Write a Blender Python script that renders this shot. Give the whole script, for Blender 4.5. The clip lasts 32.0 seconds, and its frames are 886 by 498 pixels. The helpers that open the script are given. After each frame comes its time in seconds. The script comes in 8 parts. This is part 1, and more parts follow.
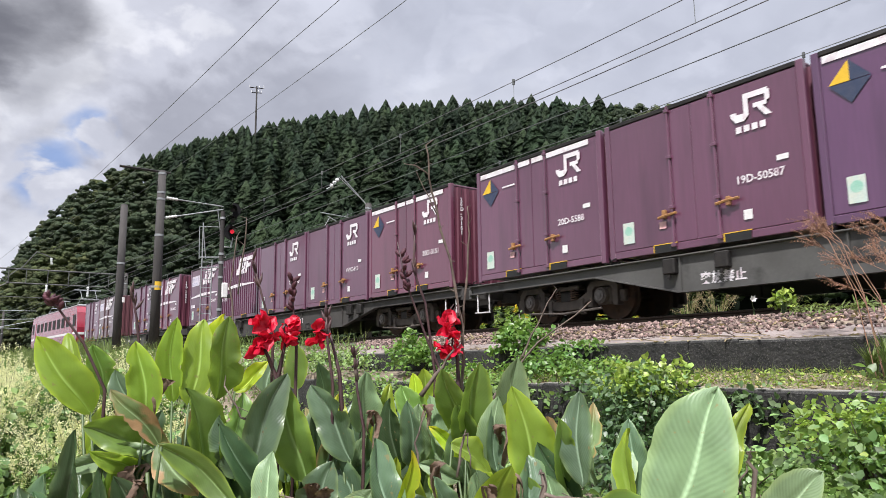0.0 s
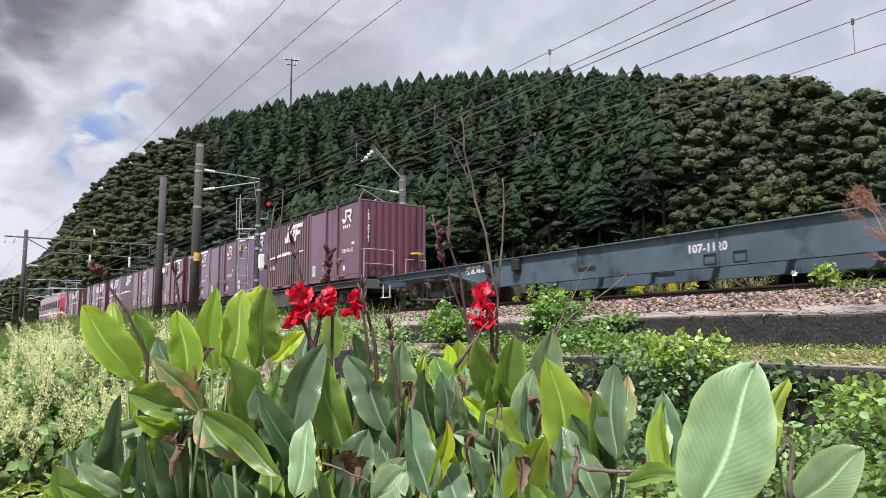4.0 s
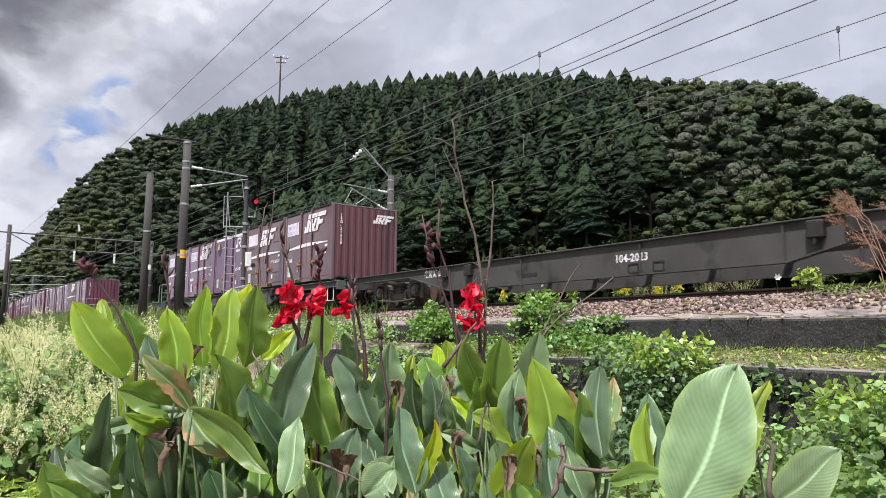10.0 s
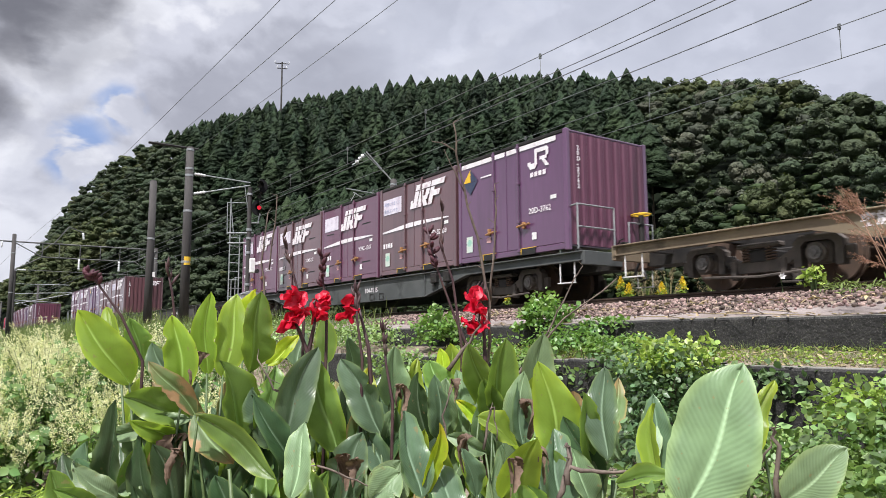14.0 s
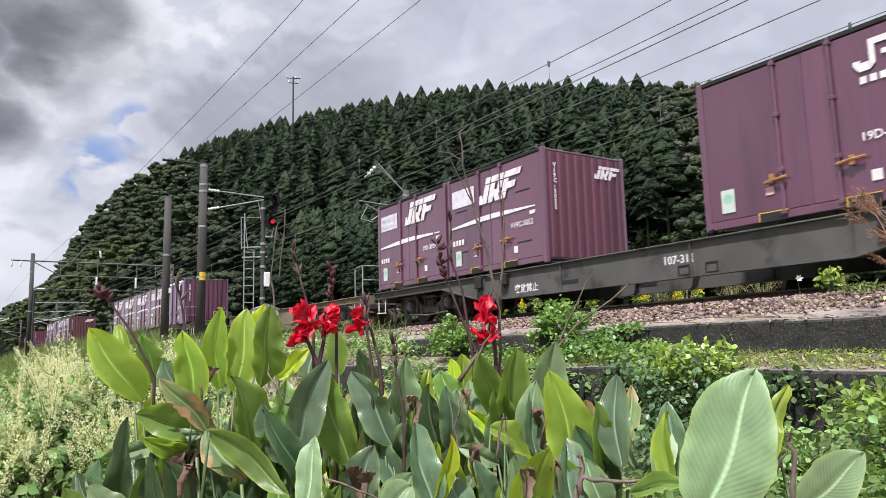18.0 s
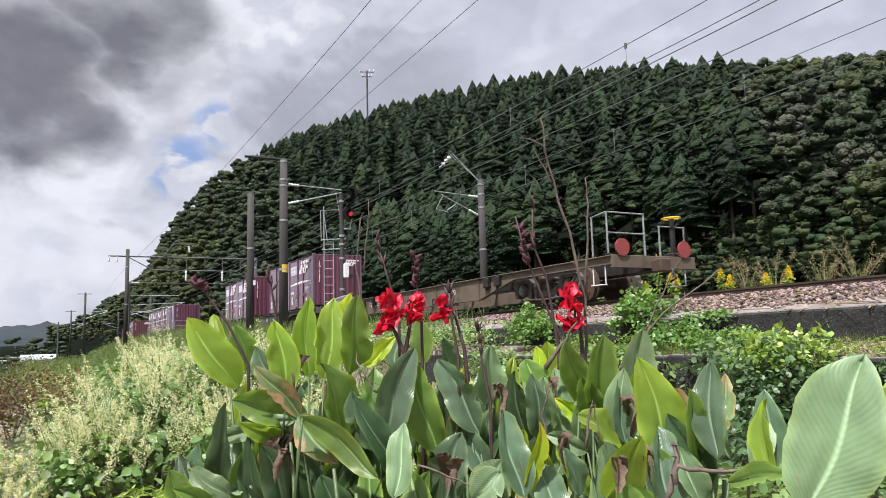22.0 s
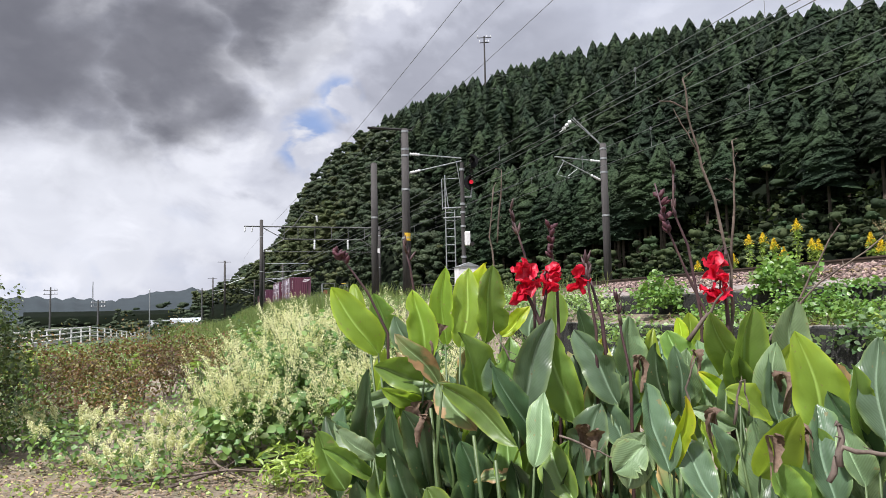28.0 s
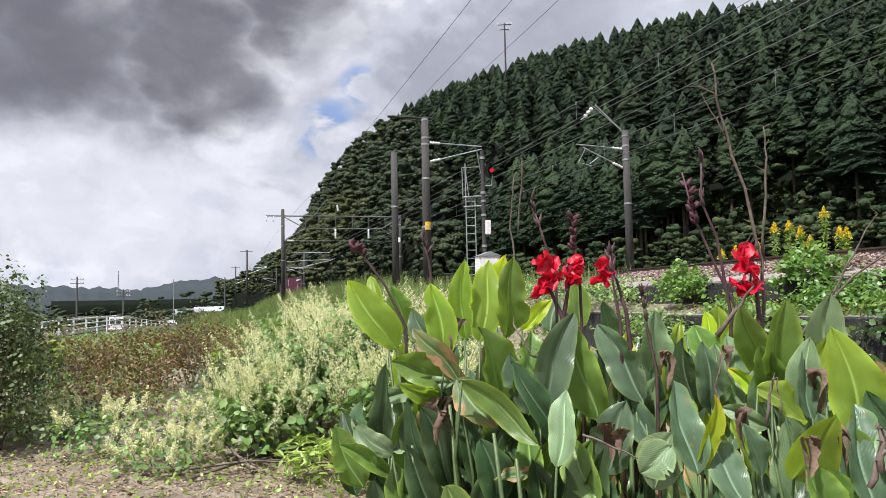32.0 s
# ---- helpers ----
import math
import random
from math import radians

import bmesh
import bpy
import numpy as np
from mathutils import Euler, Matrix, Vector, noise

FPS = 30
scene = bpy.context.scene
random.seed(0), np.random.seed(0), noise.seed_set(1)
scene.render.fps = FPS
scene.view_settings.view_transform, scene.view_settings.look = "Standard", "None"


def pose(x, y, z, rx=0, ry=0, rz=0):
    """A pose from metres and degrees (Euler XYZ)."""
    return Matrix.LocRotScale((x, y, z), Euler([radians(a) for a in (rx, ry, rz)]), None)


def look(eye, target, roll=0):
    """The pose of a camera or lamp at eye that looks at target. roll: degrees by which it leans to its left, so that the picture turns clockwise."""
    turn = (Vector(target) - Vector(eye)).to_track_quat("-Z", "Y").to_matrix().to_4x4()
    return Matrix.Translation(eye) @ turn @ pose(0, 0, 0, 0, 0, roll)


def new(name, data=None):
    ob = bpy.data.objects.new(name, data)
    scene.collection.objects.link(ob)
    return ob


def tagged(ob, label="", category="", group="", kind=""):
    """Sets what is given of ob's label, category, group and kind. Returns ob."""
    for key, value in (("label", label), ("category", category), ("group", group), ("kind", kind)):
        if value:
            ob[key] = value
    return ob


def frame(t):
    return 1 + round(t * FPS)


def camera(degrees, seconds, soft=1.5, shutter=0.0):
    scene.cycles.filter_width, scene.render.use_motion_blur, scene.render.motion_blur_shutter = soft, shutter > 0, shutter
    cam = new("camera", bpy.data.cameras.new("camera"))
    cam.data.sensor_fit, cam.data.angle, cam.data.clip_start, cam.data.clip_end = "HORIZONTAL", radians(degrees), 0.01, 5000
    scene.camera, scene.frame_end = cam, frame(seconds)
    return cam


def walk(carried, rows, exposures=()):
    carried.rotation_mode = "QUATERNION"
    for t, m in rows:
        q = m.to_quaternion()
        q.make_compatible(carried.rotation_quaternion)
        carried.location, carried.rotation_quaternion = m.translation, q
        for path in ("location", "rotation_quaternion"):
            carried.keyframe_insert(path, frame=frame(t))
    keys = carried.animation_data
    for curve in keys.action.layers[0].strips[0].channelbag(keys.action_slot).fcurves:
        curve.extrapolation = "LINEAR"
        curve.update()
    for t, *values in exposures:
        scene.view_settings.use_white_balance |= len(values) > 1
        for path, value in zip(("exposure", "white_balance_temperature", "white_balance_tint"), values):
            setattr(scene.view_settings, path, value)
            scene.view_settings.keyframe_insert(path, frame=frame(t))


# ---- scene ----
cam = camera(63.46, 32.0, soft=0.6, shutter=0.15)
# seconds, place, yaw, pitch, roll
PATH = [
    (0.0, 0.040, 0.002, 1.498, -35.10, 9.10, 0.69),
    (0.5, 0.040, 0.003, 1.498, -34.43, 8.91, 0.47),
    (1.0, 0.039, 0.003, 1.498, -33.90, 8.73, 0.42),
    (1.5, 0.039, 0.004, 1.497, -33.52, 8.44, 0.35),
    (2.0, 0.039, 0.004, 1.497, -33.18, 8.13, 0.36),
    (2.5, 0.039, 0.005, 1.497, -32.81, 7.82, 0.31),
    (3.0, 0.038, 0.006, 1.497, -32.47, 7.49, 0.23),
    (3.5, 0.038, 0.006, 1.496, -32.34, 7.17, 0.17),
    (5.5, 0.032, -0.005, 1.496, -33.37, 6.58, -0.11),
    (6.0, 0.031, -0.007, 1.496, -33.60, 6.63, -0.16),
    (6.5, 0.029, -0.010, 1.496, -33.71, 6.66, -0.26),
    (7.0, 0.028, -0.013, 1.496, -33.75, 6.69, -0.31),
    (7.5, 0.025, -0.014, 1.496, -33.77, 6.71, -0.28),
    (8.0, 0.022, -0.015, 1.496, -33.75, 6.74, -0.24),
    (8.5, 0.019, -0.016, 1.497, -33.71, 6.81, -0.24),
    (9.0, 0.016, -0.017, 1.497, -33.62, 6.86, -0.31),
    (9.5, 0.013, -0.018, 1.497, -33.57, 6.91, -0.38),
    (10.0, 0.011, -0.019, 1.497, -33.53, 6.93, -0.46),
    (10.5, 0.008, -0.020, 1.497, -33.56, 7.00, -0.61),
    (11.0, 0.005, -0.021, 1.497, -33.58, 7.10, -0.62),
    (11.5, 0.006, -0.021, 1.497, -33.54, 7.18, -0.55),
    (12.0, 0.007, -0.021, 1.497, -33.46, 7.28, -0.47),
    (12.5, 0.008, -0.021, 1.497, -33.35, 7.37, -0.33),
    (13.0, 0.009, -0.022, 1.497, -33.26, 7.44, -0.18),
    (13.5, 0.010, -0.022, 1.497, -33.21, 7.39, -0.01),
    (14.0, 0.011, -0.022, 1.497, -33.15, 7.19, 0.29),
    (14.5, 0.012, -0.022, 1.497, -33.08, 7.01, 0.43),
    (16.5, 0.026, -0.025, 1.498, -32.49, 7.16, 1.03),
    (17.0, 0.030, -0.026, 1.498, -32.28, 7.42, 1.15),
    (17.5, 0.033, -0.026, 1.498, -32.08, 7.73, 1.28),
    (18.0, 0.037, -0.027, 1.499, -31.86, 7.99, 1.45),
    (18.5, 0.035, -0.026, 1.498, -31.65, 8.18, 1.65),
    (19.0, 0.033, -0.024, 1.498, -31.48, 8.30, 1.73),
    (19.5, 0.031, -0.023, 1.497, -31.42, 8.33, 1.87),
    (20.0, 0.029, -0.021, 1.496, -31.44, 8.33, 1.85),
    (20.5, 0.027, -0.020, 1.496, -31.20, 8.20, 1.80),
    (21.0, 0.021, -0.016, 1.495, -30.30, 7.98, 1.63),
    (21.5, 0.015, -0.012, 1.494, -28.43, 7.65, 1.65),
    (22.0, 0.009, -0.008, 1.493, -25.77, 7.32, 1.66),
    (22.5, -0.006, 0.003, 1.496, -22.80, 7.02, 1.78),
    (23.0, -0.021, 0.014, 1.499, -20.13, 6.75, 1.71),
    (23.5, -0.027, 0.014, 1.499, -18.18, 6.38, 1.68),
    (24.0, -0.033, 0.013, 1.499, -17.27, 5.95, 1.45),
    (24.5, -0.035, 0.014, 1.500, -17.04, 5.54, 1.35),
    (25.0, -0.038, 0.015, 1.502, -17.20, 5.25, 1.20),
    (25.5, -0.040, 0.015, 1.503, -17.33, 5.17, 1.13),
    (27.5, -0.050, 0.018, 1.507, -16.66, 5.09, 1.19),
    (28.0, -0.052, 0.019, 1.508, -16.26, 4.93, 1.22),
    (28.5, -0.049, 0.028, 1.511, -15.75, 4.81, 1.22),
    (29.0, -0.045, 0.038, 1.513, -15.30, 4.73, 1.18),
    (29.5, -0.041, 0.047, 1.516, -14.96, 4.66, 1.13),
    (30.0, -0.037, 0.057, 1.518, -14.80, 4.55, 1.03),
    (30.5, -0.033, 0.067, 1.521, -14.63, 4.46, 1.27),
    (31.0, -0.030, 0.076, 1.524, -14.62, 4.33, 1.28),
    (31.5, -0.026, 0.086, 1.526, -14.62, 4.20, 1.26),
    (32.0, -0.022, 0.095, 1.529, -14.60, 4.06, 1.26),
]
walk(cam, [(t, pose(x, y, z, 90 + p, r, w)) for t, x, y, z, w, p, r in PATH])

# ---- light ----
world = bpy.data.worlds.new("world")
scene.world = world
world.use_nodes = True
wn, wl = world.node_tree.nodes, world.node_tree.links
SUN_AZ, SUN_EL = -126.0, 59.0        # degrees from the railway's direction (to the right), and above the horizon
sky = wn.new("ShaderNodeTexSky")
sky.sky_type, sky.sun_disc, sky.sun_elevation, sky.sun_rotation = "NISHITA", False, radians(SUN_EL), radians(SUN_AZ)


def wmath(op, a, b=None, c=None):
    x = wn.new("ShaderNodeMath")
    x.operation = op
    for i, val in enumerate((a, b, c)):
        if val is not None:
            if hasattr(val, "is_linked"):
                wl.new(val, x.inputs[i])
            else:
                x.inputs[i].default_value = val
    return x.outputs[0]


def wmix(f, a, b, kind="MIX"):
    x = wn.new("ShaderNodeMix")
    x.data_type, x.blend_type = "RGBA", kind
    for key, val in ((0, f), (6, a), (7, b)):
        if hasattr(val, "is_linked"):
            wl.new(val, x.inputs[key])
        else:
            x.inputs[key].default_value = (*val, 1) if key else val
    return x.outputs[2]


def wramp(v, lo, hi, a=0.0, b=1.0):
    r = wn.new("ShaderNodeMapRange")
    r.interpolation_type = "SMOOTHSTEP"
    for i, val in ((1, lo), (2, hi), (3, a), (4, b)):
        r.inputs[i].default_value = val
    wl.new(v, r.inputs[0])
    return r.outputs[0]


way = wn.new("ShaderNodeTexCoord").outputs["Generated"]
flat = wn.new("ShaderNodeMapping")
flat.inputs["Scale"].default_value = (1, 1, 1.5)      # clouds lie flat
wl.new(way, flat.inputs[0])


def wnoise(scale, detail, distort=0.0, shift=0.0):
    t = wn.new("ShaderNodeTexNoise")
    t.noise_dimensions = "4D"
    t.inputs["W"].default_value = shift
    t.inputs["Scale"].default_value, t.inputs["Detail"].default_value, t.inputs["Distortion"].default_value = scale, detail, distort
    wl.new(flat.outputs[0], t.inputs["Vector"])
    return t.outputs[0]


def bank(az, el, inner, outer, ragged):
    """A cloud bank (or a gap) round a direction, with a ragged rim."""
    c = (math.sin(radians(az)) * math.cos(radians(el)), math.cos(radians(az)) * math.cos(radians(el)), math.sin(radians(el)))
    d = wn.new("ShaderNodeVectorMath")
    d.operation = "DOT_PRODUCT"
    d.inputs[1].default_value = c
    wl.new(way, d.inputs[0])
    ang = wmath("ARCCOSINE", d.outputs["Value"])
    ang = wmath("ADD", ang, wmath("MULTIPLY", wmath("SUBTRACT", wnoise(8, 7, 0.2, az), 0.5), ragged))
    return wramp(ang, radians(outer), radians(inner))


puff = wnoise(5.5, 9, 0.25, 1.7)
broad = wnoise(2.4, 4, 0.15, 4.2)
wisp = wnoise(15, 8, 0.5, 2.6)
shade = wmath("ADD", wmath("ADD", wmath("MULTIPLY", puff, 0.52), wmath("MULTIPLY", broad, 0.30)), wmath("MULTIPLY", wisp, 0.18))
cloud = wmix(wramp(shade, 0.42, 0.50), (0.44, 0.455, 0.54), (0.67, 0.69, 0.795))
cloud = wmix(wramp(shade, 0.505, 0.545), cloud, (0.87, 0.885, 0.97))
bright = wmath("MAXIMUM", wmath("MAXIMUM", bank(-10, 9, 3, 12, 0.22), bank(0, 9, 2, 9, 0.22)), wmath("MULTIPLY", bank(5, 20, 1, 5, 0.2), 0.9))
cloud = wmix(wmath("MULTIPLY", bright, wramp(puff, 0.40, 0.53, 0.1, 1.0)), cloud, (0.86, 0.88, 0.97))
dark = wmath("MAXIMUM", wmath("MAXIMUM", bank(-5.5, 19, 2, 9.5, 0.26), bank(-13, 20, 3, 11, 0.26)), wmath("MAXIMUM", wmath("MAXIMUM", bank(1.5, 25, 3, 8, 0.28), wmath("MULTIPLY", bank(3.5, 22, 2, 6, 0.26), 0.5)), wmath("MAXIMUM", bank(-4, 16.8, 1.5, 7.0, 0.26), bank(-22, 24, 6, 14, 0.26))))
cloud = wmix(wmath("MULTIPLY", dark, wramp(puff, 0.68, 0.42, 0.55, 1.0)), cloud, (0.205, 0.21, 0.25))
plain = bank(52, 30, 14, 36, 0.2)
cloud = wmix(wmath("MULTIPLY", plain, 0.75), cloud, (0.60, 0.635, 0.76))
blue = wmix(1.0, sky.outputs[0], (0.085, 0.085, 0.085), "MULTIPLY")
gap = wmath("MAXIMUM", bank(6.0, 13.3, 0.8, 2.9, 0.12), bank(9.0, 17.0, 0.5, 2.1, 0.12))
gap = wmath("MULTIPLY", gap, wmath("MULTIPLY", wramp(wisp, 0.57, 0.46), 0.85))
cloud = wmix(gap, cloud, (0.26, 0.40, 0.74))
cloud = wmix(wramp(wisp, 0.30, 0.70, 0.0, 0.30), cloud, wmix(1.0, cloud, (0.62, 0.63, 0.66), "MULTIPLY"))
cloud = wmix(wmath("MULTIPLY", wramp(wnoise(9, 8, 0.4, 6.1), 0.52, 0.60), 0.45), cloud, wmix(1.0, cloud, (1.22, 1.21, 1.19), "MULTIPLY"))
haze = wmath("MULTIPLY", wmath("MAXIMUM", bank(-16, 4, 3, 8, 0.2), bank(-7, 5, 1, 5, 0.2)), wramp(puff, 0.56, 0.44))
cloud = wmix(wmath("MULTIPLY", haze, 0.7), cloud, (0.56, 0.65, 0.86))
thin = wramp(wnoise(1.6, 5, 0.3, 9.0), 0.70, 0.80)
cloud = wmix(wmath("MULTIPLY", thin, 0.5), cloud, blue)
# an overcast sky grows brighter towards the zenith
height = wn.new("ShaderNodeSeparateXYZ")
wl.new(way, height.inputs[0])
lift = wramp(height.outputs[2], 0.42, 0.9, 1.0, 1.8)
cloud = wmix(1.0, cloud, lift, "MULTIPLY")
wl.new(cloud, wn["Background"].inputs[0])
wn["Background"].inputs["Strength"].default_value = 1.0
sun = new("sun", bpy.data.lights.new("sun", "SUN"))
sun.data.energy, sun.data.angle, sun.data.color = 7.2, radians(3), (1, 0.965, 0.965)
sun.matrix_world = look((60 * math.sin(radians(SUN_AZ)) * math.cos(radians(SUN_EL)), 60 * math.cos(radians(SUN_AZ)) * math.cos(radians(SUN_EL)), 60 * math.sin(radians(SUN_EL))), (0, 0, 0))
scene.view_settings.exposure = 0.0

# ---- tools ----
RAIL = 2.28           # height of the rail heads
P = np.array


def track_x(y):
    """The line of the wagons' near sides; the track bends a little."""
    y = max(-60.0, y)
    if y > 75:
        d = min(y - 75, 140.0)
        return track_x(75.0) - 0.062 * d + 0.0005 * d * d
    return 9.85 - 0.000822 * y * y + 3.643e-6 * y ** 3


def shift(y):
    return track_x(y) - 9.85


def on_track(s, off=0.0, z=RAIL):
    """A pose on the near track's centre line, s metres along it."""
    y = s - 2 / 3 * 0.000822 ** 2 * s ** 3 if -60 < s < 75 else s - (0.19 if s > 0 else 0)
    slope = (track_x(y + 0.5) - track_x(y - 0.5))
    x = track_x(y) + 1.225
    return pose(x + off, y, z, 0, 0, -math.degrees(math.atan(slope)))


class Geo:
    """Gathers vertices and faces for one mesh."""

    def __init__(self):
        self.v, self.f = [], []

    def add(self, v, f):
        k = len(self.v)
        self.v += [tuple(p) for p in v]
        self.f += [tuple(k + i for i in q) for q in f]
        return self

    def box(self, x0, x1, y0, y1, z0, z1, b=0.0):
        if b <= 0:
            v = [(x, y, z) for x in (x0, x1) for y in (y0, y1) for z in (z0, z1)]
            return self.add(v, [(0, 1, 3, 2), (4, 6, 7, 5), (0, 4, 5, 1), (2, 3, 7, 6), (0, 2, 6, 4), (1, 5, 7, 3)])
        lo, hi, v, ix = (x0, y0, z0), (x1, y1, z1), [], {}
        for c in range(8):
            s = [(c >> a) & 1 for a in range(3)]
            for a in range(3):
                p = [(hi[i] if s[i] else lo[i]) if i == a else (hi[i] - b if s[i] else lo[i] + b) for i in range(3)]
                ix[c, a] = len(v)
                v.append(p)
        f = []
        for a in range(3):
            o = [i for i in range(3) if i != a]
            for s in (0, 1):
                q = []
                for m, n in ((0, 0), (1, 0), (1, 1), (0, 1)):
                    q.append(ix[(s << a) | (m << o[0]) | (n << o[1]), a])
                f.append(q if s == (a != 1) else q[::-1])
        for a in range(3):
            o = [i for i in range(3) if i != a]
            for m in (0, 1):
                for n in (0, 1):
                    c0 = (m << o[0]) | (n << o[1])
                    c1 = c0 | (1 << a)
                    f.append((ix[c0, o[0]], ix[c1, o[0]], ix[c1, o[1]], ix[c0, o[1]]))
        for c in range(8):
            f.append((ix[c, 0], ix[c, 1], ix[c, 2]))
        return self.add(v, f)

    def tube(self, pts, r, n=8, cap=True):
        pts = [Vector(p) for p in pts]
        rs = r if isinstance(r, (list, tuple)) else [r] * len(pts)
        v, f, side = [], [], None
        for i, p in enumerate(pts):
            d = (pts[min(i + 1, len(pts) - 1)] - pts[max(i - 1, 0)]).normalized()
            if side is None:
                side = d.cross(Vector((0.3, 0.2, 1)) if abs(d.z) < 0.9 else Vector((1, 0.1, 0))).normalized()
            side = (side - d * side.dot(d)).normalized()
            up = d.cross(side)
            for k in range(n):
                a = 2 * math.pi * k / n
                v.append(p + (side * math.cos(a) + up * math.sin(a)) * rs[i])
        for i in range(len(pts) - 1):
            for k in range(n):
                f.append((i * n + k, i * n + (k + 1) % n, (i + 1) * n + (k + 1) % n, (i + 1) * n + k))
        if cap:
            f += [tuple(range(n))[::-1], tuple((len(pts) - 1) * n + k for k in range(n))]
        return self.add(v, f)

    def wheel(self, x0, x1, y, z, r, n=24, hub=0.0):
        """A disc on an axle along x."""
        v, f = [], []
        for x in (x0, x1):
            for k in range(n):
                a = 2 * math.pi * k / n
                v.append((x, y + r * math.cos(a), z + r * math.sin(a)))
        f += [(k, (k + 1) % n, n + (k + 1) % n, n + k) for k in range(n)]
        f += [tuple(range(n))[::-1], tuple(range(n, 2 * n))]
        return self.add(v, f)

    def plate(self, outline, x0, x1):
        """An outline of (y, z) points, extruded from x0 to x1."""
        n = len(outline)
        v = [(x0, y, z) for y, z in outline] + [(x1, y, z) for y, z in outline]
        f = [(k, (k + 1) % n, n + (k + 1) % n, n + k) for k in range(n)]
        f += [tuple(range(n))[::-1], tuple(range(n, 2 * n))]
        return self.add(v, f)

    def mesh(self, name, material, smooth=False):
        me = bpy.data.meshes.new(name)
        me.from_pydata(self.v, [], self.f)
        bm = bmesh.new()
        bm.from_mesh(me)
        bmesh.ops.recalc_face_normals(bm, faces=bm.faces)
        bm.to_mesh(me)
        bm.free()
        me.materials.append(material)
        if smooth:
            me.polygons.foreach_set("use_smooth", [True] * len(me.polygons))
        return me


def part(name, geo, material, parent=None, label="", smooth=False):
    me = geo if isinstance(geo, bpy.types.Mesh) else geo.mesh(name, material, smooth)
    ob = new(name, me)
    ob.parent = parent
    return tagged(ob, label)


def thing(name, label, category, group="", m=None, kind=""):
    ob = new(name)
    ob.empty_display_size = 0.2
    if m is not None:
        ob.matrix_basis = m
    return tagged(ob, label, category, group, kind)


def bulk(name, v, f, material, smooth=False):
    """A mesh object from arrays of places and of triangles or quads."""
    v, f = np.asarray(v, np.float32), np.asarray(f, np.int32)
    me = bpy.data.meshes.new(name)
    me.vertices.add(len(v))
    me.vertices.foreach_set("co", v.ravel())
    me.loops.add(f.size)
    me.loops.foreach_set("vertex_index", f.ravel())
    me.polygons.add(len(f))
    me.polygons.foreach_set("loop_start", np.arange(0, f.size, f.shape[1], dtype=np.int32))
    if smooth:
        me.polygons.foreach_set("use_smooth", np.ones(len(f), bool))
    me.update(calc_edges=True)
    me.materials.append(material)
    return me


def turns(n, rng, tilt=0.6, facing=None):
    """n turns: any heading, leaning at random from level; facing pulls the upper side towards a direction."""
    z = rng.normal(0, tilt, (n, 3)) + P([0, 0, 1])
    if facing is not None:
        z = z + facing
    z /= np.linalg.norm(z, axis=1, keepdims=True)
    a = rng.normal(0, 1, (n, 3))
    x = np.cross(a, z)
    x /= np.linalg.norm(x, axis=1, keepdims=True)
    return np.stack([x, np.cross(z, x), z], axis=2)


def scatter(tv, tf, places, sizes, rots):
    """Copies of a template at places."""
    tv, tf = P(tv, float), P(tf)
    n = len(places)
    v = np.einsum("nij,kj->nki", rots, tv) * np.reshape(sizes, (n, 1, -1)) + np.reshape(places, (n, 1, 3))
    f = tf[None] + (np.arange(n) * len(tv))[:, None, None]
    return v.reshape(-1, 3), f.reshape(-1, tf.shape[1])


def joined(sets):
    v, f, k = [], [], 0
    for a, b in sets:
        v.append(a)
        f.append(b + k)
        k += len(a)
    return np.concatenate(v), np.concatenate(f)


LEAF = ([(0, 0, 0), (0.30, 0.25, 0.05), (0.36, 0.55, 0.04), (0, 1.0, -0.1), (-0.36, 0.55, 0.04), (-0.30, 0.25, 0.05), (0, 0.45, -0.03)],
        [(0, 1, 6), (1, 2, 6), (2, 3, 6), (3, 4, 6), (4, 5, 6), (5, 0, 6)])
SLIM = ([(0, 0, 0), (0.13, 0.4, 0.03), (0, 1.0, -0.12), (-0.13, 0.4, 0.03)], [(0, 1, 2), (0, 2, 3)])
BLADE = ([(-0.012, 0, 0), (0.012, 0, 0), (0.01, 0.05, 0.55), (-0.01, 0.05, 0.55), (0, 0.25, 1.0)], [(0, 1, 2), (0, 2, 3), (3, 2, 4)])
FLECK = ([(0, 0, 0), (0.5, 0.5, 0.15), (0, 1, 0), (-0.5, 0.5, 0.15)], [(0, 1, 2), (0, 2, 3)])


def letters(text, size, material, name="lettering"):
    """Flat letters in the built-in font as a mesh in x and y, from the left lower corner."""
    cu = bpy.data.curves.new("lettering", "FONT")
    cu.body, cu.size, cu.resolution_u = text, size, 2
    cu.offset = size * (0.04 if size == 0.13 else 0.02 if size > 0.15 else 0.006)
    ob = bpy.data.objects.new("lettering", cu)
    scene.collection.objects.link(ob)
    me = bpy.data.meshes.new_from_object(ob.evaluated_get(bpy.context.evaluated_depsgraph_get()))
    bpy.data.objects.remove(ob)
    me.name = name
    me.materials.clear()
    me.materials.append(material)
    return me

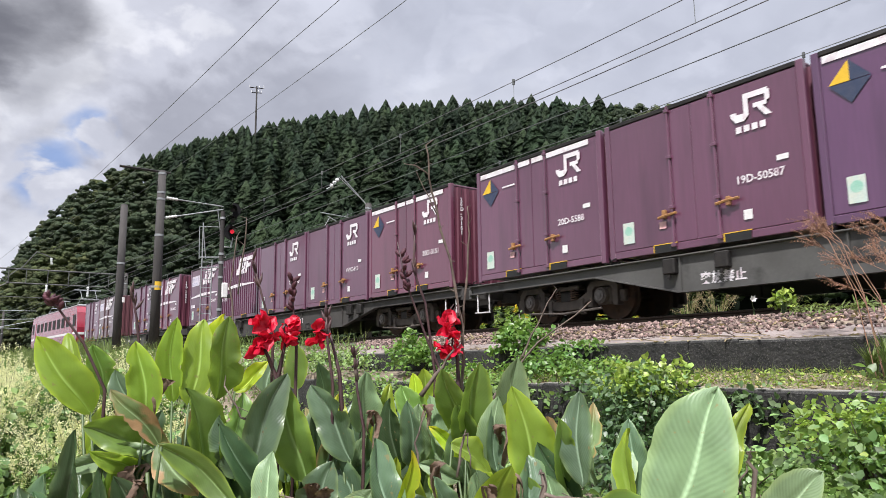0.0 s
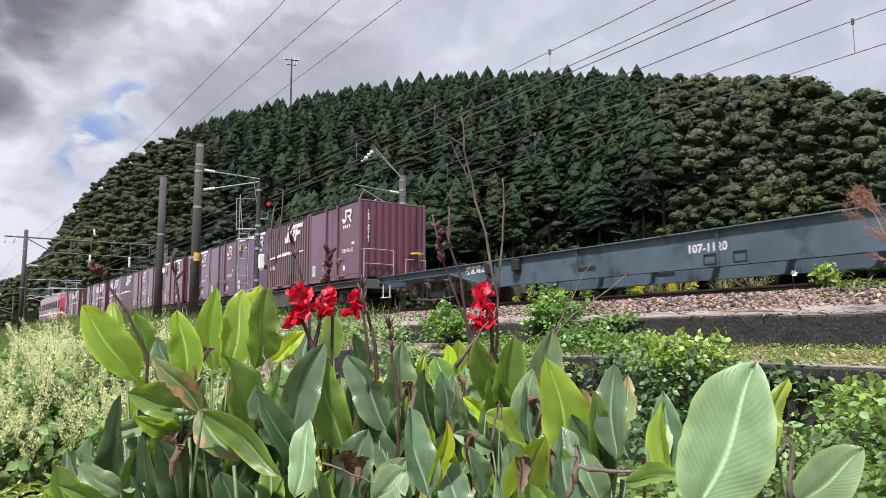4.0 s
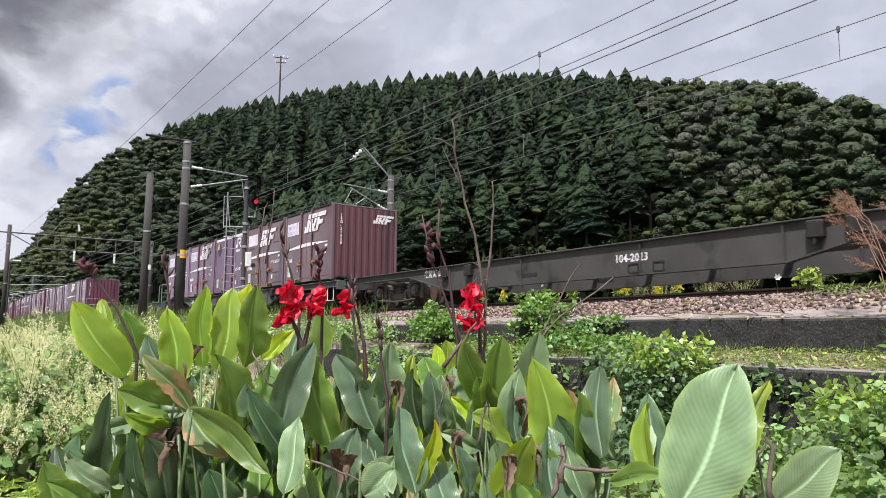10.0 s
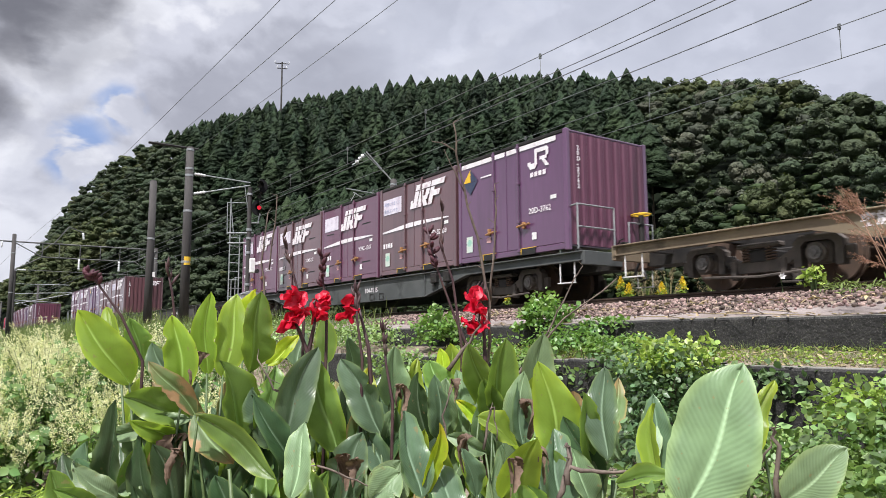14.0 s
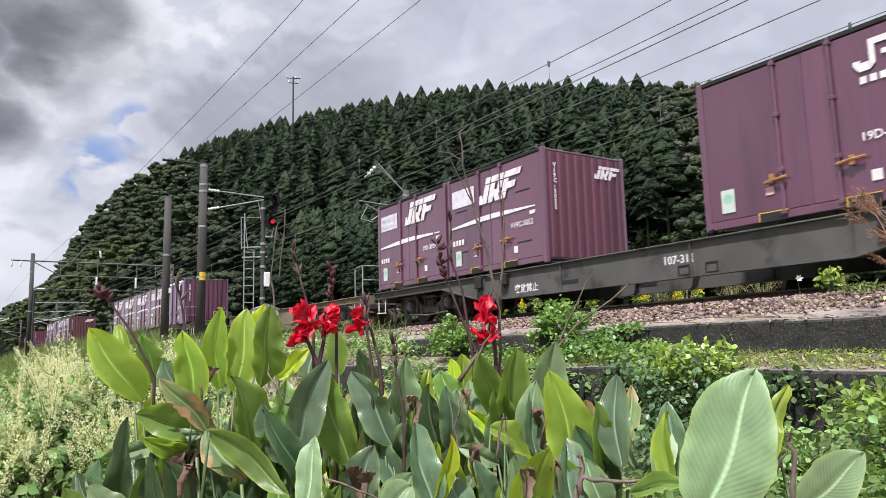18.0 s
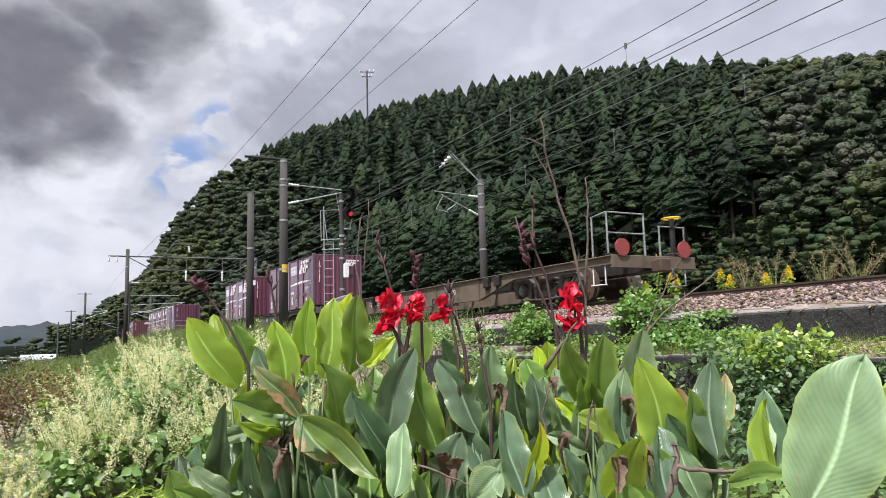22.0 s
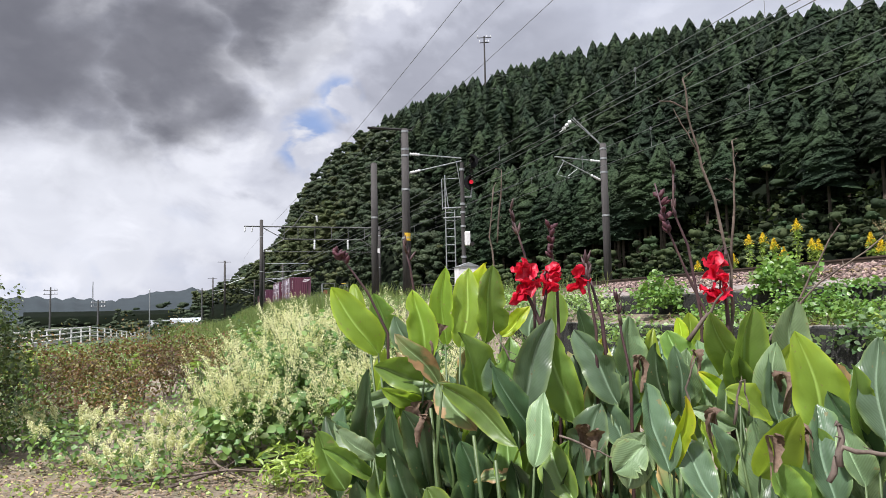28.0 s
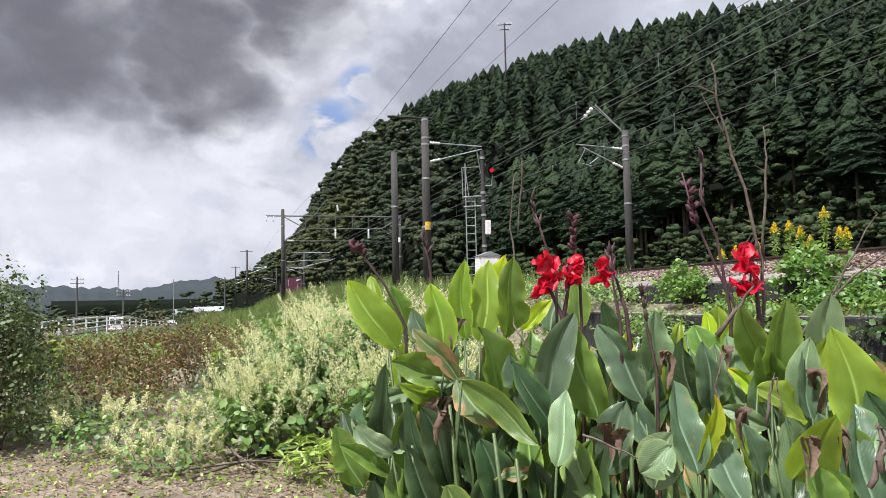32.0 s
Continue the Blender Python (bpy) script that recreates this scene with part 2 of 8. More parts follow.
# ---- materials ----
def surface(name, colors, scale=6.0, rough=0.7, metal=0.0, bump=0.15, fine=60.0, spec=0.5, stain=None, stain_scale=1.2, random_tint=0.0,
            island=False, trans=0.0, streak=False, coat=0.0, hue=0.018, dust=0.0, depth=0.02):
    """A material with two colours mixed by noise, finer grain, stains and relief. trans: light that passes through, for leaves."""
    m = bpy.data.materials.new(name)
    m.use_nodes = True
    nt = m.node_tree
    n, l = nt.nodes, nt.links
    b = n["Principled BSDF"]
    tc = n.new("ShaderNodeTexCoord")
    src = tc.outputs["Object"]
    if streak:
        mp = n.new("ShaderNodeMapping")
        mp.inputs["Scale"].default_value = (1, 1, 0.12)
        l.new(src, mp.inputs[0])
        src = mp.outputs[0]

    def noise_at(sc, detail=4):
        t = n.new("ShaderNodeTexNoise")
        t.inputs["Scale"].default_value, t.inputs["Detail"].default_value = sc, detail
        l.new(src, t.inputs["Vector"])
        return t.outputs[0]

    def mix(f, a, c, kind="MIX"):
        x = n.new("ShaderNodeMix")
        x.data_type, x.blend_type = "RGBA", kind
        for key, val in (("Factor", f), ("A", a), ("B", c)):
            sock = [s for s in x.inputs if s.name == key and (s.type == "RGBA") == (key != "Factor") and (key != "Factor" or s.type == "VALUE")][0]
            if hasattr(val, "is_linked"):
                l.new(val, sock)
            else:
                sock.default_value = (*val, 1) if key != "Factor" else val
        return [s for s in x.outputs if s.type == "RGBA"][0]

    def ramp(v, lo, hi):
        r = n.new("ShaderNodeMapRange")
        r.inputs[1].default_value, r.inputs[2].default_value = lo, hi
        l.new(v, r.inputs[0])
        return r.outputs[0]

    col = mix(ramp(noise_at(scale), 0.35, 0.65), colors[0], colors[1])
    col = mix(ramp(noise_at(fine, 2), 0.3, 0.7), col, mix(0.5, col, tuple(c * 0.7 for c in colors[0])))
    if stain is not None:
        col = mix(ramp(noise_at(stain_scale, 6), 0.55, 0.72), col, stain)
    if random_tint or island:
        if island:
            rnd = n.new("ShaderNodeNewGeometry").outputs["Random Per Island"]
        else:
            rnd = n.new("ShaderNodeObjectInfo").outputs["Random"]
        h = n.new("ShaderNodeHueSaturation")
        amount = random_tint or 0.4
        v = n.new("ShaderNodeMapRange")
        v.inputs[3].default_value, v.inputs[4].default_value = 1 - amount, 1 + amount
        l.new(rnd, v.inputs[0])
        l.new(v.outputs[0], h.inputs["Value"])
        if island:
            w = n.new("ShaderNodeMath")
            w.operation = "MULTIPLY"
            w.inputs[1].default_value = 37.0
            l.new(rnd, w.inputs[0])
            fr = n.new("ShaderNodeMath")
            fr.operation = "FRACT"
            l.new(w.outputs[0], fr.inputs[0])
            hr = n.new("ShaderNodeMapRange")
            hr.inputs[3].default_value, hr.inputs[4].default_value = 0.5 - hue, 0.5 + hue
            l.new(fr.outputs[0], hr.inputs[0])
            l.new(hr.outputs[0], h.inputs["Hue"])
        l.new(col, h.inputs["Color"])
        col = h.outputs[0]
    l.new(col, b.inputs["Base Color"])
    b.inputs["Roughness"].default_value, b.inputs["Metallic"].default_value = rough, metal
    b.inputs["Specular IOR Level"].default_value = spec
    b.inputs["Coat Weight"].default_value, b.inputs["Coat Roughness"].default_value, b.inputs["Coat IOR"].default_value = coat, 0.18, 1.8
    b.inputs["Sheen Weight"].default_value, b.inputs["Sheen Roughness"].default_value, b.inputs["Sheen Tint"].default_value = dust, 0.24, (1.0, 0.92, 0.95, 1)
    if bump:
        bp = n.new("ShaderNodeBump")
        bp.inputs["Strength"].default_value, bp.inputs["Distance"].default_value = bump, depth
        l.new(noise_at(fine * 0.6, 3), bp.inputs["Height"])
        l.new(bp.outputs[0], b.inputs["Normal"])
    if trans:
        t = n.new("ShaderNodeBsdfTranslucent")
        br = mix(0.65, col, (colors[1][0] * 1.55, colors[1][1] * 1.75, colors[1][2] * 0.9))
        l.new(br, t.inputs[0])
        ms = n.new("ShaderNodeMixShader")
        ms.inputs[0].default_value = trans
        l.new(b.outputs[0], ms.inputs[1])
        l.new(t.outputs[0], ms.inputs[2])
        l.new(ms.outputs[0], n["Material Output"].inputs[0])
    return m


M = {
    "earth": surface("earth", [(0.14, 0.110, 0.080), (0.29, 0.235, 0.18)], 2.6, 0.95, bump=0.6, fine=25, stain=(0.07, 0.10, 0.03), stain_scale=0.7),
    "meadow": surface("meadow", [(0.030, 0.048, 0.022), (0.065, 0.080, 0.034)], 0.06, 0.95, bump=0.3, fine=1.5, stain=(0.10, 0.095, 0.045), stain_scale=0.05),
    "concrete": surface("concrete", [(0.20, 0.19, 0.17), (0.30, 0.29, 0.26)], 3, 0.9, bump=0.5, fine=40, stain=(0.05, 0.05, 0.045), stain_scale=2.2, streak=True),
    "pale_concrete": surface("pale_concrete", [(0.20, 0.165, 0.150), (0.30, 0.26, 0.245)], 3, 0.92, bump=0.5, fine=40, stain=(0.13, 0.105, 0.085), stain_scale=1.6),
    "dusty_iron": surface("dusty_iron", [(0.105, 0.088, 0.074), (0.05, 0.042, 0.037)], 5, 0.8, 0.1, bump=0.2, stain=(0.02, 0.018, 0.017), stain_scale=3.0),
    "dark_concrete": surface("dark_concrete", [(0.012, 0.012, 0.0115), (0.032, 0.031, 0.029)], 5, 0.95, bump=0.9, fine=35, stain=(0.085, 0.082, 0.075), stain_scale=55, streak=False),
    "stone": surface("stone", [(0.125, 0.083, 0.070), (0.30, 0.22, 0.195)], 8, 0.9, bump=0.4, fine=60, island=True, random_tint=0.75, hue=0.025),
    "ballast": surface("ballast", [(0.07, 0.055, 0.045), (0.14, 0.11, 0.095)], 14, 0.95, bump=1.0, fine=30),
    "rail": surface("rail", [(0.05, 0.035, 0.025), (0.09, 0.06, 0.045)], 4, 0.6, 0.5),
    "railhead": surface("railhead", [(0.45, 0.43, 0.40), (0.3, 0.28, 0.26)], 4, 0.3, 0.9),
    "pole": surface("pole", [(0.040, 0.037, 0.036), (0.072, 0.067, 0.064)], 2.5, 0.9, bump=0.3, fine=30, stain=(0.05, 0.045, 0.04), stain_scale=1.1, streak=True),
    "steel": surface("steel", [(0.30, 0.32, 0.33), (0.42, 0.43, 0.43)], 8, 0.5, 0.6),
    "dull_steel": surface("dull_steel", [(0.10, 0.10, 0.10), (0.16, 0.16, 0.155)], 8, 0.6, 0.4),
    "dark_steel": surface("dark_steel", [(0.014, 0.013, 0.0125), (0.034, 0.030, 0.027)], 6, 0.65, 0.3),
    "axle_iron": surface("axle_iron", [(0.16, 0.15, 0.14), (0.08, 0.07, 0.065)], 14, 0.5, 0.5, bump=0.2),
    "rust": surface("rust", [(0.10, 0.06, 0.04), (0.06, 0.045, 0.035)], 6, 0.8, 0.2),
    "wire": surface("wire", [(0.13, 0.14, 0.14), (0.20, 0.21, 0.20)], 2, 0.5, 0.6, bump=0),
    "porcelain": surface("porcelain", [(0.75, 0.76, 0.76), (0.65, 0.66, 0.66)], 8, 0.2, bump=0),
    "white": surface("white", [(0.78, 0.77, 0.76), (0.66, 0.65, 0.64)], 9, 0.5, bump=0.05),
    "letter": surface("letter", [(0.80, 0.77, 0.79), (0.68, 0.64, 0.66)], 7, 0.55, bump=0, stain=(0.5, 0.4, 0.44), stain_scale=5),
    "yellow": surface("yellow", [(0.75, 0.48, 0.03), (0.65, 0.40, 0.03)], 7, 0.5, bump=0),
    "orange": surface("orange", [(0.40, 0.20, 0.07), (0.26, 0.13, 0.06)], 12, 0.5, 0.1, bump=0),
    "sticker": surface("sticker", [(0.50, 0.62, 0.58), (0.60, 0.62, 0.52)], 9, 0.5, bump=0),
    "sticker_green": surface("sticker_green", [(0.26, 0.52, 0.40), (0.40, 0.60, 0.50)], 9, 0.5, bump=0),
    "board": surface("board", [(0.72, 0.68, 0.75), (0.58, 0.53, 0.62)], 4, 0.55, bump=0, stain=(0.42, 0.34, 0.42), stain_scale=4),
    "ink": surface("ink", [(0.28, 0.32, 0.50), (0.36, 0.38, 0.52)], 9, 0.5, bump=0),
    "pink": surface("pink", [(0.72, 0.38, 0.42), (0.7, 0.45, 0.42)], 9, 0.5, bump=0),
    "navy": surface("navy", [(0.03, 0.045, 0.09), (0.05, 0.06, 0.1)], 9, 0.5, bump=0),
    "black": surface("black", [(0.012, 0.012, 0.012), (0.02, 0.02, 0.02)], 6, 0.6, bump=0.1),
    "lamp_black": surface("lamp_black", [(0.006, 0.006, 0.007), (0.010, 0.010, 0.011)], 6, 0.8, bump=0, spec=0.15),
    "disc_red": surface("disc_red", [(0.30, 0.05, 0.05), (0.24, 0.045, 0.04)], 5, 0.5, bump=0.05),
    "loco_red": surface("loco_red", [(0.33, 0.035, 0.06), (0.26, 0.03, 0.05)], 1.5, 0.22, bump=0.02, coat=0.6),
    "truck_red": surface("truck_red", [(0.70, 0.05, 0.05), (0.62, 0.04, 0.05)], 3, 0.3, bump=0, coat=0.4),
    "truck_white": surface("truck_white", [(0.55, 0.62, 0.66), (0.5, 0.56, 0.6)], 3, 0.35, bump=0, coat=0.3),
    "tank": surface("tank", [(0.62, 0.62, 0.62), (0.5, 0.5, 0.5)], 1.2, 0.4, 0.3, bump=0.03),
    "asphalt": surface("asphalt", [(0.045, 0.045, 0.045), (0.06, 0.06, 0.058)], 4, 0.95),
    "bark": surface("bark", [(0.07, 0.055, 0.04), (0.12, 0.095, 0.07)], 6, 0.95, bump=0.6, streak=True),
    "needles": surface("needles", [(0.0125, 0.026, 0.013), (0.032, 0.053, 0.021)], 0.16, 0.8, bump=1.0, fine=4.0, depth=0.45, island=True, random_tint=0.28, spec=0.2, hue=0.012),
    "crowns": surface("crowns", [(0.030, 0.048, 0.025), (0.066, 0.086, 0.044)], 0.12, 0.75, bump=1.0, fine=4.0, depth=0.45, island=True, random_tint=0.3, spec=0.25, hue=0.018, trans=0.12),
    "olive_crowns": surface("olive_crowns", [(0.052, 0.070, 0.028), (0.100, 0.116, 0.047)], 0.12, 0.75, bump=1.0, fine=4.0, depth=0.45, island=True, random_tint=0.3, spec=0.25, hue=0.02, trans=0.15),
    "grey_crowns": surface("grey_crowns", [(0.055, 0.066, 0.046), (0.104, 0.110, 0.074)], 0.12, 0.75, bump=1.0, fine=4.0, depth=0.45, island=True, random_tint=0.3, spec=0.25, hue=0.03, trans=0.12),
    "scrub": surface("scrub", [(0.026, 0.044, 0.019), (0.058, 0.078, 0.031)], 0.15, 0.8, bump=0, fine=2, island=True, random_tint=0.5, trans=0.15, spec=0.2, hue=0.03),
    # near-black, so that gaps between the crowns look shaded
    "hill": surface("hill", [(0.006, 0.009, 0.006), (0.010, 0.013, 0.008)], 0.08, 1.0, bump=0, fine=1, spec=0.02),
    # the bluish cast stands for haze over the distance
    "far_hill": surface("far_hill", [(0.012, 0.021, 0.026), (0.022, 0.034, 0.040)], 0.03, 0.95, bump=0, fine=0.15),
    "kudzu": surface("kudzu", [(0.125, 0.215, 0.070), (0.265, 0.365, 0.125)], 0.9, 0.40, bump=0, fine=5, island=True, random_tint=0.62, trans=0.28),
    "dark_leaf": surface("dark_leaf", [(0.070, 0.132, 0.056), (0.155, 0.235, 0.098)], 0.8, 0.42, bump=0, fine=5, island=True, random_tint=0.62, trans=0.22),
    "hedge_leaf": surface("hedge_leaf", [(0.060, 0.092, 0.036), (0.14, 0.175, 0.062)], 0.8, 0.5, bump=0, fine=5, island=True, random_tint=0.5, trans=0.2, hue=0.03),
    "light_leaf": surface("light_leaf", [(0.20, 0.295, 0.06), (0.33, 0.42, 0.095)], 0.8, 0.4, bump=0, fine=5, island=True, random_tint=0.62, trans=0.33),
    "shrub": surface("shrub", [(0.098, 0.185, 0.055), (0.195, 0.29, 0.085)], 0.7, 0.45, bump=0, fine=5, island=True, random_tint=0.5, trans=0.28, hue=0.03),
    "brown_leaf": surface("brown_leaf", [(0.065, 0.040, 0.020), (0.235, 0.150, 0.048)], 1.3, 0.7, bump=0, fine=5, island=True, random_tint=0.5, trans=0.15, hue=0.05),
    "olive_leaf": surface("olive_leaf", [(0.14, 0.15, 0.035), (0.22, 0.21, 0.05)], 0.7, 0.6, bump=0, fine=5, island=True, random_tint=0.45, trans=0.25, hue=0.03),
    "dead_leaf": surface("dead_leaf", [(0.12, 0.078, 0.05), (0.27, 0.19, 0.13)], 0.9, 0.85, bump=0, fine=6, island=True, random_tint=0.6, hue=0.02),
    "reed_plume": surface("reed_plume", [(0.36, 0.21, 0.15), (0.27, 0.14, 0.10)], 1.2, 0.85, bump=0, fine=6, island=True, random_tint=0.35, trans=0.25),
    "mound_leaf": surface("mound_leaf", [(0.10, 0.20, 0.045), (0.185, 0.30, 0.065)], 0.9, 0.38, bump=0, fine=5, island=True, random_tint=0.4, trans=0.28),
    "blossom": surface("blossom", [(0.62, 0.60, 0.37), (0.76, 0.74, 0.53)], 2, 0.8, bump=0, fine=8, island=True, random_tint=0.15, trans=0.3),
    "goldenrod": surface("goldenrod", [(0.72, 0.50, 0.02), (0.78, 0.60, 0.04)], 4, 0.8, bump=0, island=True, random_tint=0.2, trans=0.2),
    "grass": surface("grass", [(0.10, 0.16, 0.04), (0.19, 0.23, 0.07)], 0.5, 0.7, bump=0, fine=4, island=True, random_tint=0.4, trans=0.25),
    "straw": surface("straw", [(0.42, 0.34, 0.20), (0.28, 0.21, 0.125)], 1.2, 0.9, bump=0, fine=6, island=True, random_tint=0.4, trans=0.15),
    "twig": surface("twig", [(0.085, 0.062, 0.050), (0.19, 0.15, 0.12)], 12, 0.85, bump=0.2),
    "canna_stem": surface("canna_stem", [(0.050, 0.021, 0.028), (0.088, 0.050, 0.042)], 9, 0.6, bump=0.1),
    "green_stem": surface("green_stem", [(0.055, 0.095, 0.032), (0.095, 0.14, 0.048)], 6, 0.5, bump=0.1),
    "seed": surface("seed", [(0.045, 0.010, 0.018), (0.085, 0.020, 0.030)], 20, 0.7, bump=0.4),
    "petal": surface("petal", [(0.50, 0.004, 0.03), (0.68, 0.010, 0.05)], 14, 0.5, bump=0.15, fine=40, trans=0.3),
    "dry_leaf": surface("dry_leaf", [(0.085, 0.052, 0.036), (0.24, 0.165, 0.115)], 9, 0.9, bump=0.5, trans=0.1),
}


def leaf_surface(name, base, edge, tip=None, rough=0.35, trans=0.3, burn=0.0, ribs=0.35):
    """A broad leaf: veins that run out from the midrib, a paler midrib and an edge of another tone. UV: u across, v along."""
    m = bpy.data.materials.new(name)
    m.use_nodes = True
    n, l = m.node_tree.nodes, m.node_tree.links
    b = n["Principled BSDF"]
    uv = n.new("ShaderNodeUVMap").outputs[0]
    sp = n.new("ShaderNodeSeparateXYZ")
    l.new(uv, sp.inputs[0])

    def calc(op, a, c=None):
        x = n.new("ShaderNodeMath")
        x.operation = op
        for i, val in enumerate((a, c)):
            if val is None:
                continue
            if hasattr(val, "is_linked"):
                l.new(val, x.inputs[i])
            else:
                x.inputs[i].default_value = val
        return x.outputs[0]

    def ramp(v, lo, hi, a=0.0, c=1.0):
        r = n.new("ShaderNodeMapRange")
        for i, val in ((1, lo), (2, hi), (3, a), (4, c)):
            r.inputs[i].default_value = val
        l.new(v, r.inputs[0])
        return r.outputs[0]

    def mix(f, a, c):
        x = n.new("ShaderNodeMix")
        x.data_type = "RGBA"
        for key, val in ((0, f), (6, a), (7, c)):
            if hasattr(val, "is_linked"):
                l.new(val, x.inputs[key])
            else:
                x.inputs[key].default_value = (*val, 1) if key else val
        return x.outputs[2]

    side = calc("ABSOLUTE", calc("SUBTRACT", sp.outputs[0], 0.5))
    tc = n.new("ShaderNodeTexCoord").outputs["Object"]
    no = n.new("ShaderNodeTexNoise")
    no.inputs["Scale"].default_value, no.inputs["Detail"].default_value = 9.0, 5.0
    l.new(tc, no.inputs["Vector"])
    vein = calc("SINE", calc("ADD", calc("MULTIPLY", calc("SUBTRACT", sp.outputs[1], calc("MULTIPLY", side, 0.62)), 130.0), calc("MULTIPLY", no.outputs[0], 5.0)))
    rnd = n.new("ShaderNodeObjectInfo").outputs["Random"]
    col = mix(ramp(no.outputs[0], 0.35, 0.65), base, tuple(c * 0.66 for c in base))
    col = mix(calc("MULTIPLY", ramp(vein, -1, 1), ramp(no.outputs[0], 0.40, 0.64, 0.03 * ribs, 0.16 * ribs)), col, tuple(min(1, c * 1.5 + 0.02) for c in base))
    col = mix(ramp(side, 0.36, 0.5), col, edge)
    col = mix(ramp(calc("ADD", side, calc("MULTIPLY", sp.outputs[1], 0.012)), 0.045, 0.012), col, tuple(min(1, c * 1.6 + 0.07) for c in base))
    if tip:
        col = mix(calc("MULTIPLY", ramp(sp.outputs[1], 0.7, 1.0), ramp(no.outputs[0], 0.3, 0.6)), col, tip)
    sp2 = n.new("ShaderNodeTexNoise")
    sp2.inputs["Scale"].default_value, sp2.inputs["Detail"].default_value = 38.0, 2.0
    l.new(tc, sp2.inputs["Vector"])
    col = mix(calc("MULTIPLY", ramp(sp2.outputs[0], 0.69, 0.73), 0.7), col, (0.22, 0.17, 0.08))
    if burn:
        dry = ramp(calc("ADD", no.outputs[0], calc("MULTIPLY", side, 0.5)), 0.80 - burn * 0.3, 0.86 - burn * 0.3)
        col = mix(dry, col, (0.38, 0.25, 0.11))
    hs = n.new("ShaderNodeHueSaturation")
    l.new(ramp(rnd, 0, 1, 0.75, 1.25), hs.inputs["Value"])
    l.new(ramp(rnd, 0, 1, 0.485, 0.512), hs.inputs["Hue"])
    l.new(col, hs.inputs["Color"])
    col = hs.outputs[0]
    l.new(col, b.inputs["Base Color"])
    b.inputs["Roughness"].default_value = rough
    b.inputs["Specular IOR Level"].default_value = 0.45
    bp = n.new("ShaderNodeBump")
    bp.inputs["Strength"].default_value, bp.inputs["Distance"].default_value = 0.35, 0.004
    l.new(calc("ADD", calc("MULTIPLY", vein, 0.2 * ribs), calc("MULTIPLY", no.outputs[0], 4.0)), bp.inputs["Height"])
    l.new(bp.outputs[0], b.inputs["Normal"])
    t = n.new("ShaderNodeBsdfTranslucent")
    l.new(mix(0.5, col, (edge[0] * 1.5, edge[1] * 1.6, edge[2])), t.inputs[0])
    ms = n.new("ShaderNodeMixShader")
    ms.inputs[0].default_value = trans
    l.new(b.outputs[0], ms.inputs[1])
    l.new(t.outputs[0], ms.inputs[2])
    l.new(ms.outputs[0], n["Material Output"].inputs[0])
    return m


LEAVES = {
    # the yellow-green colour imitates leaves lit from behind, the bluish one shaded undersides
    "sunlit": leaf_surface("sunlit_leaf", (0.235, 0.36, 0.055), (0.36, 0.48, 0.05), (0.36, 0.48, 0.045), 0.36, 0.45),
    "green": leaf_surface("green_leaf", (0.150, 0.255, 0.060), (0.25, 0.365, 0.055), None, 0.34, 0.38),
    "blue": leaf_surface("blue_leaf", (0.118, 0.190, 0.112), (0.175, 0.26, 0.110), None, 0.30, 0.28, ribs=0.6),
    # leaf green darkened in place of the shade inside the clump
    "shade": leaf_surface("shaded_leaf", (0.050, 0.098, 0.040), (0.085, 0.135, 0.045), None, 0.36, 0.15),
    "pale": leaf_surface("pale_leaf", (0.190, 0.285, 0.145), (0.245, 0.34, 0.145), None, 0.42, 0.2, ribs=0.9),
    "lime": leaf_surface("lime_leaf", (0.37, 0.52, 0.03), (0.47, 0.53, 0.03), (0.55, 0.45, 0.03), 0.42, 0.45),
    "burnt": leaf_surface("burnt_leaf", (0.14, 0.23, 0.08), (0.33, 0.26, 0.09), (0.36, 0.22, 0.11), 0.5, 0.25, 0.32),
}
PAINTS = {}
for key, a, c in (("plum", (0.128, 0.043, 0.082), (0.105, 0.034, 0.067)), ("brown", (0.120, 0.056, 0.062), (0.100, 0.046, 0.053)),
                  ("purple", (0.105, 0.039, 0.100), (0.088, 0.032, 0.083)), ("red", (0.14, 0.038, 0.070), (0.12, 0.032, 0.060))):
    PAINTS[key] = surface("container_" + key, [a, c], 1.1, 0.34, bump=0.04, fine=18, stain=tuple(v * 0.62 for v in c), stain_scale=1.7, random_tint=0.13, streak=True, coat=0.8, dust=0.16)
ENDS = {}           # same paint, redder and duller to paint in the missing sky reflection; darker stains
for key, a, c in (("plum", (0.120, 0.030, 0.055), (0.092, 0.024, 0.044)), ("brown", (0.110, 0.038, 0.046), (0.088, 0.031, 0.038)), ("purple", (0.112, 0.030, 0.062), (0.088, 0.024, 0.050)), ("red", (0.125, 0.028, 0.050), (0.10, 0.023, 0.042))):
    ENDS[key] = surface("container_end_" + key, [a, c], 1.3, 0.5, bump=0.05, fine=18, stain=tuple(v * 0.55 for v in c), stain_scale=1.9, random_tint=0.12, streak=True, coat=0.15)
CHASSIS = {}
for key, a, c in (("grey", (0.092, 0.091, 0.086), (0.062, 0.060, 0.056)), ("blue", (0.075, 0.115, 0.145), (0.048, 0.072, 0.090)), ("dark", (0.06, 0.056, 0.052), (0.04, 0.037, 0.035)),
                  ("slate", (0.085, 0.092, 0.090), (0.052, 0.057, 0.056)), ("tan", (0.21, 0.165, 0.105), (0.145, 0.11, 0.075)), ("earth", (0.14, 0.105, 0.075), (0.10, 0.075, 0.055))):
    CHASSIS[key] = surface("chassis_" + key, [a, c], 1.4, 0.7, bump=0.1, fine=25, stain=tuple(v * 0.4 for v in c), stain_scale=2.2)

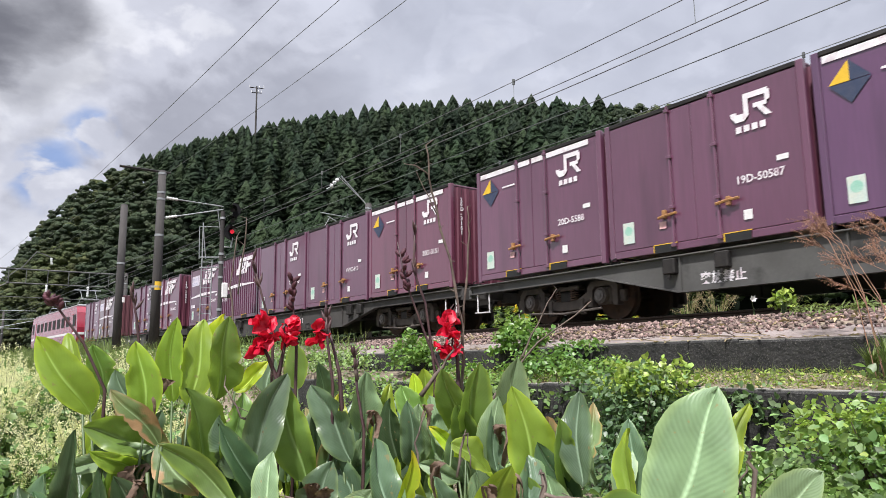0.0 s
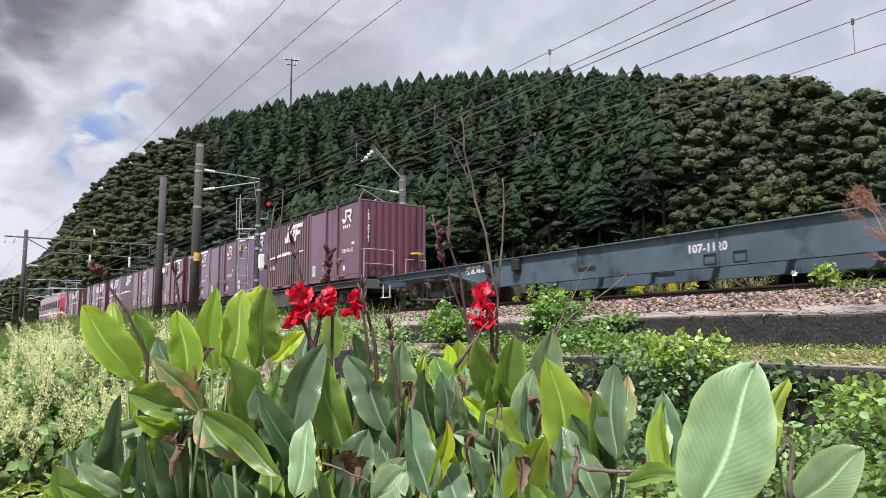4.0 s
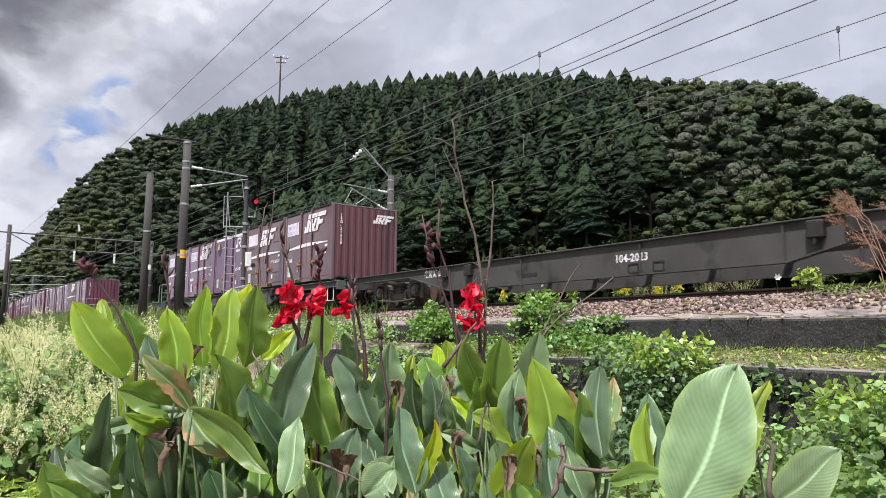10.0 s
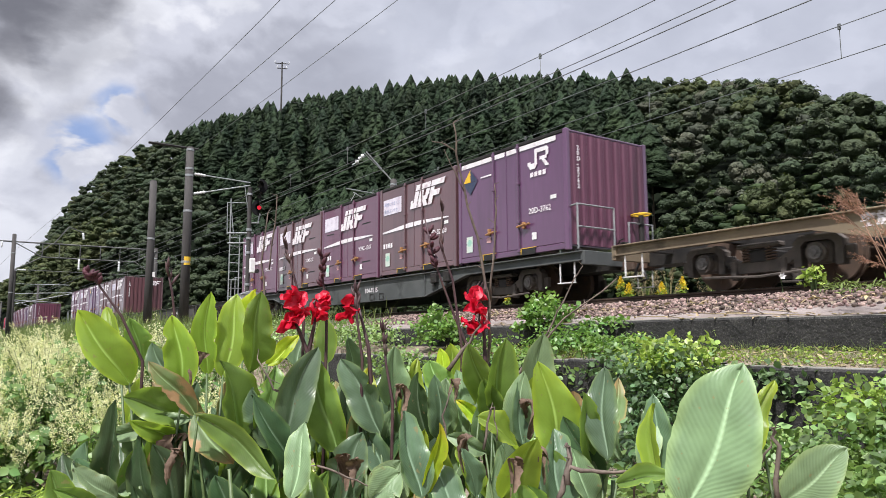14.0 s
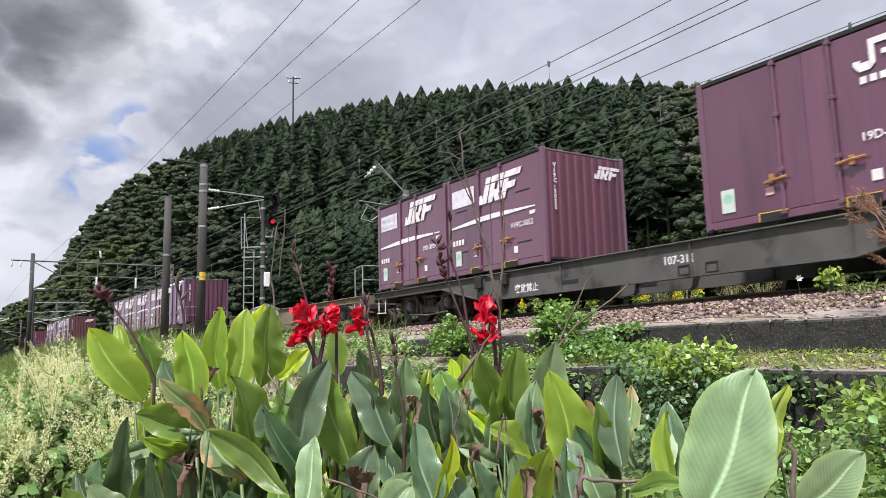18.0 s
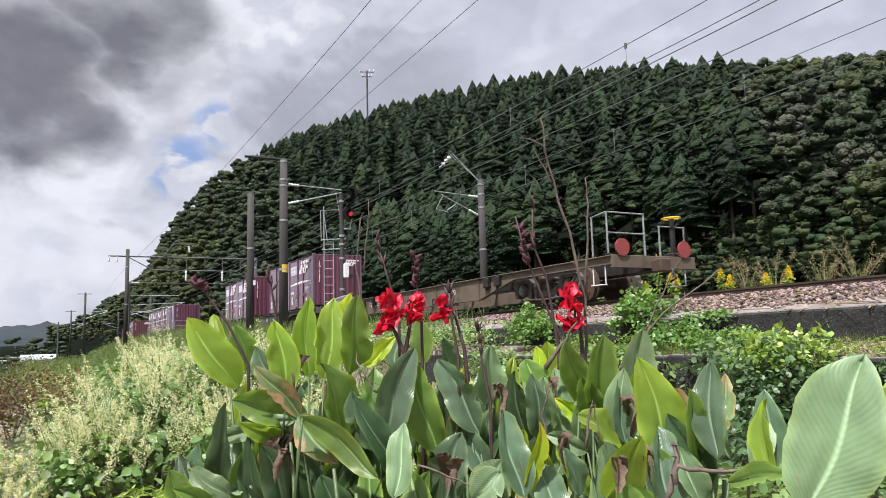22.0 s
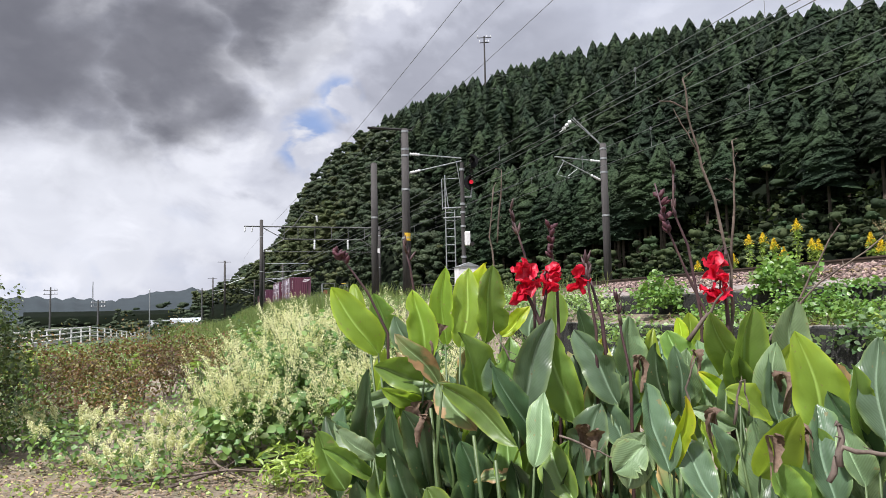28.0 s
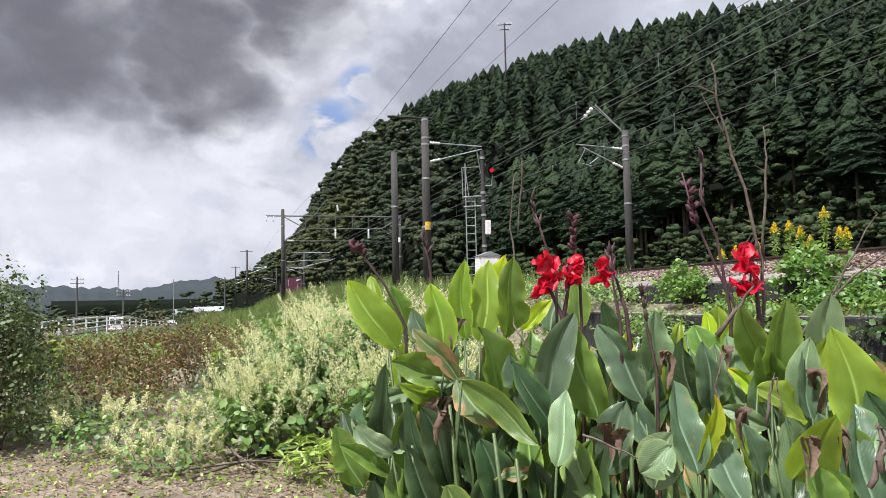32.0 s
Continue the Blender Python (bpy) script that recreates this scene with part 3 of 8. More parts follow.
# ---- ground, walls and track ----
def road_z(y):
    """Height of the road, which dips beyond the field."""
    return -0.02 - 0.04 * min(52.0, max(0.0, y - 55))


def ground_z(u, y):
    """Height of the ground; u is measured across the railway, with its bend taken out."""
    step = min(1.0, max(0.0, (22 - y) / 8))           # the walls run out into a grassy slope
    slope = 0.0 if u < 2.2 else min(1.0, (u - 2.2) / 5.6)
    soft = 1.95 * (slope * slope * (3 - 2 * slope))
    if u < 7.3:
        near = 0.10 * max(0, u - 4) * 0.5
    elif u < 8.3:
        near = 1.16 + 0.22 * (u - 7.3)
    elif u < 9.0:
        near = 1.70 + 0.10 * (u - 8.3)
    else:
        near = 1.95
    z = near * step + soft * (1 - step)
    if u >= 9.0:
        z = 1.95
        if u > 19:
            z = 2.0 + 0.035 * (u - 19)
    if u < 2:
        z += 0.05 * math.sin(u * 1.7) * math.cos(y * 1.3)
    if u < 4 and y > 60:
        z -= 2.2 * min(1, (y - 60) / 50) * min(1, max(0, (4 - u) / 8))
    dip = min(1.0, max(0.0, (-7.0 - u) / 1.5))
    return z + (road_z(y) - 0.06 - z) * dip


us = [-900, -400, -200, -120, -80, -60, -45, -35, -28, -22, -18, -15, -12, -10, -8.5, -7, -6, -5, -4, -3, -2, -1, 0, 1, 2, 3, 4, 5, 6, 6.6, 7.2, 7.29, 7.31, 7.7, 8.0, 8.29, 8.31, 8.6, 8.99, 9.01,
      9.6, 12, 15, 17, 19, 22, 26, 32, 40, 60, 100, 200, 500, 1200]
ys = [-900, -400, -200, -100, -60, -40, -30, -22] + [-16 + 1.0 * k for k in range(40)] + [24 + 2.0 * k for k in range(20)] + [64, 70, 78, 88, 100, 120, 150, 200, 300, 500, 900, 2000]
gv = [(u + shift(y) * min(1, max(0, 1 - abs(u - 9) / 60)), y, ground_z(u, y)) for y in ys for u in us]
nu = len(us)
gf = [(j * nu + i, j * nu + i + 1, (j + 1) * nu + i + 1, (j + 1) * nu + i) for j in range(len(ys) - 1) for i in range(nu - 1)]
ground = bulk("ground", gv, gf, M["earth"], True)
ground.materials.append(M["meadow"])
for face, q in zip(ground.polygons, gf):
    x, y = (sum(gv[k][i] for k in q) / 4 for i in (0, 1))
    face.material_index = int(y > 40 or x < -17 or y < -60 or x > 18)
tagged(new("ground", ground), "bare brown earth with patches of weeds and moss", kind="structure")


def along(y0, y1, step, fn):
    """A strip of quads along the railway; fn(y) gives its cross-section as (u, z) points."""
    g, rows, y = Geo(), [], y0
    while y <= y1 + 1e-6:
        rows.append([(u + shift(y), y, z) for u, z in fn(y)])
        y += step
    k = len(rows[0])
    v = [p for r in rows for p in r]
    f = [(j * k + i, j * k + i + 1, (j + 1) * k + i + 1, (j + 1) * k + i) for j in range(len(rows) - 1) for i in range(k - 1)]
    f += [tuple(range(k))[::-1], tuple(range((len(rows) - 1) * k, len(rows) * k))]
    return g.add(v, f)


def wall(name, y0, y1, u0, u1, z0, z1, label, material, block=2.4):
    root = thing(name, label, "wall", kind="structure")
    rng = random.Random(7)
    y = y0
    while y < y1:
        e = min(y1, y + block) - 0.012
        j = rng.uniform(-0.012, 0.012)
        t = rng.uniform(-0.015, 0.015)
        rough = [(u0 + j, z0), (u0 + j, z1 + t - 0.03), (u0 + j + 0.03, z1 + t), (u1, z1 + t), (u1, z0), (u0 + j, z0)]
        part("block", along(y, e, (e - y) / 2, lambda q: rough), material, root)
        # thin strip on top, paler than the faces
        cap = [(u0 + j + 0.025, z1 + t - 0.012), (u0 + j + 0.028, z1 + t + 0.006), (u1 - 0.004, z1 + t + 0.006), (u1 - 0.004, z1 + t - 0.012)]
        part("coping", along(y, e, (e - y) / 2, lambda q: cap), M["concrete"], root, "paler concrete top")
        y += block
    return root


wall("wall_upper", -14.0, 20.0, 8.16, 8.42, 1.2, 1.745, "low near-black speckled concrete retaining wall below the ballast", M["dark_concrete"])
wall("wall_lower", -14.0, 20.0, 7.12, 7.36, -0.3, 1.20, "near-black speckled concrete retaining wall half covered by vines", M["dark_concrete"])

# ballast bed for the two tracks
apron = along(-14, 20, 2, lambda y: [(8.30, 1.70), (8.30, 1.757), (8.84, 1.885 + 0.012 * math.sin(y * 2.1)), (8.84, 1.70)])
tagged(new("concrete_apron", apron.mesh("concrete_apron", M["pale_concrete"])), "pale worn concrete apron sloping up to the ballast", kind="structure")
bed = along(-60, 220, 4, lambda y: [(8.50, 1.72), (8.78, 1.80), (9.15, 1.98), (9.62, 2.10), (12.6, 2.12), (13.4, 2.05), (16.3, 2.12), (17.0, 2.0), (18.4, 1.7)])
tagged(new("ballast_bed", bed.mesh("ballast_bed", M["ballast"])), "brown and grey crushed stone track bed", kind="structure")

rng = np.random.default_rng(3)
ICO = bmesh.new()
bmesh.ops.create_icosphere(ICO, subdivisions=1, radius=1.0)
ICO_V = P([tuple(v.co) for v in ICO.verts])
ICO_F = P([[v.index for v in f.verts] for f in ICO.faces])
ICO.free()
sets = []
for k in range(6):
    n = 1300
    y = rng.uniform(-2, 17, n)
    u = 8.66 + 1.29 * rng.uniform(0, 1, n) ** 0.85
    z = np.interp(u, [8.4, 8.66, 8.84, 9.15, 9.62, 12], [1.77, 1.84, 1.885, 1.98, 2.10, 2.12]) + rng.uniform(-0.005, 0.025, n)
    x = u + P([shift(q) for q in y])
    tv = ICO_V * rng.uniform(0.65, 1.15, (len(ICO_V), 1)) * P([1.1, 1.0, 0.7])
    sets.append(scatter(tv, ICO_F, np.stack([x, y, z], 1), rng.uniform(0.018, 0.042, n), turns(n, rng, 1.0)))
v, f = joined(sets)
tagged(new("ballast_stones", bulk("ballast_stones", v, f, M["stone"])), "loose crushed stone, reddish brown and grey", "gravel", kind="stuff")

# rails and sleepers of the near and the far track
sleeper = Geo().box(-1.0, 1.0, -0.11, 0.11, -0.17, 0.0, 0.02).mesh("sleeper", M["concrete"])
for centre, name in ((11.075, "track_near"), (14.9, "track_far")):
    root = thing(name, "railway track of brown steel rails on concrete sleepers", "railway track", kind="structure")
    for side in (-0.57, 0.57):
        c = centre + side
        part("rail", along(-60, 220, 2.5, lambda y: [(c - 0.065, RAIL - 0.15), (c - 0.02, RAIL - 0.12), (c - 0.02, RAIL - 0.05), (c - 0.034, RAIL - 0.03), (c - 0.03, RAIL - 0.002),
                                                   (c + 0.03, RAIL - 0.002), (c + 0.034, RAIL - 0.03), (c + 0.02, RAIL - 0.05), (c + 0.02, RAIL - 0.12), (c + 0.065, RAIL - 0.15)]), M["rail"], root)
        part("railhead", along(-60, 220, 2.5, lambda y: [(c - 0.024, RAIL - 0.001), (c + 0.024, RAIL - 0.001), (c + 0.024, RAIL + 0.003), (c - 0.024, RAIL + 0.003)]), M["railhead"], root, "polished running surface")
    for k in range(70):
        y = -8 + 0.62 * k
        ob = part("sleeper", sleeper, None, root)
        ob.location = (centre + shift(y), y, RAIL - 0.15)

# ---- wooded hill ----
H_AZ = [-14, -6, -2, 0, 2, 3.8, 4.9, 6.5, 8.3, 12.5, 15.3, 20, 25, 30.5, 37, 41.7, 48, 52.3, 57.2, 61.3, 66, 75, 90, 120]
H_EL = [1.6, 1.7, 1.8, 3.2, 4.7, 6.2, 8.7, 11.2, 13.4, 15.9, 17.1, 18.3, 19.5, 20.4, 20.6, 20.5, 19.7, 19.3, 18.7, 17.2, 15.0, 11, 8, 6]
D_AZ, D_R, F_R = [-14, 0, 3, 6, 12, 25, 45, 60, 80, 120], [520, 430, 330, 250, 215, 200, 190, 175, 160, 150], [380, 260, 170, 135, 105, 80, 64, 56, 52, 50]


def hill_at(az, s):
    """Place on the hill for an azimuth in degrees and s from 0 at the foot to 1 at the ridge, 2 behind it."""
    el, d, ft = np.interp(az, H_AZ, H_EL), np.interp(az, D_AZ, D_R), np.interp(az, D_AZ, F_R)
    top = max(4.0, 1.5 + d * math.tan(radians(el)) - 9.9)
    foot = np.interp(az, [-14, 15, 26, 40, 60], [2, 3.0, 4.0, 5.5, 6])
    r = ft + (d - ft) * s
    z = foot + (top - foot) * (s ** 0.85 if s <= 1 else max(0.0, 1 - (s - 1) ** 1.3 * 0.8))
    return Vector((r * math.sin(radians(az)), r * math.cos(radians(az)), z))


azs = [-14 + 2 * k for k in range(68)]
ss = [-0.02, 0, 0.15, 0.3, 0.5, 0.7, 0.85, 1.0, 1.2, 1.6, 2.0]
hv = [hill_at(a, max(0, s)) - Vector((0, 0, 3 if s < 0 else 0)) for a in azs for s in ss]
k = len(ss)
hf = [(j * k + i, j * k + i + 1, (j + 1) * k + i + 1, (j + 1) * k + i) for j in range(len(azs) - 1) for i in range(k - 1)]
# the floor's colour carries the shade under the trees
tagged(new("hill", bulk("hill", hv, hf, M["hill"], True)), "forest floor of a steep hill, coloured near-black for shade under the trees", kind="structure")


def conifer(rng, rings=25, seg=15, tufts=260):
    """A cedar of height 1: a shaggy cone of drooping boughs, ragged tufts on it and a fine tip."""
    girth = rng.uniform(0.88, 1.12)

    def radius(h):
        x = min(1.0, max(0.0, (h - 0.40) / 0.59))
        return 0.19 * girth * (1 - x ** 1.7) ** 0.85 * min(1.0, 0.5 + max(0.0, h - 0.1) * 1.9) + 0.003

    v, f = [], []
    for j in range(rings):
        h = 0.34 + 0.645 * (j / (rings - 1)) ** 0.92
        for k in range(seg):
            a = (k + 0.5 * (j % 2) + rng.uniform(-0.3, 0.3)) * math.pi * 2 / seg
            out = rng.uniform(0.55, 1.1)
            q = radius(h) * out
            v.append((q * math.cos(a), q * math.sin(a), h + (0.85 - out) * 0.09 + rng.uniform(-0.006, 0.006)))
    v.append((0, 0, 0.99))
    for j in range(rings - 1):
        for k in range(seg):
            a, b, c, d = j * seg + k, j * seg + (k + 1) % seg, (j + 1) * seg + (k + 1) % seg, (j + 1) * seg + k
            f += [(a, b, c), (a, c, d)]
    f += [((rings - 1) * seg + k, (rings - 1) * seg + (k + 1) % seg, rings * seg) for k in range(seg)]
    sets = [(P(v), P(f))]
    h = 0.36 + 0.60 * rng.uniform(0, 1, tufts) ** 1.05
    a, q = rng.uniform(0, 6.283, tufts), P([radius(k) for k in h])
    ring = np.stack([np.cos(a), np.sin(a), np.full(tufts, 0.35)], 1)
    spots = ring * P([1, 1, 0]) * (q * rng.uniform(0.75, 1.02, tufts))[:, None] + np.stack([0 * h, 0 * h, h], 1)
    sets.append(scatter(FLECK[0], FLECK[1], spots, (0.008 + 0.085 * q) * rng.uniform(0.6, 1.3, tufts), turns(tufts, rng, 0.4, ring * 1.6)))
    n = 7
    sets.append(scatter(SLIM[0], SLIM[1], P([[0, 0, 0.955]] * n) + rng.normal(0, 0.008, (n, 3)), rng.uniform(0.018, 0.034, n), turns(n, rng, 1.6)))
    return joined(sets)


BALL = bmesh.new()
bmesh.ops.create_icosphere(BALL, subdivisions=2, radius=1.0)
BALL_V = P([tuple(v.co) for v in BALL.verts])
BALL_F = P([[v.index for v in q.verts] for q in BALL.faces])
BALL.free()


def broadleaf(rng, clumps=27, per=32):
    """A round-crowned tree of height 1: ragged clumps of foliage over an uneven dome."""
    sets = []
    for c in range(clumps):
        a, h = c * 2.39996 + rng.uniform(-0.5, 0.5), 0.30 + 0.60 * rng.uniform(0, 1) ** 0.8
        r = 0.36 * math.sqrt(max(0.02, 1 - ((h - 0.50) / 0.46) ** 2)) * rng.uniform(0.6, 1.0)
        cen = P([r * math.cos(a), r * math.sin(a), h])
        size = rng.uniform(0.06, 0.11)
        sets.append((BALL_V * rng.uniform(0.5, 1.15, (len(BALL_V), 1)) * P([1, 1, 0.85]) * size + cen, BALL_F))
        d = rng.normal(0, 1, (per, 3))
        d /= np.linalg.norm(d, axis=1, keepdims=True)
        d[:, 2] = np.where(d[:, 2] < -0.5, -d[:, 2], d[:, 2])
        pts = cen + d * size * P([1.0, 1.0, 0.85]) * rng.uniform(0.75, 1.12, (per, 1))
        sets.append(scatter(FLECK[0], FLECK[1], pts, rng.uniform(0.22, 0.42, per) * size, turns(per, rng, 0.5, d * 1.8)))
    return joined(sets)


rng = np.random.default_rng(11)
kinds = [conifer(rng) for _ in range(5)]
round_kinds = [broadleaf(rng) for _ in range(4)] + [broadleaf(rng, 24, 26) for _ in range(3)]
scrub_kinds = [broadleaf(rng, 8, 18) for _ in range(4)]


def is_round(az, s):
    """Round-crowned woods cover both ends of the hill and its lower edge in places."""
    if az < 17.2 - 6.0 * s + 0.9 * math.sin(s * 9) or az > 49.0 + 1.2 * math.sin(s * 11):
        return True
    return az > 38 and s < 0.018 + 0.012 * math.sin(az * 1.9)


def plant(count, lo, hi, s_lo, s_hi, gap=0.0, tries=40000):
    """Spots on the hill, no two closer than their crowns allow."""
    found, taken = [], np.zeros((0, 3))
    for k in range(tries):
        if len(found) >= count:
            break
        az, s = rng.uniform(lo, hi), rng.uniform(s_lo, s_hi)
        r = np.interp(az, D_AZ, F_R) + (np.interp(az, D_AZ, D_R) - np.interp(az, D_AZ, F_R)) * s
        if rng.uniform(0, 1) * 260 > r:
            continue
        if gap:
            q = P(hill_at(az, max(0.0, s)))
            near = gap * ((1.4 if az > 20 else 1.3) if is_round(az, s) else 1.0)
            if len(taken) and np.min(np.sum((taken - q) ** 2, 1)) < near * near:
                continue
            taken = np.concatenate([taken, q[None]])
        found.append((az, s))
    return found


spots = [(az + rng.uniform(-.35, .35), rng.uniform(0.95, 1.02)) for az in np.arange(4, 68, 1.2)] + plant(1100, 3, 68, 0.0, 1.03, 4.2, 30000) + plant(130, 14, 34, 0.0, 0.05) + plant(60, -2.5, 4, 0.0, 1.0)
woods, trunks = [[] for _ in kinds], Geo()
crowns = {tone: [[] for _ in round_kinds] for tone in ("crowns", "olive_crowns", "grey_crowns")}
for az, s in spots:
    p = hill_at(az, s)
    if is_round(az, s):
        h = rng.uniform(7.6, 10.8) if az > 20 else rng.uniform(6.5, 9.8)
        if s < 0.1:
            h *= 0.75
        pick = rng.uniform(0, 1)
        tone = ("olive_crowns" if pick < 0.32 else "grey_crowns" if pick < 0.55 else "crowns") if az > 20 else ("olive_crowns" if pick < (0.75 if s < 0.5 and az < 9 else 0.12) else "crowns")
        crowns[tone][rng.integers(4) if az > 20 else 4 + rng.integers(3)].append((*p, h, rng.uniform(1.0, 1.25) if az > 20 else rng.uniform(1.1, 1.45)))
    else:
        h = rng.uniform(9.0, 11.6) + (1.8 if rng.uniform(0, 1) < 0.10 else 0)
        woods[rng.integers(len(kinds))].append((*p, h, rng.uniform(0.95, 1.25)))
        if s < 0.2:
            trunks.tube([p - Vector((0, 0, 0.5)), p + Vector((0, 0, h * 0.4))], [0.17, 0.12], 5, False)


def forest(name, groups, templates, material, label):
    sets = []
    for rows, (tv, tf) in zip(groups, templates):
        if not rows:
            continue
        r = P(rows)
        a = rng.uniform(0, 6.283, len(r))
        R = np.zeros((len(r), 3, 3))
        R[:, 0, 0], R[:, 0, 1], R[:, 1, 0], R[:, 1, 1], R[:, 2, 2] = np.cos(a), -np.sin(a), np.sin(a), np.cos(a), 1
        sets.append(scatter(tv, tf, r[:, :3], np.stack([r[:, 3] * r[:, 4], r[:, 3] * r[:, 4], r[:, 3]], 1), R))
    v, f = joined(sets)
    return tagged(new(name, bulk(name, v, f, material, True)), label, "forest", kind="stuff")


forest("cedar_forest", woods, kinds, M["needles"], "dense dark green cedar plantation on the hillside")
for tone, words in (("crowns", "dark green"), ("olive_crowns", "yellowish green"), ("grey_crowns", "grey-green and brownish")):
    forest("broadleaf_forest", crowns[tone], round_kinds, M[tone], f"round-crowned {words} broadleaf trees on the hill")
tagged(new("forest_trunks", trunks.mesh("forest_trunks", M["bark"])), "bare brown cedar trunks at the forest edge", "forest", kind="stuff")

# pale scrub along the foot of the hill
low = [[] for _ in round_kinds]
for az, s in plant(260, 2, 80, -0.28, 0.03):
    p = hill_at(az, 0) * 1.0
    q = Vector((p.x, p.y, 0)) * (1 + 0.5 * s)
    h = rng.uniform(2.2, 5.0)
    if q.x < 22:
        continue
    low[rng.integers(4)].append((q.x, q.y, p.z * 0.8 - 0.5, h, rng.uniform(1.1, 1.6)))
wide = [[] for _ in round_kinds]
for k in range(90):
    az, r = rng.uniform(-40, 1.5), rng.uniform(150, 420)
    wide[rng.integers(4)].append((r * math.sin(radians(az)), r * math.cos(radians(az)), -2.6, rng.uniform(2.5, 5.5) + 4.0 * (rng.uniform(0, 1) < 0.06), rng.uniform(1.2, 2.2)))
for k in range(110):
    az, r = rng.uniform(-24, 0.5), rng.uniform(104, 150)
    wide[rng.integers(4)].append((r * math.sin(radians(az)), r * math.cos(radians(az)), -2.5, rng.uniform(1.8, 3.8), rng.uniform(1.2, 2.4)))
forest("valley_trees", wide, scrub_kinds, M["crowns"], "dark trees and hedges on the valley floor")
for az, s in plant(60, 42, 64, 0.0, 0.12):
    p = hill_at(az, s)
    low[rng.integers(4)].append((p.x, p.y, p.z - 0.6, rng.uniform(2.5, 5.5), rng.uniform(1.3, 1.9)))
forest("hill_foot_scrub", low, scrub_kinds, M["scrub"], "pale green scrub at the foot of the hill")

# far hills across the valley
fv, ff = [], []
na = 900
frng = random.Random(5)
for i in range(na):
    az = -200 + 205 * i / (na - 1)
    e = np.interp(az, [-200, -120, -60, -30, -17, -13, -10, -8.4, -6.2, -3, -1, 5], [2.2, 2.6, 2.2, 2.0, 1.66, 1.5, 1.39, 1.2, 1.75, 2.06, 1.8, 1.6])
    d = 760
    h = d * math.tan(radians(e)) + 1.5 + frng.uniform(-1.0, 1.0) + 1.3 * math.sin(i * 0.9) * math.sin(i * 0.37)
    c, s = math.cos(radians(az)), math.sin(radians(az))
    for r, z in ((d - 160, -6), (d - 80, (h - 6) / 2), (d, h), (d + 200, h * 0.4)):
        fv.append((r * s, r * c, z))
for i in range(na - 1):
    for j in range(3):
        ff.append((i * 4 + j, i * 4 + j + 1, i * 4 + j + 5, i * 4 + j + 4))
tagged(new("far_hills", bulk("far_hills", fv, ff, M["far_hill"], True)), "low wooded hills across the valley, with haze painted in as blue-green", kind="structure")

# ---- the goods train ----
LONG, WIDE, TALL = 3.715, 2.45, 2.5
PITCH, WAGON = 3.825, 20.39
DECK = 0.93


def side(a, z):
    """A place on a container's near side: a metres from its far end, z above its base."""
    return LONG / 2 - a, z


def panel(g, a0, a1, z0, z1, out, thick=0.012, b=0.0):
    g.box(-WIDE / 2 - out - thick, -WIDE / 2 - out, LONG / 2 - a1, LONG / 2 - a0, z0, z1, b)
    return g


def shape(g, pts, out=0.006):
    """A flat painted shape on the near side; pts are (a, z)."""
    v = [(-WIDE / 2 - out, LONG / 2 - a, z) for a, z in pts]
    return g.add(v, [tuple(range(len(v)))])


TEXT = {}


def side_text(text, a, z, size, parent, material="letter", out=0.007, stretch=1.0):
    key = (text, size, material)
    if key not in TEXT:
        me = letters(text, size, M[material])
        co = np.empty(len(me.vertices) * 3, np.float32)
        me.vertices.foreach_get("co", co)
        co = co.reshape(-1, 3)
        me.vertices.foreach_set("co", np.stack([np.zeros(len(co)), -co[:, 0] * stretch, co[:, 1]], 1).astype(np.float32).ravel())
        me.update()
        TEXT[key] = me
    ob = part("lettering", TEXT[key], None, parent)
    ob.location = (-WIDE / 2 - out, LONG / 2 - a, z)
    return ob


SHARED = {}
AXLES = []


def shared(key, make):
    if key not in SHARED:
        SHARED[key] = make()
    return SHARED[key]


def logo_big():
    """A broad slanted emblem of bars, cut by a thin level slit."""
    g = Geo()
    k = 0.36
    bars = [[(a, z0), (a + w, z0), (a + w, z1), (a, z1)] for a, w, z0, z1 in (
        (0.02, 0.32, 0.00, 0.14), (0.00, 0.11, 0.14, 0.22), (0.15, 0.19, 0.14, 0.43), (0.15, 0.19, 0.455, 0.60), (0.38, 0.18, 0.00, 0.43), (0.38, 0.46, 0.455, 0.60), (0.67, 0.17, 0.27, 0.43),
        (0.56, 0.24, 0.16, 0.27), (0.88, 0.18, 0.00, 0.43), (0.88, 0.58, 0.455, 0.60), (1.06, 0.27, 0.20, 0.345))]
    bars.append([(0.56, 0.16), (0.67, 0.0), (0.86, 0.0), (0.74, 0.16)])
    for q in bars:
        shape(g, [(a + k * z, z) for a, z in q])
    return g


def logo_small():
    """An emblem of a hook and a forked block."""
    g = Geo()
    shape(g, [(0.0, 0.10), (0.08, 0.0), (0.22, 0.0), (0.30, 0.08), (0.30, 0.42), (0.22, 0.42), (0.22, 0.12), (0.10, 0.12), (0.10, 0.16), (0.0, 0.16)])
    shape(g, [(0.30, 0.33), (0.62, 0.33), (0.62, 0.42), (0.30, 0.42)], 0.0062)
    shape(g, [(0.57, 0.20), (0.65, 0.24), (0.65, 0.38), (0.57, 0.40)], 0.0064)
    shape(g, [(0.38, 0.16), (0.60, 0.16), (0.60, 0.23), (0.38, 0.23)], 0.0066)
    shape(g, [(0.44, 0.16), (0.56, 0.0), (0.67, 0.0), (0.53, 0.16)], 0.0068)
    return g


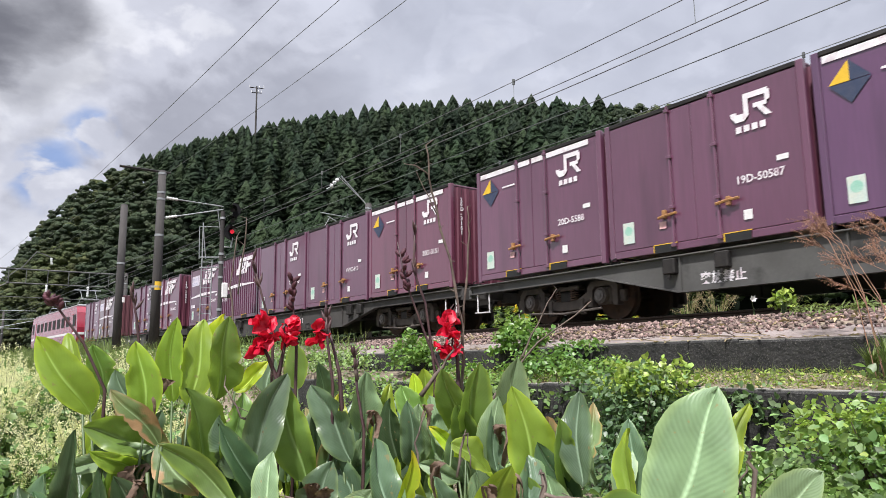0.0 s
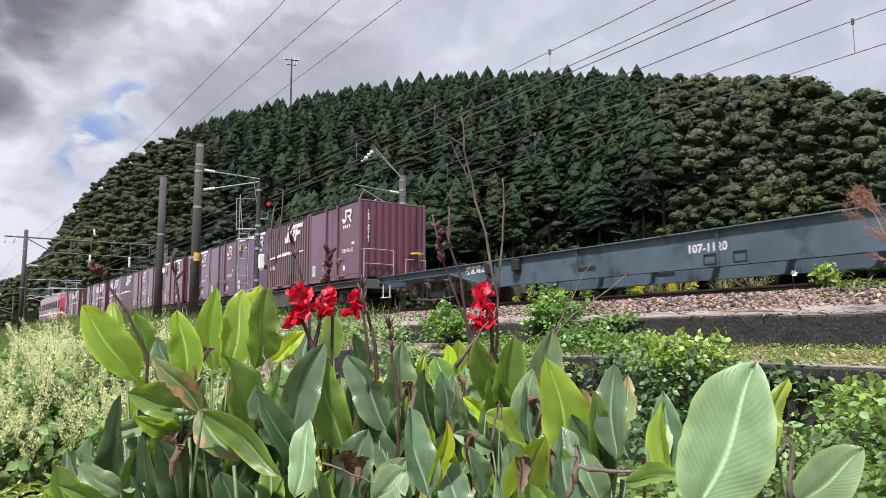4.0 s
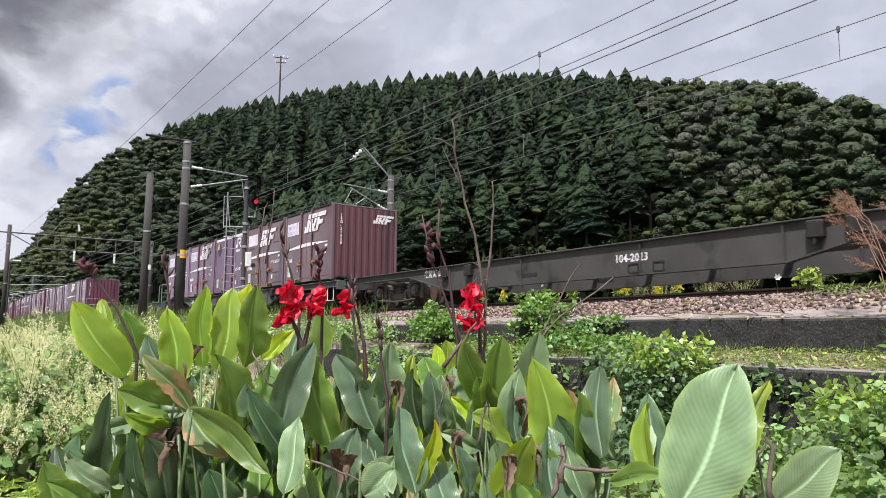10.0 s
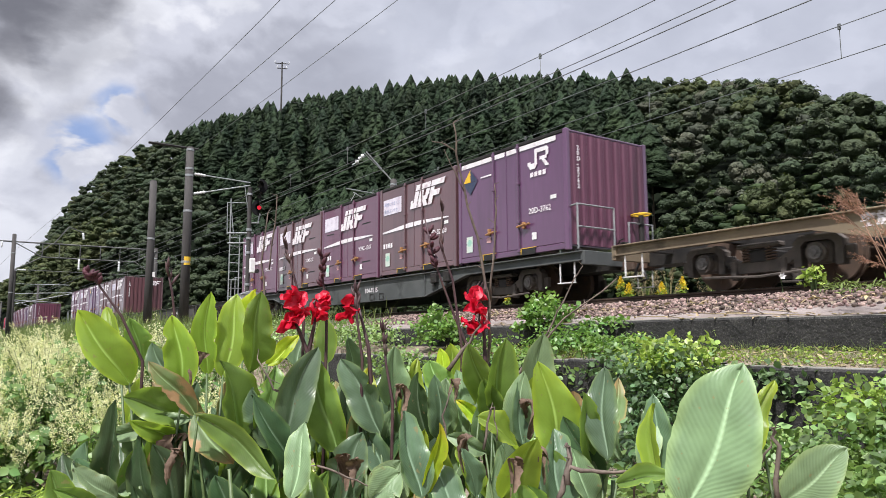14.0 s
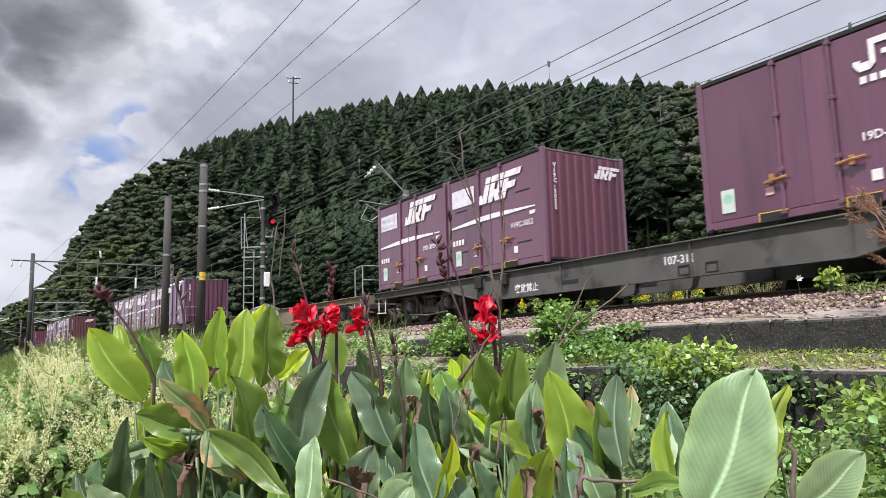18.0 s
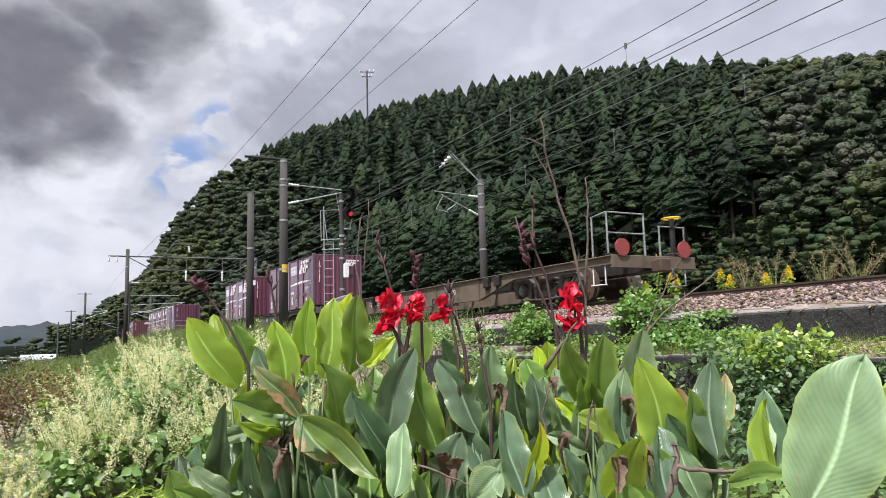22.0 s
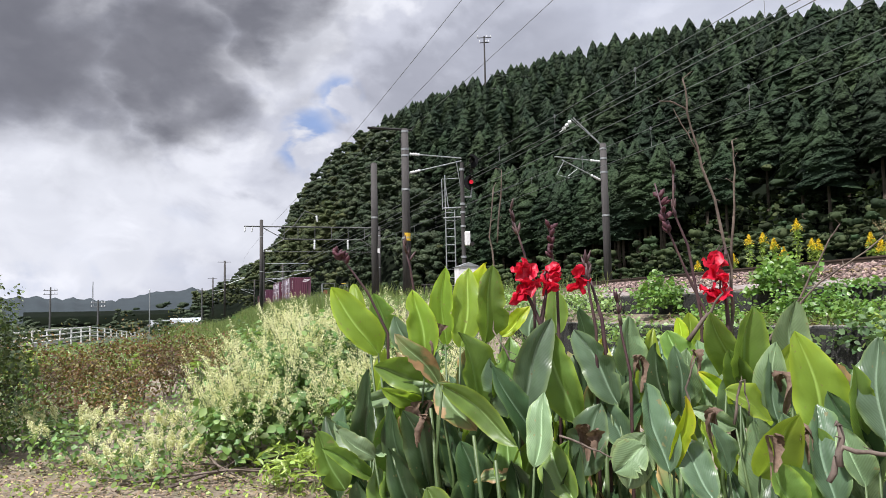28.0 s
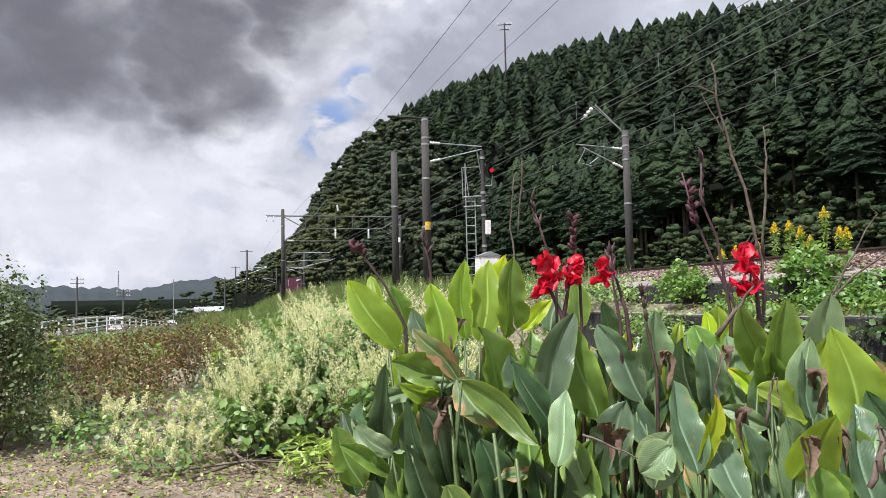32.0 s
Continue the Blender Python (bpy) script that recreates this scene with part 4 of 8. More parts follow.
def emblem(key, make, root, label):
    """The emblem's first piece, with the other pieces under it."""
    def split():
        g, out = make(), []
        for q in g.f:
            out.append(Geo().add([g.v[i] for i in q], [tuple(range(len(q)))]).mesh("emblem", M["letter"]))
        return out
    first, *rest = shared(("emblem", key), split)
    ob = part("emblem", first, None, root, label)
    for me in rest:
        part("emblem_bar", me, None, ob)
    return ob


def bars_text(g, a, z, w, h, n, rows=1):
    for r in range(rows):
        for k in range(n):
            x = a + k * w / n
            shape(g, [(x, z - r * h * 1.4), (x + w / n * 0.72, z - r * h * 1.4), (x + w / n * 0.72, z + h - r * h * 1.4), (x, z + h - r * h * 1.4)])
    return g


def container(style, paint, number):
    """style: jrf (big emblem and stripe), jr (small emblem), band (small emblem, white top band, diamond sign), vent (slots as well), ribbed."""
    col = PAINTS[paint]
    tint = {"plum": "plum", "brown": "reddish brown", "purple": "bright purple", "red": "wine red"}[paint]
    words = {"jrf": "white slanted emblem and rising stripe", "jr": "white emblem", "band": "white top band and diamond sign", "vent": "white stripe and vent slots", "ribbed": "ribbed sides and white stripe"}[style]
    root = thing("freight_container", f"{tint} freight container with {words}", "freight container", "containers on the train")
    hw, hl = WIDE / 2, LONG / 2

    def shell():
        g = Geo().box(-hw + 0.03, hw - 0.03, -hl + 0.05, hl - 0.05, 0.09, TALL - 0.05)
        return g
    part("shell", shared(("shell", paint), lambda: shell().mesh("shell", col)), None, root)
    part("roof", shared(("roof", paint), lambda: Geo().box(-hw + 0.02, hw - 0.02, -hl + 0.03, hl - 0.03, TALL - 0.06, TALL - 0.015, 0.01).mesh("roof", col)), None, root)
    for sx in (-1, 1):
        for sy in (-1, 1):
            ob = part("corner_post", shared(("post", paint), lambda: Geo().box(-0.05, 0.05, -0.055, 0.055, 0, TALL, 0.012).mesh("corner_post", col)), None, root)
            ob.location = (sx * (hw - 0.05), sy * (hl - 0.055), 0)
    for sx in (-1, 1):
        ob = part("bottom_rail", shared(("brail", paint), lambda: Geo().box(-0.04, 0.04, -hl + 0.11, hl - 0.11, 0.03, 0.15, 0.01).mesh("bottom_rail", col)), None, root)
        ob.location = (sx * (hw - 0.045), 0, 0)
        ob = part("top_rail", shared("trail", lambda: Geo().box(-0.035, 0.035, -hl + 0.11, hl - 0.11, TALL - 0.075, TALL, 0.01).mesh("top_rail", M["dark_steel"])), None, root, "dark roof edge")
        ob.location = (sx * (hw - 0.035), 0, 0)
    # corrugated ends
    def end():
        g, n = Geo(), 9
        w = (WIDE - 0.2) / n
        out = []
        for i in range(n):
            x = -hw + 0.1 + i * w
            out += [(x + 0.02, 0), (x + w * 0.38, 0), (x + w * 0.5, -0.035), (x + w * 0.88, -0.035)]
        out.append((hw - 0.1, 0))
        v = [(x, y, z) for x, y in out for z in (0.12, TALL - 0.08)]
        g.add(v, [(2 * i, 2 * i + 2, 2 * i + 3, 2 * i + 1) for i in range(len(out) - 1)])
        return g.mesh("end_panel", ENDS[paint])
    for s in (1, -1):
        ob = part("end_panel", shared(("end", paint), end), None, root)
        ob.matrix_basis = pose(0, -s * (hl - 0.03), 0, 0, 0, 0 if s > 0 else 180)
    # near side: three panels between two posts with locking rods
    if style == "ribbed":
        rib = shared(("rib", paint), lambda: Geo().plate([(0, 0.16), (-0.09, 0.16), (-0.09, TALL - 0.09), (0, TALL - 0.09)], -hw - 0.012, -hw + 0.04).mesh("rib", col))
        for i in range(17):
            part("rib", rib, None, root).location = (0, LONG / 2 - 0.16 - i * 0.204, 0)
    else:
        for a0, a1, nm in ((0.12, 1.36, "side_panel"), (1.40, 1.80, "door"), (1.82, 2.21, "door"), (2.25, 3.60, "side_panel")):
            part(nm, shared((nm, a0, paint), lambda: panel(Geo(), a0, a1, 0.16, TALL - 0.085, -0.035, 0.022, 0.008).mesh(nm, col)), None, root)
        for a in (1.38, 2.23):
            def rod(a=a):
                g = Geo().tube([(-hw - 0.012, LONG / 2 - a, 0.08), (-hw - 0.012, LONG / 2 - a, TALL - 0.02)], 0.026, 8)
                for z in (0.12, 0.75, 1.6, TALL - 0.1):
                    g.box(-hw - 0.045, -hw + 0.02, LONG / 2 - a - 0.045, LONG / 2 - a + 0.045, z - 0.03, z + 0.03, 0.008)
                return g.mesh("locking_rod", col)
            part("locking_rod", shared(("rod", a, paint), rod), None, root)
            def grip(a=a):
                g = Geo().tube([(-hw - 0.05, LONG / 2 - a + 0.26, 0.60), (-hw - 0.06, LONG / 2 - a + 0.1, 0.62), (-hw - 0.05, LONG / 2 - a - 0.10, 0.64)] if a < 2 else
                               [(-hw - 0.05, LONG / 2 - a + 0.02, 0.64), (-hw - 0.06, LONG / 2 - a - 0.18, 0.66), (-hw - 0.05, LONG / 2 - a - 0.38, 0.67)], 0.024, 6)
                g.box(-hw - 0.07, -hw - 0.01, LONG / 2 - a - (0.23 if a > 2 else -0.10), LONG / 2 - a - (0.16 if a > 2 else -0.17), 0.58, 0.72, 0.006)
                return g.mesh("handle", M["orange"])
            part("handle", shared(("grip", a), grip), None, root, "orange lever handle")
    def pocket(a):
        g = Geo()
        panel(g, a, a + 0.44, 0.02, 0.155, 0.0, 0.012)
        return g
    for a in (0.98, 2.30):
        pk = part("fork_pocket", shared(("pocket", a), lambda: pocket(a).mesh("fork_pocket", M["black"])), None, root, "black fork pocket")
        def rim(a=a):
            g = Geo()
            panel(g, a - 0.02, a + 0.46, 0.152, 0.165, 0.002, 0.014)
            panel(g, a - 0.014, a, 0.03, 0.155, 0.002, 0.014)
            return g.mesh("pocket_rim", M["yellow"])
        part("pocket_rim", shared(("rim", a), rim), None, pk, "yellow painted rim")
    # markings
    if style in ("jrf", "vent", "ribbed"):
        ob = emblem("big", logo_big, root, "white slanted emblem")
        ob.location = (-0.012, -(1.62 if style != "vent" else 1.35), 1.70 if style != "vent" else 1.62)
        def stripe():
            g = Geo()
            for a0, a1 in ((0.18, 1.35), (1.41, 1.79), (1.83, 2.2), (2.27, 3.42)):
                t0, t1 = 0.02 + 0.10 * math.sin(math.pi * min(1, (a0 + 0.1) / 3.4)) , 0.02 + 0.10 * math.sin(math.pi * min(1, a1 / 3.5))
                shape(g, [(a0, 1.20 + 0.015 * a0), (a1, 1.20 + 0.015 * a1), (a1, 1.20 + t1 + 0.015 * a1), (a0, 1.20 + t0 + 0.015 * a0)], 0.0)
            return g.mesh("stripe", M["letter"])
        ob = part("stripe", shared("stripe", stripe), None, root, "white tapering stripe")
        ob.location = (-0.008 if style != "ribbed" else -0.02, 0, 0)
        if style != "ribbed":
            part("slogan_board", shared("board", lambda: shape(Geo(), [(0.22, 1.72), (1.18, 1.72), (1.18, 2.16), (0.22, 2.16)], 0.002).mesh("slogan_board", M["board"])), None, root, "faded white board with blue letters" if style == "jrf" else "blank white board")
            if style == "jrf":
                side_text("環境にやさしい", 0.27, 1.97, 0.122, root, "ink", 0.006)
                side_text("鉄道コンテナ", 0.27, 1.78, 0.122, root, "ink", 0.006)
        part("owner_mark", shared("owner", lambda: bars_text(Geo(), 0.22, 0.78, 0.52, 0.13, 4).mesh("owner_mark", M["letter"])), None, root)
    else:
        ob = emblem("small", logo_small, root, "white emblem of a hook and a block")
        ob.location = (-0.004, -2.55, 1.83)
        part("owner_mark", shared("owner2", lambda: bars_text(Geo(), 2.62, 1.66, 0.52, 0.10, 4).mesh("owner_mark", M["letter"])), None, root)
    if style == "band":
        def band():
            g = Geo()
            for a0, a1 in ((0.16, 1.32), (1.43, 1.78), (1.84, 2.19), (2.28, 3.42)):
                shape(g, [(a0, TALL - 0.20), (a1, TALL - 0.20), (a1, TALL - 0.095), (a0, TALL - 0.095)], 0.0)
            return g.mesh("top_band", M["letter"])
        part("top_band", shared("band", band), None, root, "white band").location = (-0.004, 0, 0)
        def sign(ps, m):
            return shape(Geo(), ps, 0.003).mesh("diamond_sign", M[m])
        part("diamond_sign", shared("dia1", lambda: sign([(0.22, 1.95), (0.5, 1.95), (0.5, 2.25)], "yellow")), None, root, "yellow quarter of the diamond sign")
        part("diamond_sign", shared("dia2", lambda: sign([(0.5, 1.95), (0.78, 1.95), (0.5, 2.25)], "navy")), None, root, "dark quarter of the diamond sign")
        part("diamond_sign", shared("dia3", lambda: sign([(0.22, 1.94), (0.78, 1.94), (0.5, 1.64)], "navy")), None, root, "dark half of the diamond sign")
        part("notice", shared("note", lambda: shape(Geo(), [(0.9, 1.965), (1.30, 1.965), (1.30, 2.0), (0.9, 2.0)]).mesh("notice", M["letter"])), None, root)
    if style == "vent":
        for a, z in ((0.35, 1.60), (2.75, 1.66), (0.35, 0.58), (2.75, 0.52)):
            part("vent_slot", shared(("vent", a, z), lambda: panel(Geo(), a, a + 0.5, z, z + 0.03, -0.012, 0.006).mesh("vent_slot", M["black"])), None, root, "black vent slot")
    if style != "ribbed":
        st = part("label_plate", shared("st", lambda: shape(Geo(), [(0.33, 0.27), (0.57, 0.27), (0.57, 0.64), (0.33, 0.64)], 0.003).mesh("label_plate", M["sticker"])), None, root, "pale label")
        part("label_print", shared("st2", lambda: shape(Geo(), [(0.45 + 0.085 * math.cos(0.5236 * i), 0.49 + 0.085 * math.sin(0.5236 * i)) for i in range(12)], 0.005).mesh("label_print", M["sticker_green"])), None, st, "round green print")
        part("small_label", shared("st3", lambda: shape(Geo(), [(2.64, 0.32), (2.78, 0.32), (2.78, 0.47), (2.64, 0.47)], 0.003).mesh("small_label", M["white" if style in ("jr", "band") else "pink"])), None, root, "small label")
        part("number_plate", shared("st4", lambda: shape(Geo(), [(3.22, 1.10), (3.40, 1.10), (3.40, 1.18), (3.22, 1.18)], 0.003).mesh("number_plate", M["white"])), None, root, "small white plate")
        part("small_label", shared("st6", lambda: shape(Geo(), [(1.10, 0.42), (1.24, 0.42), (1.24, 0.54), (1.10, 0.54)], 0.003).mesh("small_label", M["pink"])), None, root, "small pink label")
    if number:
        side_text(number, 2.55, 0.88, 0.17, root, "letter", 0.006)
    # end face towards the rear: number in a column and small emblem
    if number:
        for i, ch in enumerate(number):
            key = ("end", ch)
            if key not in TEXT:
                TEXT[key] = letters(ch, 0.13, M["letter"])
            ob = part("end_lettering", TEXT[key], None, root)
            ob.matrix_basis = pose(-hw + 0.28, -hl - 0.011, TALL - 0.42 - 0.115 * i, 90, 0, 0)
    if style in ("jrf", "vent"):
        ob = emblem("big", logo_big, root, "white slanted emblem")
        ob.matrix_basis = pose(0.25, -hl - 0.0, 1.95, 0, 0, 90) @ Matrix.Diagonal((1, 0.5, 0.5, 1)) @ Matrix.Translation((hw, -LONG / 2, 0))
    return root


def wagon(paint, number, rails_near=False, rails_far=False, last=False):
    """A flat container wagon; its origin lies on the rails in its middle, its far end at +y."""
    col = CHASSIS[paint]
    tint = {"grey": "grey", "blue": "blue-grey", "dark": "dark grimy grey", "slate": "slate grey", "tan": "dusty tan", "earth": "dusty brown"}[paint]
    root = thing("container_wagon", f"{tint} steel flat container wagon with fish-bellied side sills", "railway wagon", "wagons of the train")
    HL = 9.85

    def sill():
        o = [(HL, DECK), (HL, DECK - 0.20), (6.1, DECK - 0.20), (4.3, DECK - 0.62), (-4.3, DECK - 0.62), (-6.1, DECK - 0.20), (-HL, DECK - 0.20), (-HL, DECK)]
        g = Geo().plate(o, -0.012, 0.012)
        for (ya, za), (yb, zb) in zip(o[1:-2], o[2:-1]):
            g.add([(-0.07, ya, za), (0.07, ya, za), (0.07, yb, zb), (-0.07, yb, zb), (-0.07, ya, za + 0.025), (0.07, ya, za + 0.025), (0.07, yb, zb + 0.025), (-0.07, yb, zb + 0.025)],
                  [(0, 1, 2, 3), (4, 7, 6, 5), (0, 4, 5, 1), (2, 6, 7, 3), (0, 3, 7, 4), (1, 5, 6, 2)])
        g.box(-0.08, 0.08, -HL, HL, DECK - 0.03, DECK - 0.004, 0.006)
        for y in (4.25, -4.25, 1.6, -1.6):
            g.box(-0.05, 0.05, y - 0.012, y + 0.012, DECK - 0.6, DECK - 0.03)
        return g.mesh("side_sill", col)
    me = shared(("sill", paint), sill)
    for x in (-1.15, 1.15):
        ss_ = part("side_sill", me, None, root)
        ss_.location = (x, 0, 0)
        part("sill_slot", shared("slot", lambda: Geo().box(-0.016, 0.016, -0.28, 0.28, 0.46, 0.55, 0.005).mesh("sill_slot", M["black"])), None, ss_, "black lifting slot").location = (0, 1.4, 0)
    def centre():
        g = Geo()
        g.box(-0.28, 0.28, -HL, HL, DECK - 0.34, DECK - 0.06)
        for k in range(13):
            y = -9.3 + k * 1.55
            g.box(-1.13, 1.13, y - 0.06, y + 0.06, DECK - 0.16, DECK - 0.035)
        return g.mesh("centre_frame", M["dark_steel"])
    part("centre_frame", shared("centre", centre), None, root, "dark grimy centre frame")
    for s in (1, -1):
        part("end_beam", shared(("beam", paint), lambda: Geo().box(-1.2, 1.2, -0.05, 0.05, DECK - 0.28, DECK - 0.003, 0.01).mesh("end_beam", col)), None, root).location = (0, s * HL, 0)
        part("coupler", shared("coupler", lambda: Geo().box(-0.11, 0.11, -0.30, 0.02, -0.13, 0.13, 0.02).box(-0.16, 0.16, -0.36, -0.17, -0.15, 0.15, 0.03).mesh("coupler", M["rust"])), None, root, "rusty coupler").matrix_basis = pose(0, s * HL, 0.70, 0, 0, 0 if s < 0 else 180)
        for x in (-1.0, 1.0):
            part("step", shared("step", lambda: Geo().tube([(0, 0.2, 0.72), (0, 0.2, 0.32), (0, -0.2, 0.32), (0, -0.2, 0.72)], 0.015, 6).box(-0.08, 0.04, -0.2, 0.2, 0.305, 0.325).mesh("step", M["white"])), None, root, "white step").location = (x * 1.17, s * (HL - 0.45), 0)
        part("hose", shared("hose", lambda: Geo().tube([(0.35, -0.05, 0.8), (0.37, -0.2, 0.55), (0.36, -0.26, 0.42), (0.33, -0.12, 0.36)], 0.028, 6).mesh("hose", M["black"], True)), None, root, "black air hose").matrix_basis = pose(0, s * HL, 0, 0, 0, 0 if s < 0 else 180)
    # container locks on the deck edge
    lock = shared("lock", lambda: Geo().box(-0.07, 0.07, -0.05, 0.05, 0, 0.05, 0.01).tube([(-0.09, 0.06, 0.02), (-0.12, 0.0, 0.07), (-0.1, -0.08, 0.1)], 0.014, 5).mesh("container_lock", M["dark_steel"]))
    for k in range(6):
        for x in (-1.13, 1.13):
            part("container_lock", lock, None, root).location = (x, 9.5 - k * PITCH + (0.14 if k == 0 else -0.06), DECK - 0.004)
    # boxes and pads under the sill
    fit_box = shared("pad", lambda: Geo().box(-0.09, 0.05, -0.12, 0.12, -0.26, 0, 0.02).tube([(-0.05, 0, -0.26), (-0.05, 0.02, -0.34)], 0.03, 6).mesh("guide_bracket", M["dark_steel"]))
    for y in (4.42, 3.45, -4.75, -5.3):
        part("guide_bracket", fit_box, None, root).location = (-1.19, y, DECK - 0.05)
    # bogies
    for by in (7.1, -7.1):
        bogie = part("bogie", shared("bolster", lambda: Geo().box(-0.95, 0.95, -0.16, 0.16, 0.36, 0.58, 0.03).box(-0.3, 0.3, -0.3, 0.3, 0.5, 0.66, 0.03).mesh("bogie", M["dark_steel"])), None, root, "dark grimy two-axle bogie")
        bogie.location = (0, by, 0)
        def frame_side():
            g = Geo()
            for c in (0.95, -0.95):                         # cast housings over the axle boxes
                o = [(c - 0.36, 0.24), (c - 0.37, 0.60), (c - 0.26, 0.71), (c + 0.26, 0.71), (c + 0.37, 0.60), (c + 0.36, 0.24), (c + 0.25, 0.24), (c + 0.25, 0.54), (c + 0.18, 0.61), (c - 0.18, 0.61), (c - 0.25, 0.54), (c - 0.25, 0.24)]
                g.plate(o, -0.10, 0.07)
                g.box(-0.06, 0.06, c - 0.19, c + 0.19, 0.27, 0.60, 0.03)
                g.wheel(-0.16, -0.05, c, 0.43, 0.15, 16)
                g.box(-0.05, 0.05, c - 0.50, c - 0.36, 0.30, 0.52, 0.02)
                g.box(-0.05, 0.05, c + 0.36, c + 0.50, 0.30, 0.52, 0.02)
            g.plate([(0.62, 0.56), (0.3, 0.40), (-0.3, 0.40), (-0.62, 0.56), (-0.62, 0.40), (-0.34, 0.22), (0.34, 0.22), (0.62, 0.40)], -0.08, 0.06)
            g.box(-0.11, 0.09, -0.36, 0.36, 0.60, 0.68, 0.02)
            g.tube([(-0.13, -0.95, 0.20), (-0.13, 0.0, 0.15), (-0.13, 0.95, 0.20)], 0.022, 6)
            for y in (0.42, -0.42):
                g.box(-0.12, 0.02, y - 0.05, y + 0.05, 0.12, 0.42, 0.015)
            return g.mesh("side_frame", M["dusty_iron"])

        def spring():
            pts = [(0.075 * math.cos(k * 0.7854), 0.075 * math.sin(k * 0.7854), 0.39 + 0.0055 * k) for k in range(38)]
            return Geo().tube(pts, 0.017, 5).mesh("coil_spring", M["rust"], True)
        for x in (-0.9, 0.9):
            for y in (0.2, -0.2):
                part("coil_spring", shared("spring", spring), None, bogie, "rusty coil spring").location = (x, y, 0)
            for y in (0.95, -0.95):
                part("axle_box_cover", shared("boxcap", lambda: Geo().wheel(-0.03, 0.03, 0, 0, 0.10, 16).wheel(-0.045, -0.02, 0, 0, 0.05, 8).mesh("axle_box_cover", M["axle_iron"])), None, bogie, "worn round axle box cover").location = (x * 1.13, y, 0.43)
        for x in (-0.86, 0.86):
            part("side_frame", shared("sframe", frame_side), None, bogie).location = (x, 0, 0)
        for y in (0.95, -0.95):
            def pair():
                g = Geo()
                for s in (-1, 1):
                    g.wheel(s * 0.49 - 0.065, s * 0.49 + 0.065, 0, 0, 0.43, 28)
                    g.wheel(s * 0.44 - 0.02, s * 0.44 + 0.02, 0, 0, 0.46, 28)
                    g.wheel(s * 0.60 - 0.06, s * 0.60 + 0.06, 0, 0, 0.13, 12)
                g.tube([(-0.8, 0, 0), (0.8, 0, 0)], 0.075, 10)
                for s in (-1, 1):
                    for k in range(4):
                        a = math.pi / 2 * k
                        g.box(s * 0.56 - 0.012, s * 0.56 + 0.012, 0.27 * math.cos(a) - 0.04, 0.27 * math.cos(a) + 0.04, 0.27 * math.sin(a) - 0.04, 0.27 * math.sin(a) + 0.04)
                return g.mesh("wheelset", M["rust"])
            w = part("wheelset", shared("pair", pair), None, bogie, "rust-brown wheelset")
            w.location = (0, y, 0.43)
            AXLES.append(w)
    def railing(y, s):
        g = Geo().tube([(-1.15, y, DECK), (-1.15, y, DECK + 0.95), (-0.1, y, DECK + 0.95), (-0.1, y, DECK)], 0.024, 6)
        g.tube([(-1.15, y, DECK + 0.5), (-0.1, y, DECK + 0.5)], 0.018, 6)
        g.tube([(0.35, y, DECK), (0.35, y, DECK + 0.7), (1.1, y, DECK + 0.7), (1.1, y, DECK)], 0.024, 6)
        g.tube([(-1.15, y, DECK + 0.95), (-1.15, y - s * 0.5, DECK + 0.9), (-1.15, y - s * 0.5, DECK)], 0.022, 6)
        return g.mesh("railing", M["steel"])
    for on, y, s in ((rails_far, HL - 0.15, 1), (rails_near, -HL + 0.15, -1)):
        if on:
            part("railing", shared(("railing", s), lambda: railing(y, s)), None, root, "grey pipe railing")
            def brake():
                g = Geo().tube([(0.75, y, DECK - 0.2), (0.75, y, DECK + 0.88)], 0.06, 8)
                g.box(0.6, 0.9, y - 0.12, y + 0.12, DECK - 0.25, DECK + 0.1, 0.02)
                return g.mesh("brake_post", M["dark_steel"])
            bp = part("brake_post", shared(("brake", s), brake), None, root, "brake pillar")
            ring = [(0.75 + 0.2 * math.cos(a * math.pi / 8), y + 0.2 * math.sin(a * math.pi / 8), DECK + 0.9) for a in range(17)]
            part("handwheel", shared(("hand_wheel", s), lambda: Geo().tube(ring, 0.02, 6, False).tube([ring[0], ring[8]], 0.014, 5).tube([ring[4], ring[12]], 0.014, 5).mesh("handwheel", M["yellow"])), None, bp, "pale handwheel")
    if last:
        for x in (-0.95, 0.85):
            part("marker_disc", Geo().wheel(-0.16, 0.16, 0, 0, 0.001, 3).add([(0.19 * math.cos(k * 0.2618), 0.0, 0.19 * math.sin(k * 0.2618)) for k in range(24)] + [(0.19 * math.cos(k * 0.2618), 0.03, 0.19 * math.sin(k * 0.2618)) for k in range(24)],
                 [tuple(range(24)), tuple(range(24, 48))[::-1]] + [(k, (k + 1) % 24, 24 + (k + 1) % 24, 24 + k) for k in range(24)]), M["disc_red"], root, "round red rear marker").location = (x, -HL - 0.09, DECK + 0.16)
    # lettering on the near sill
    out = -1.15 + 1.225 - 0.016
    if number:
        side_text(number, 0, 0, 0.20, root).location = (-1.166, -1.0 if paint != "earth" else -2.2, DECK - 0.36)
        side_text("突放禁止", 0, 0, 0.2, root).location = (-1.166, 3.14 if number == "107-311" else 3.9, DECK - 0.5 if paint == "grey" else DECK - 0.35) if paint in ("grey", "earth") else (-1.166, 5.42, DECK - 0.225)
        if paint == "earth":
            em = emblem("big", logo_big, root, "faded white slanted emblem")
            em.matrix_basis = pose(-1.166, 2.75, DECK - 0.42) @ Matrix.Diagonal((1, 0.44, 0.44, 1)) @ Matrix.Translation((WIDE / 2, -LONG / 2, 0))
        def holder():
            g = Geo()
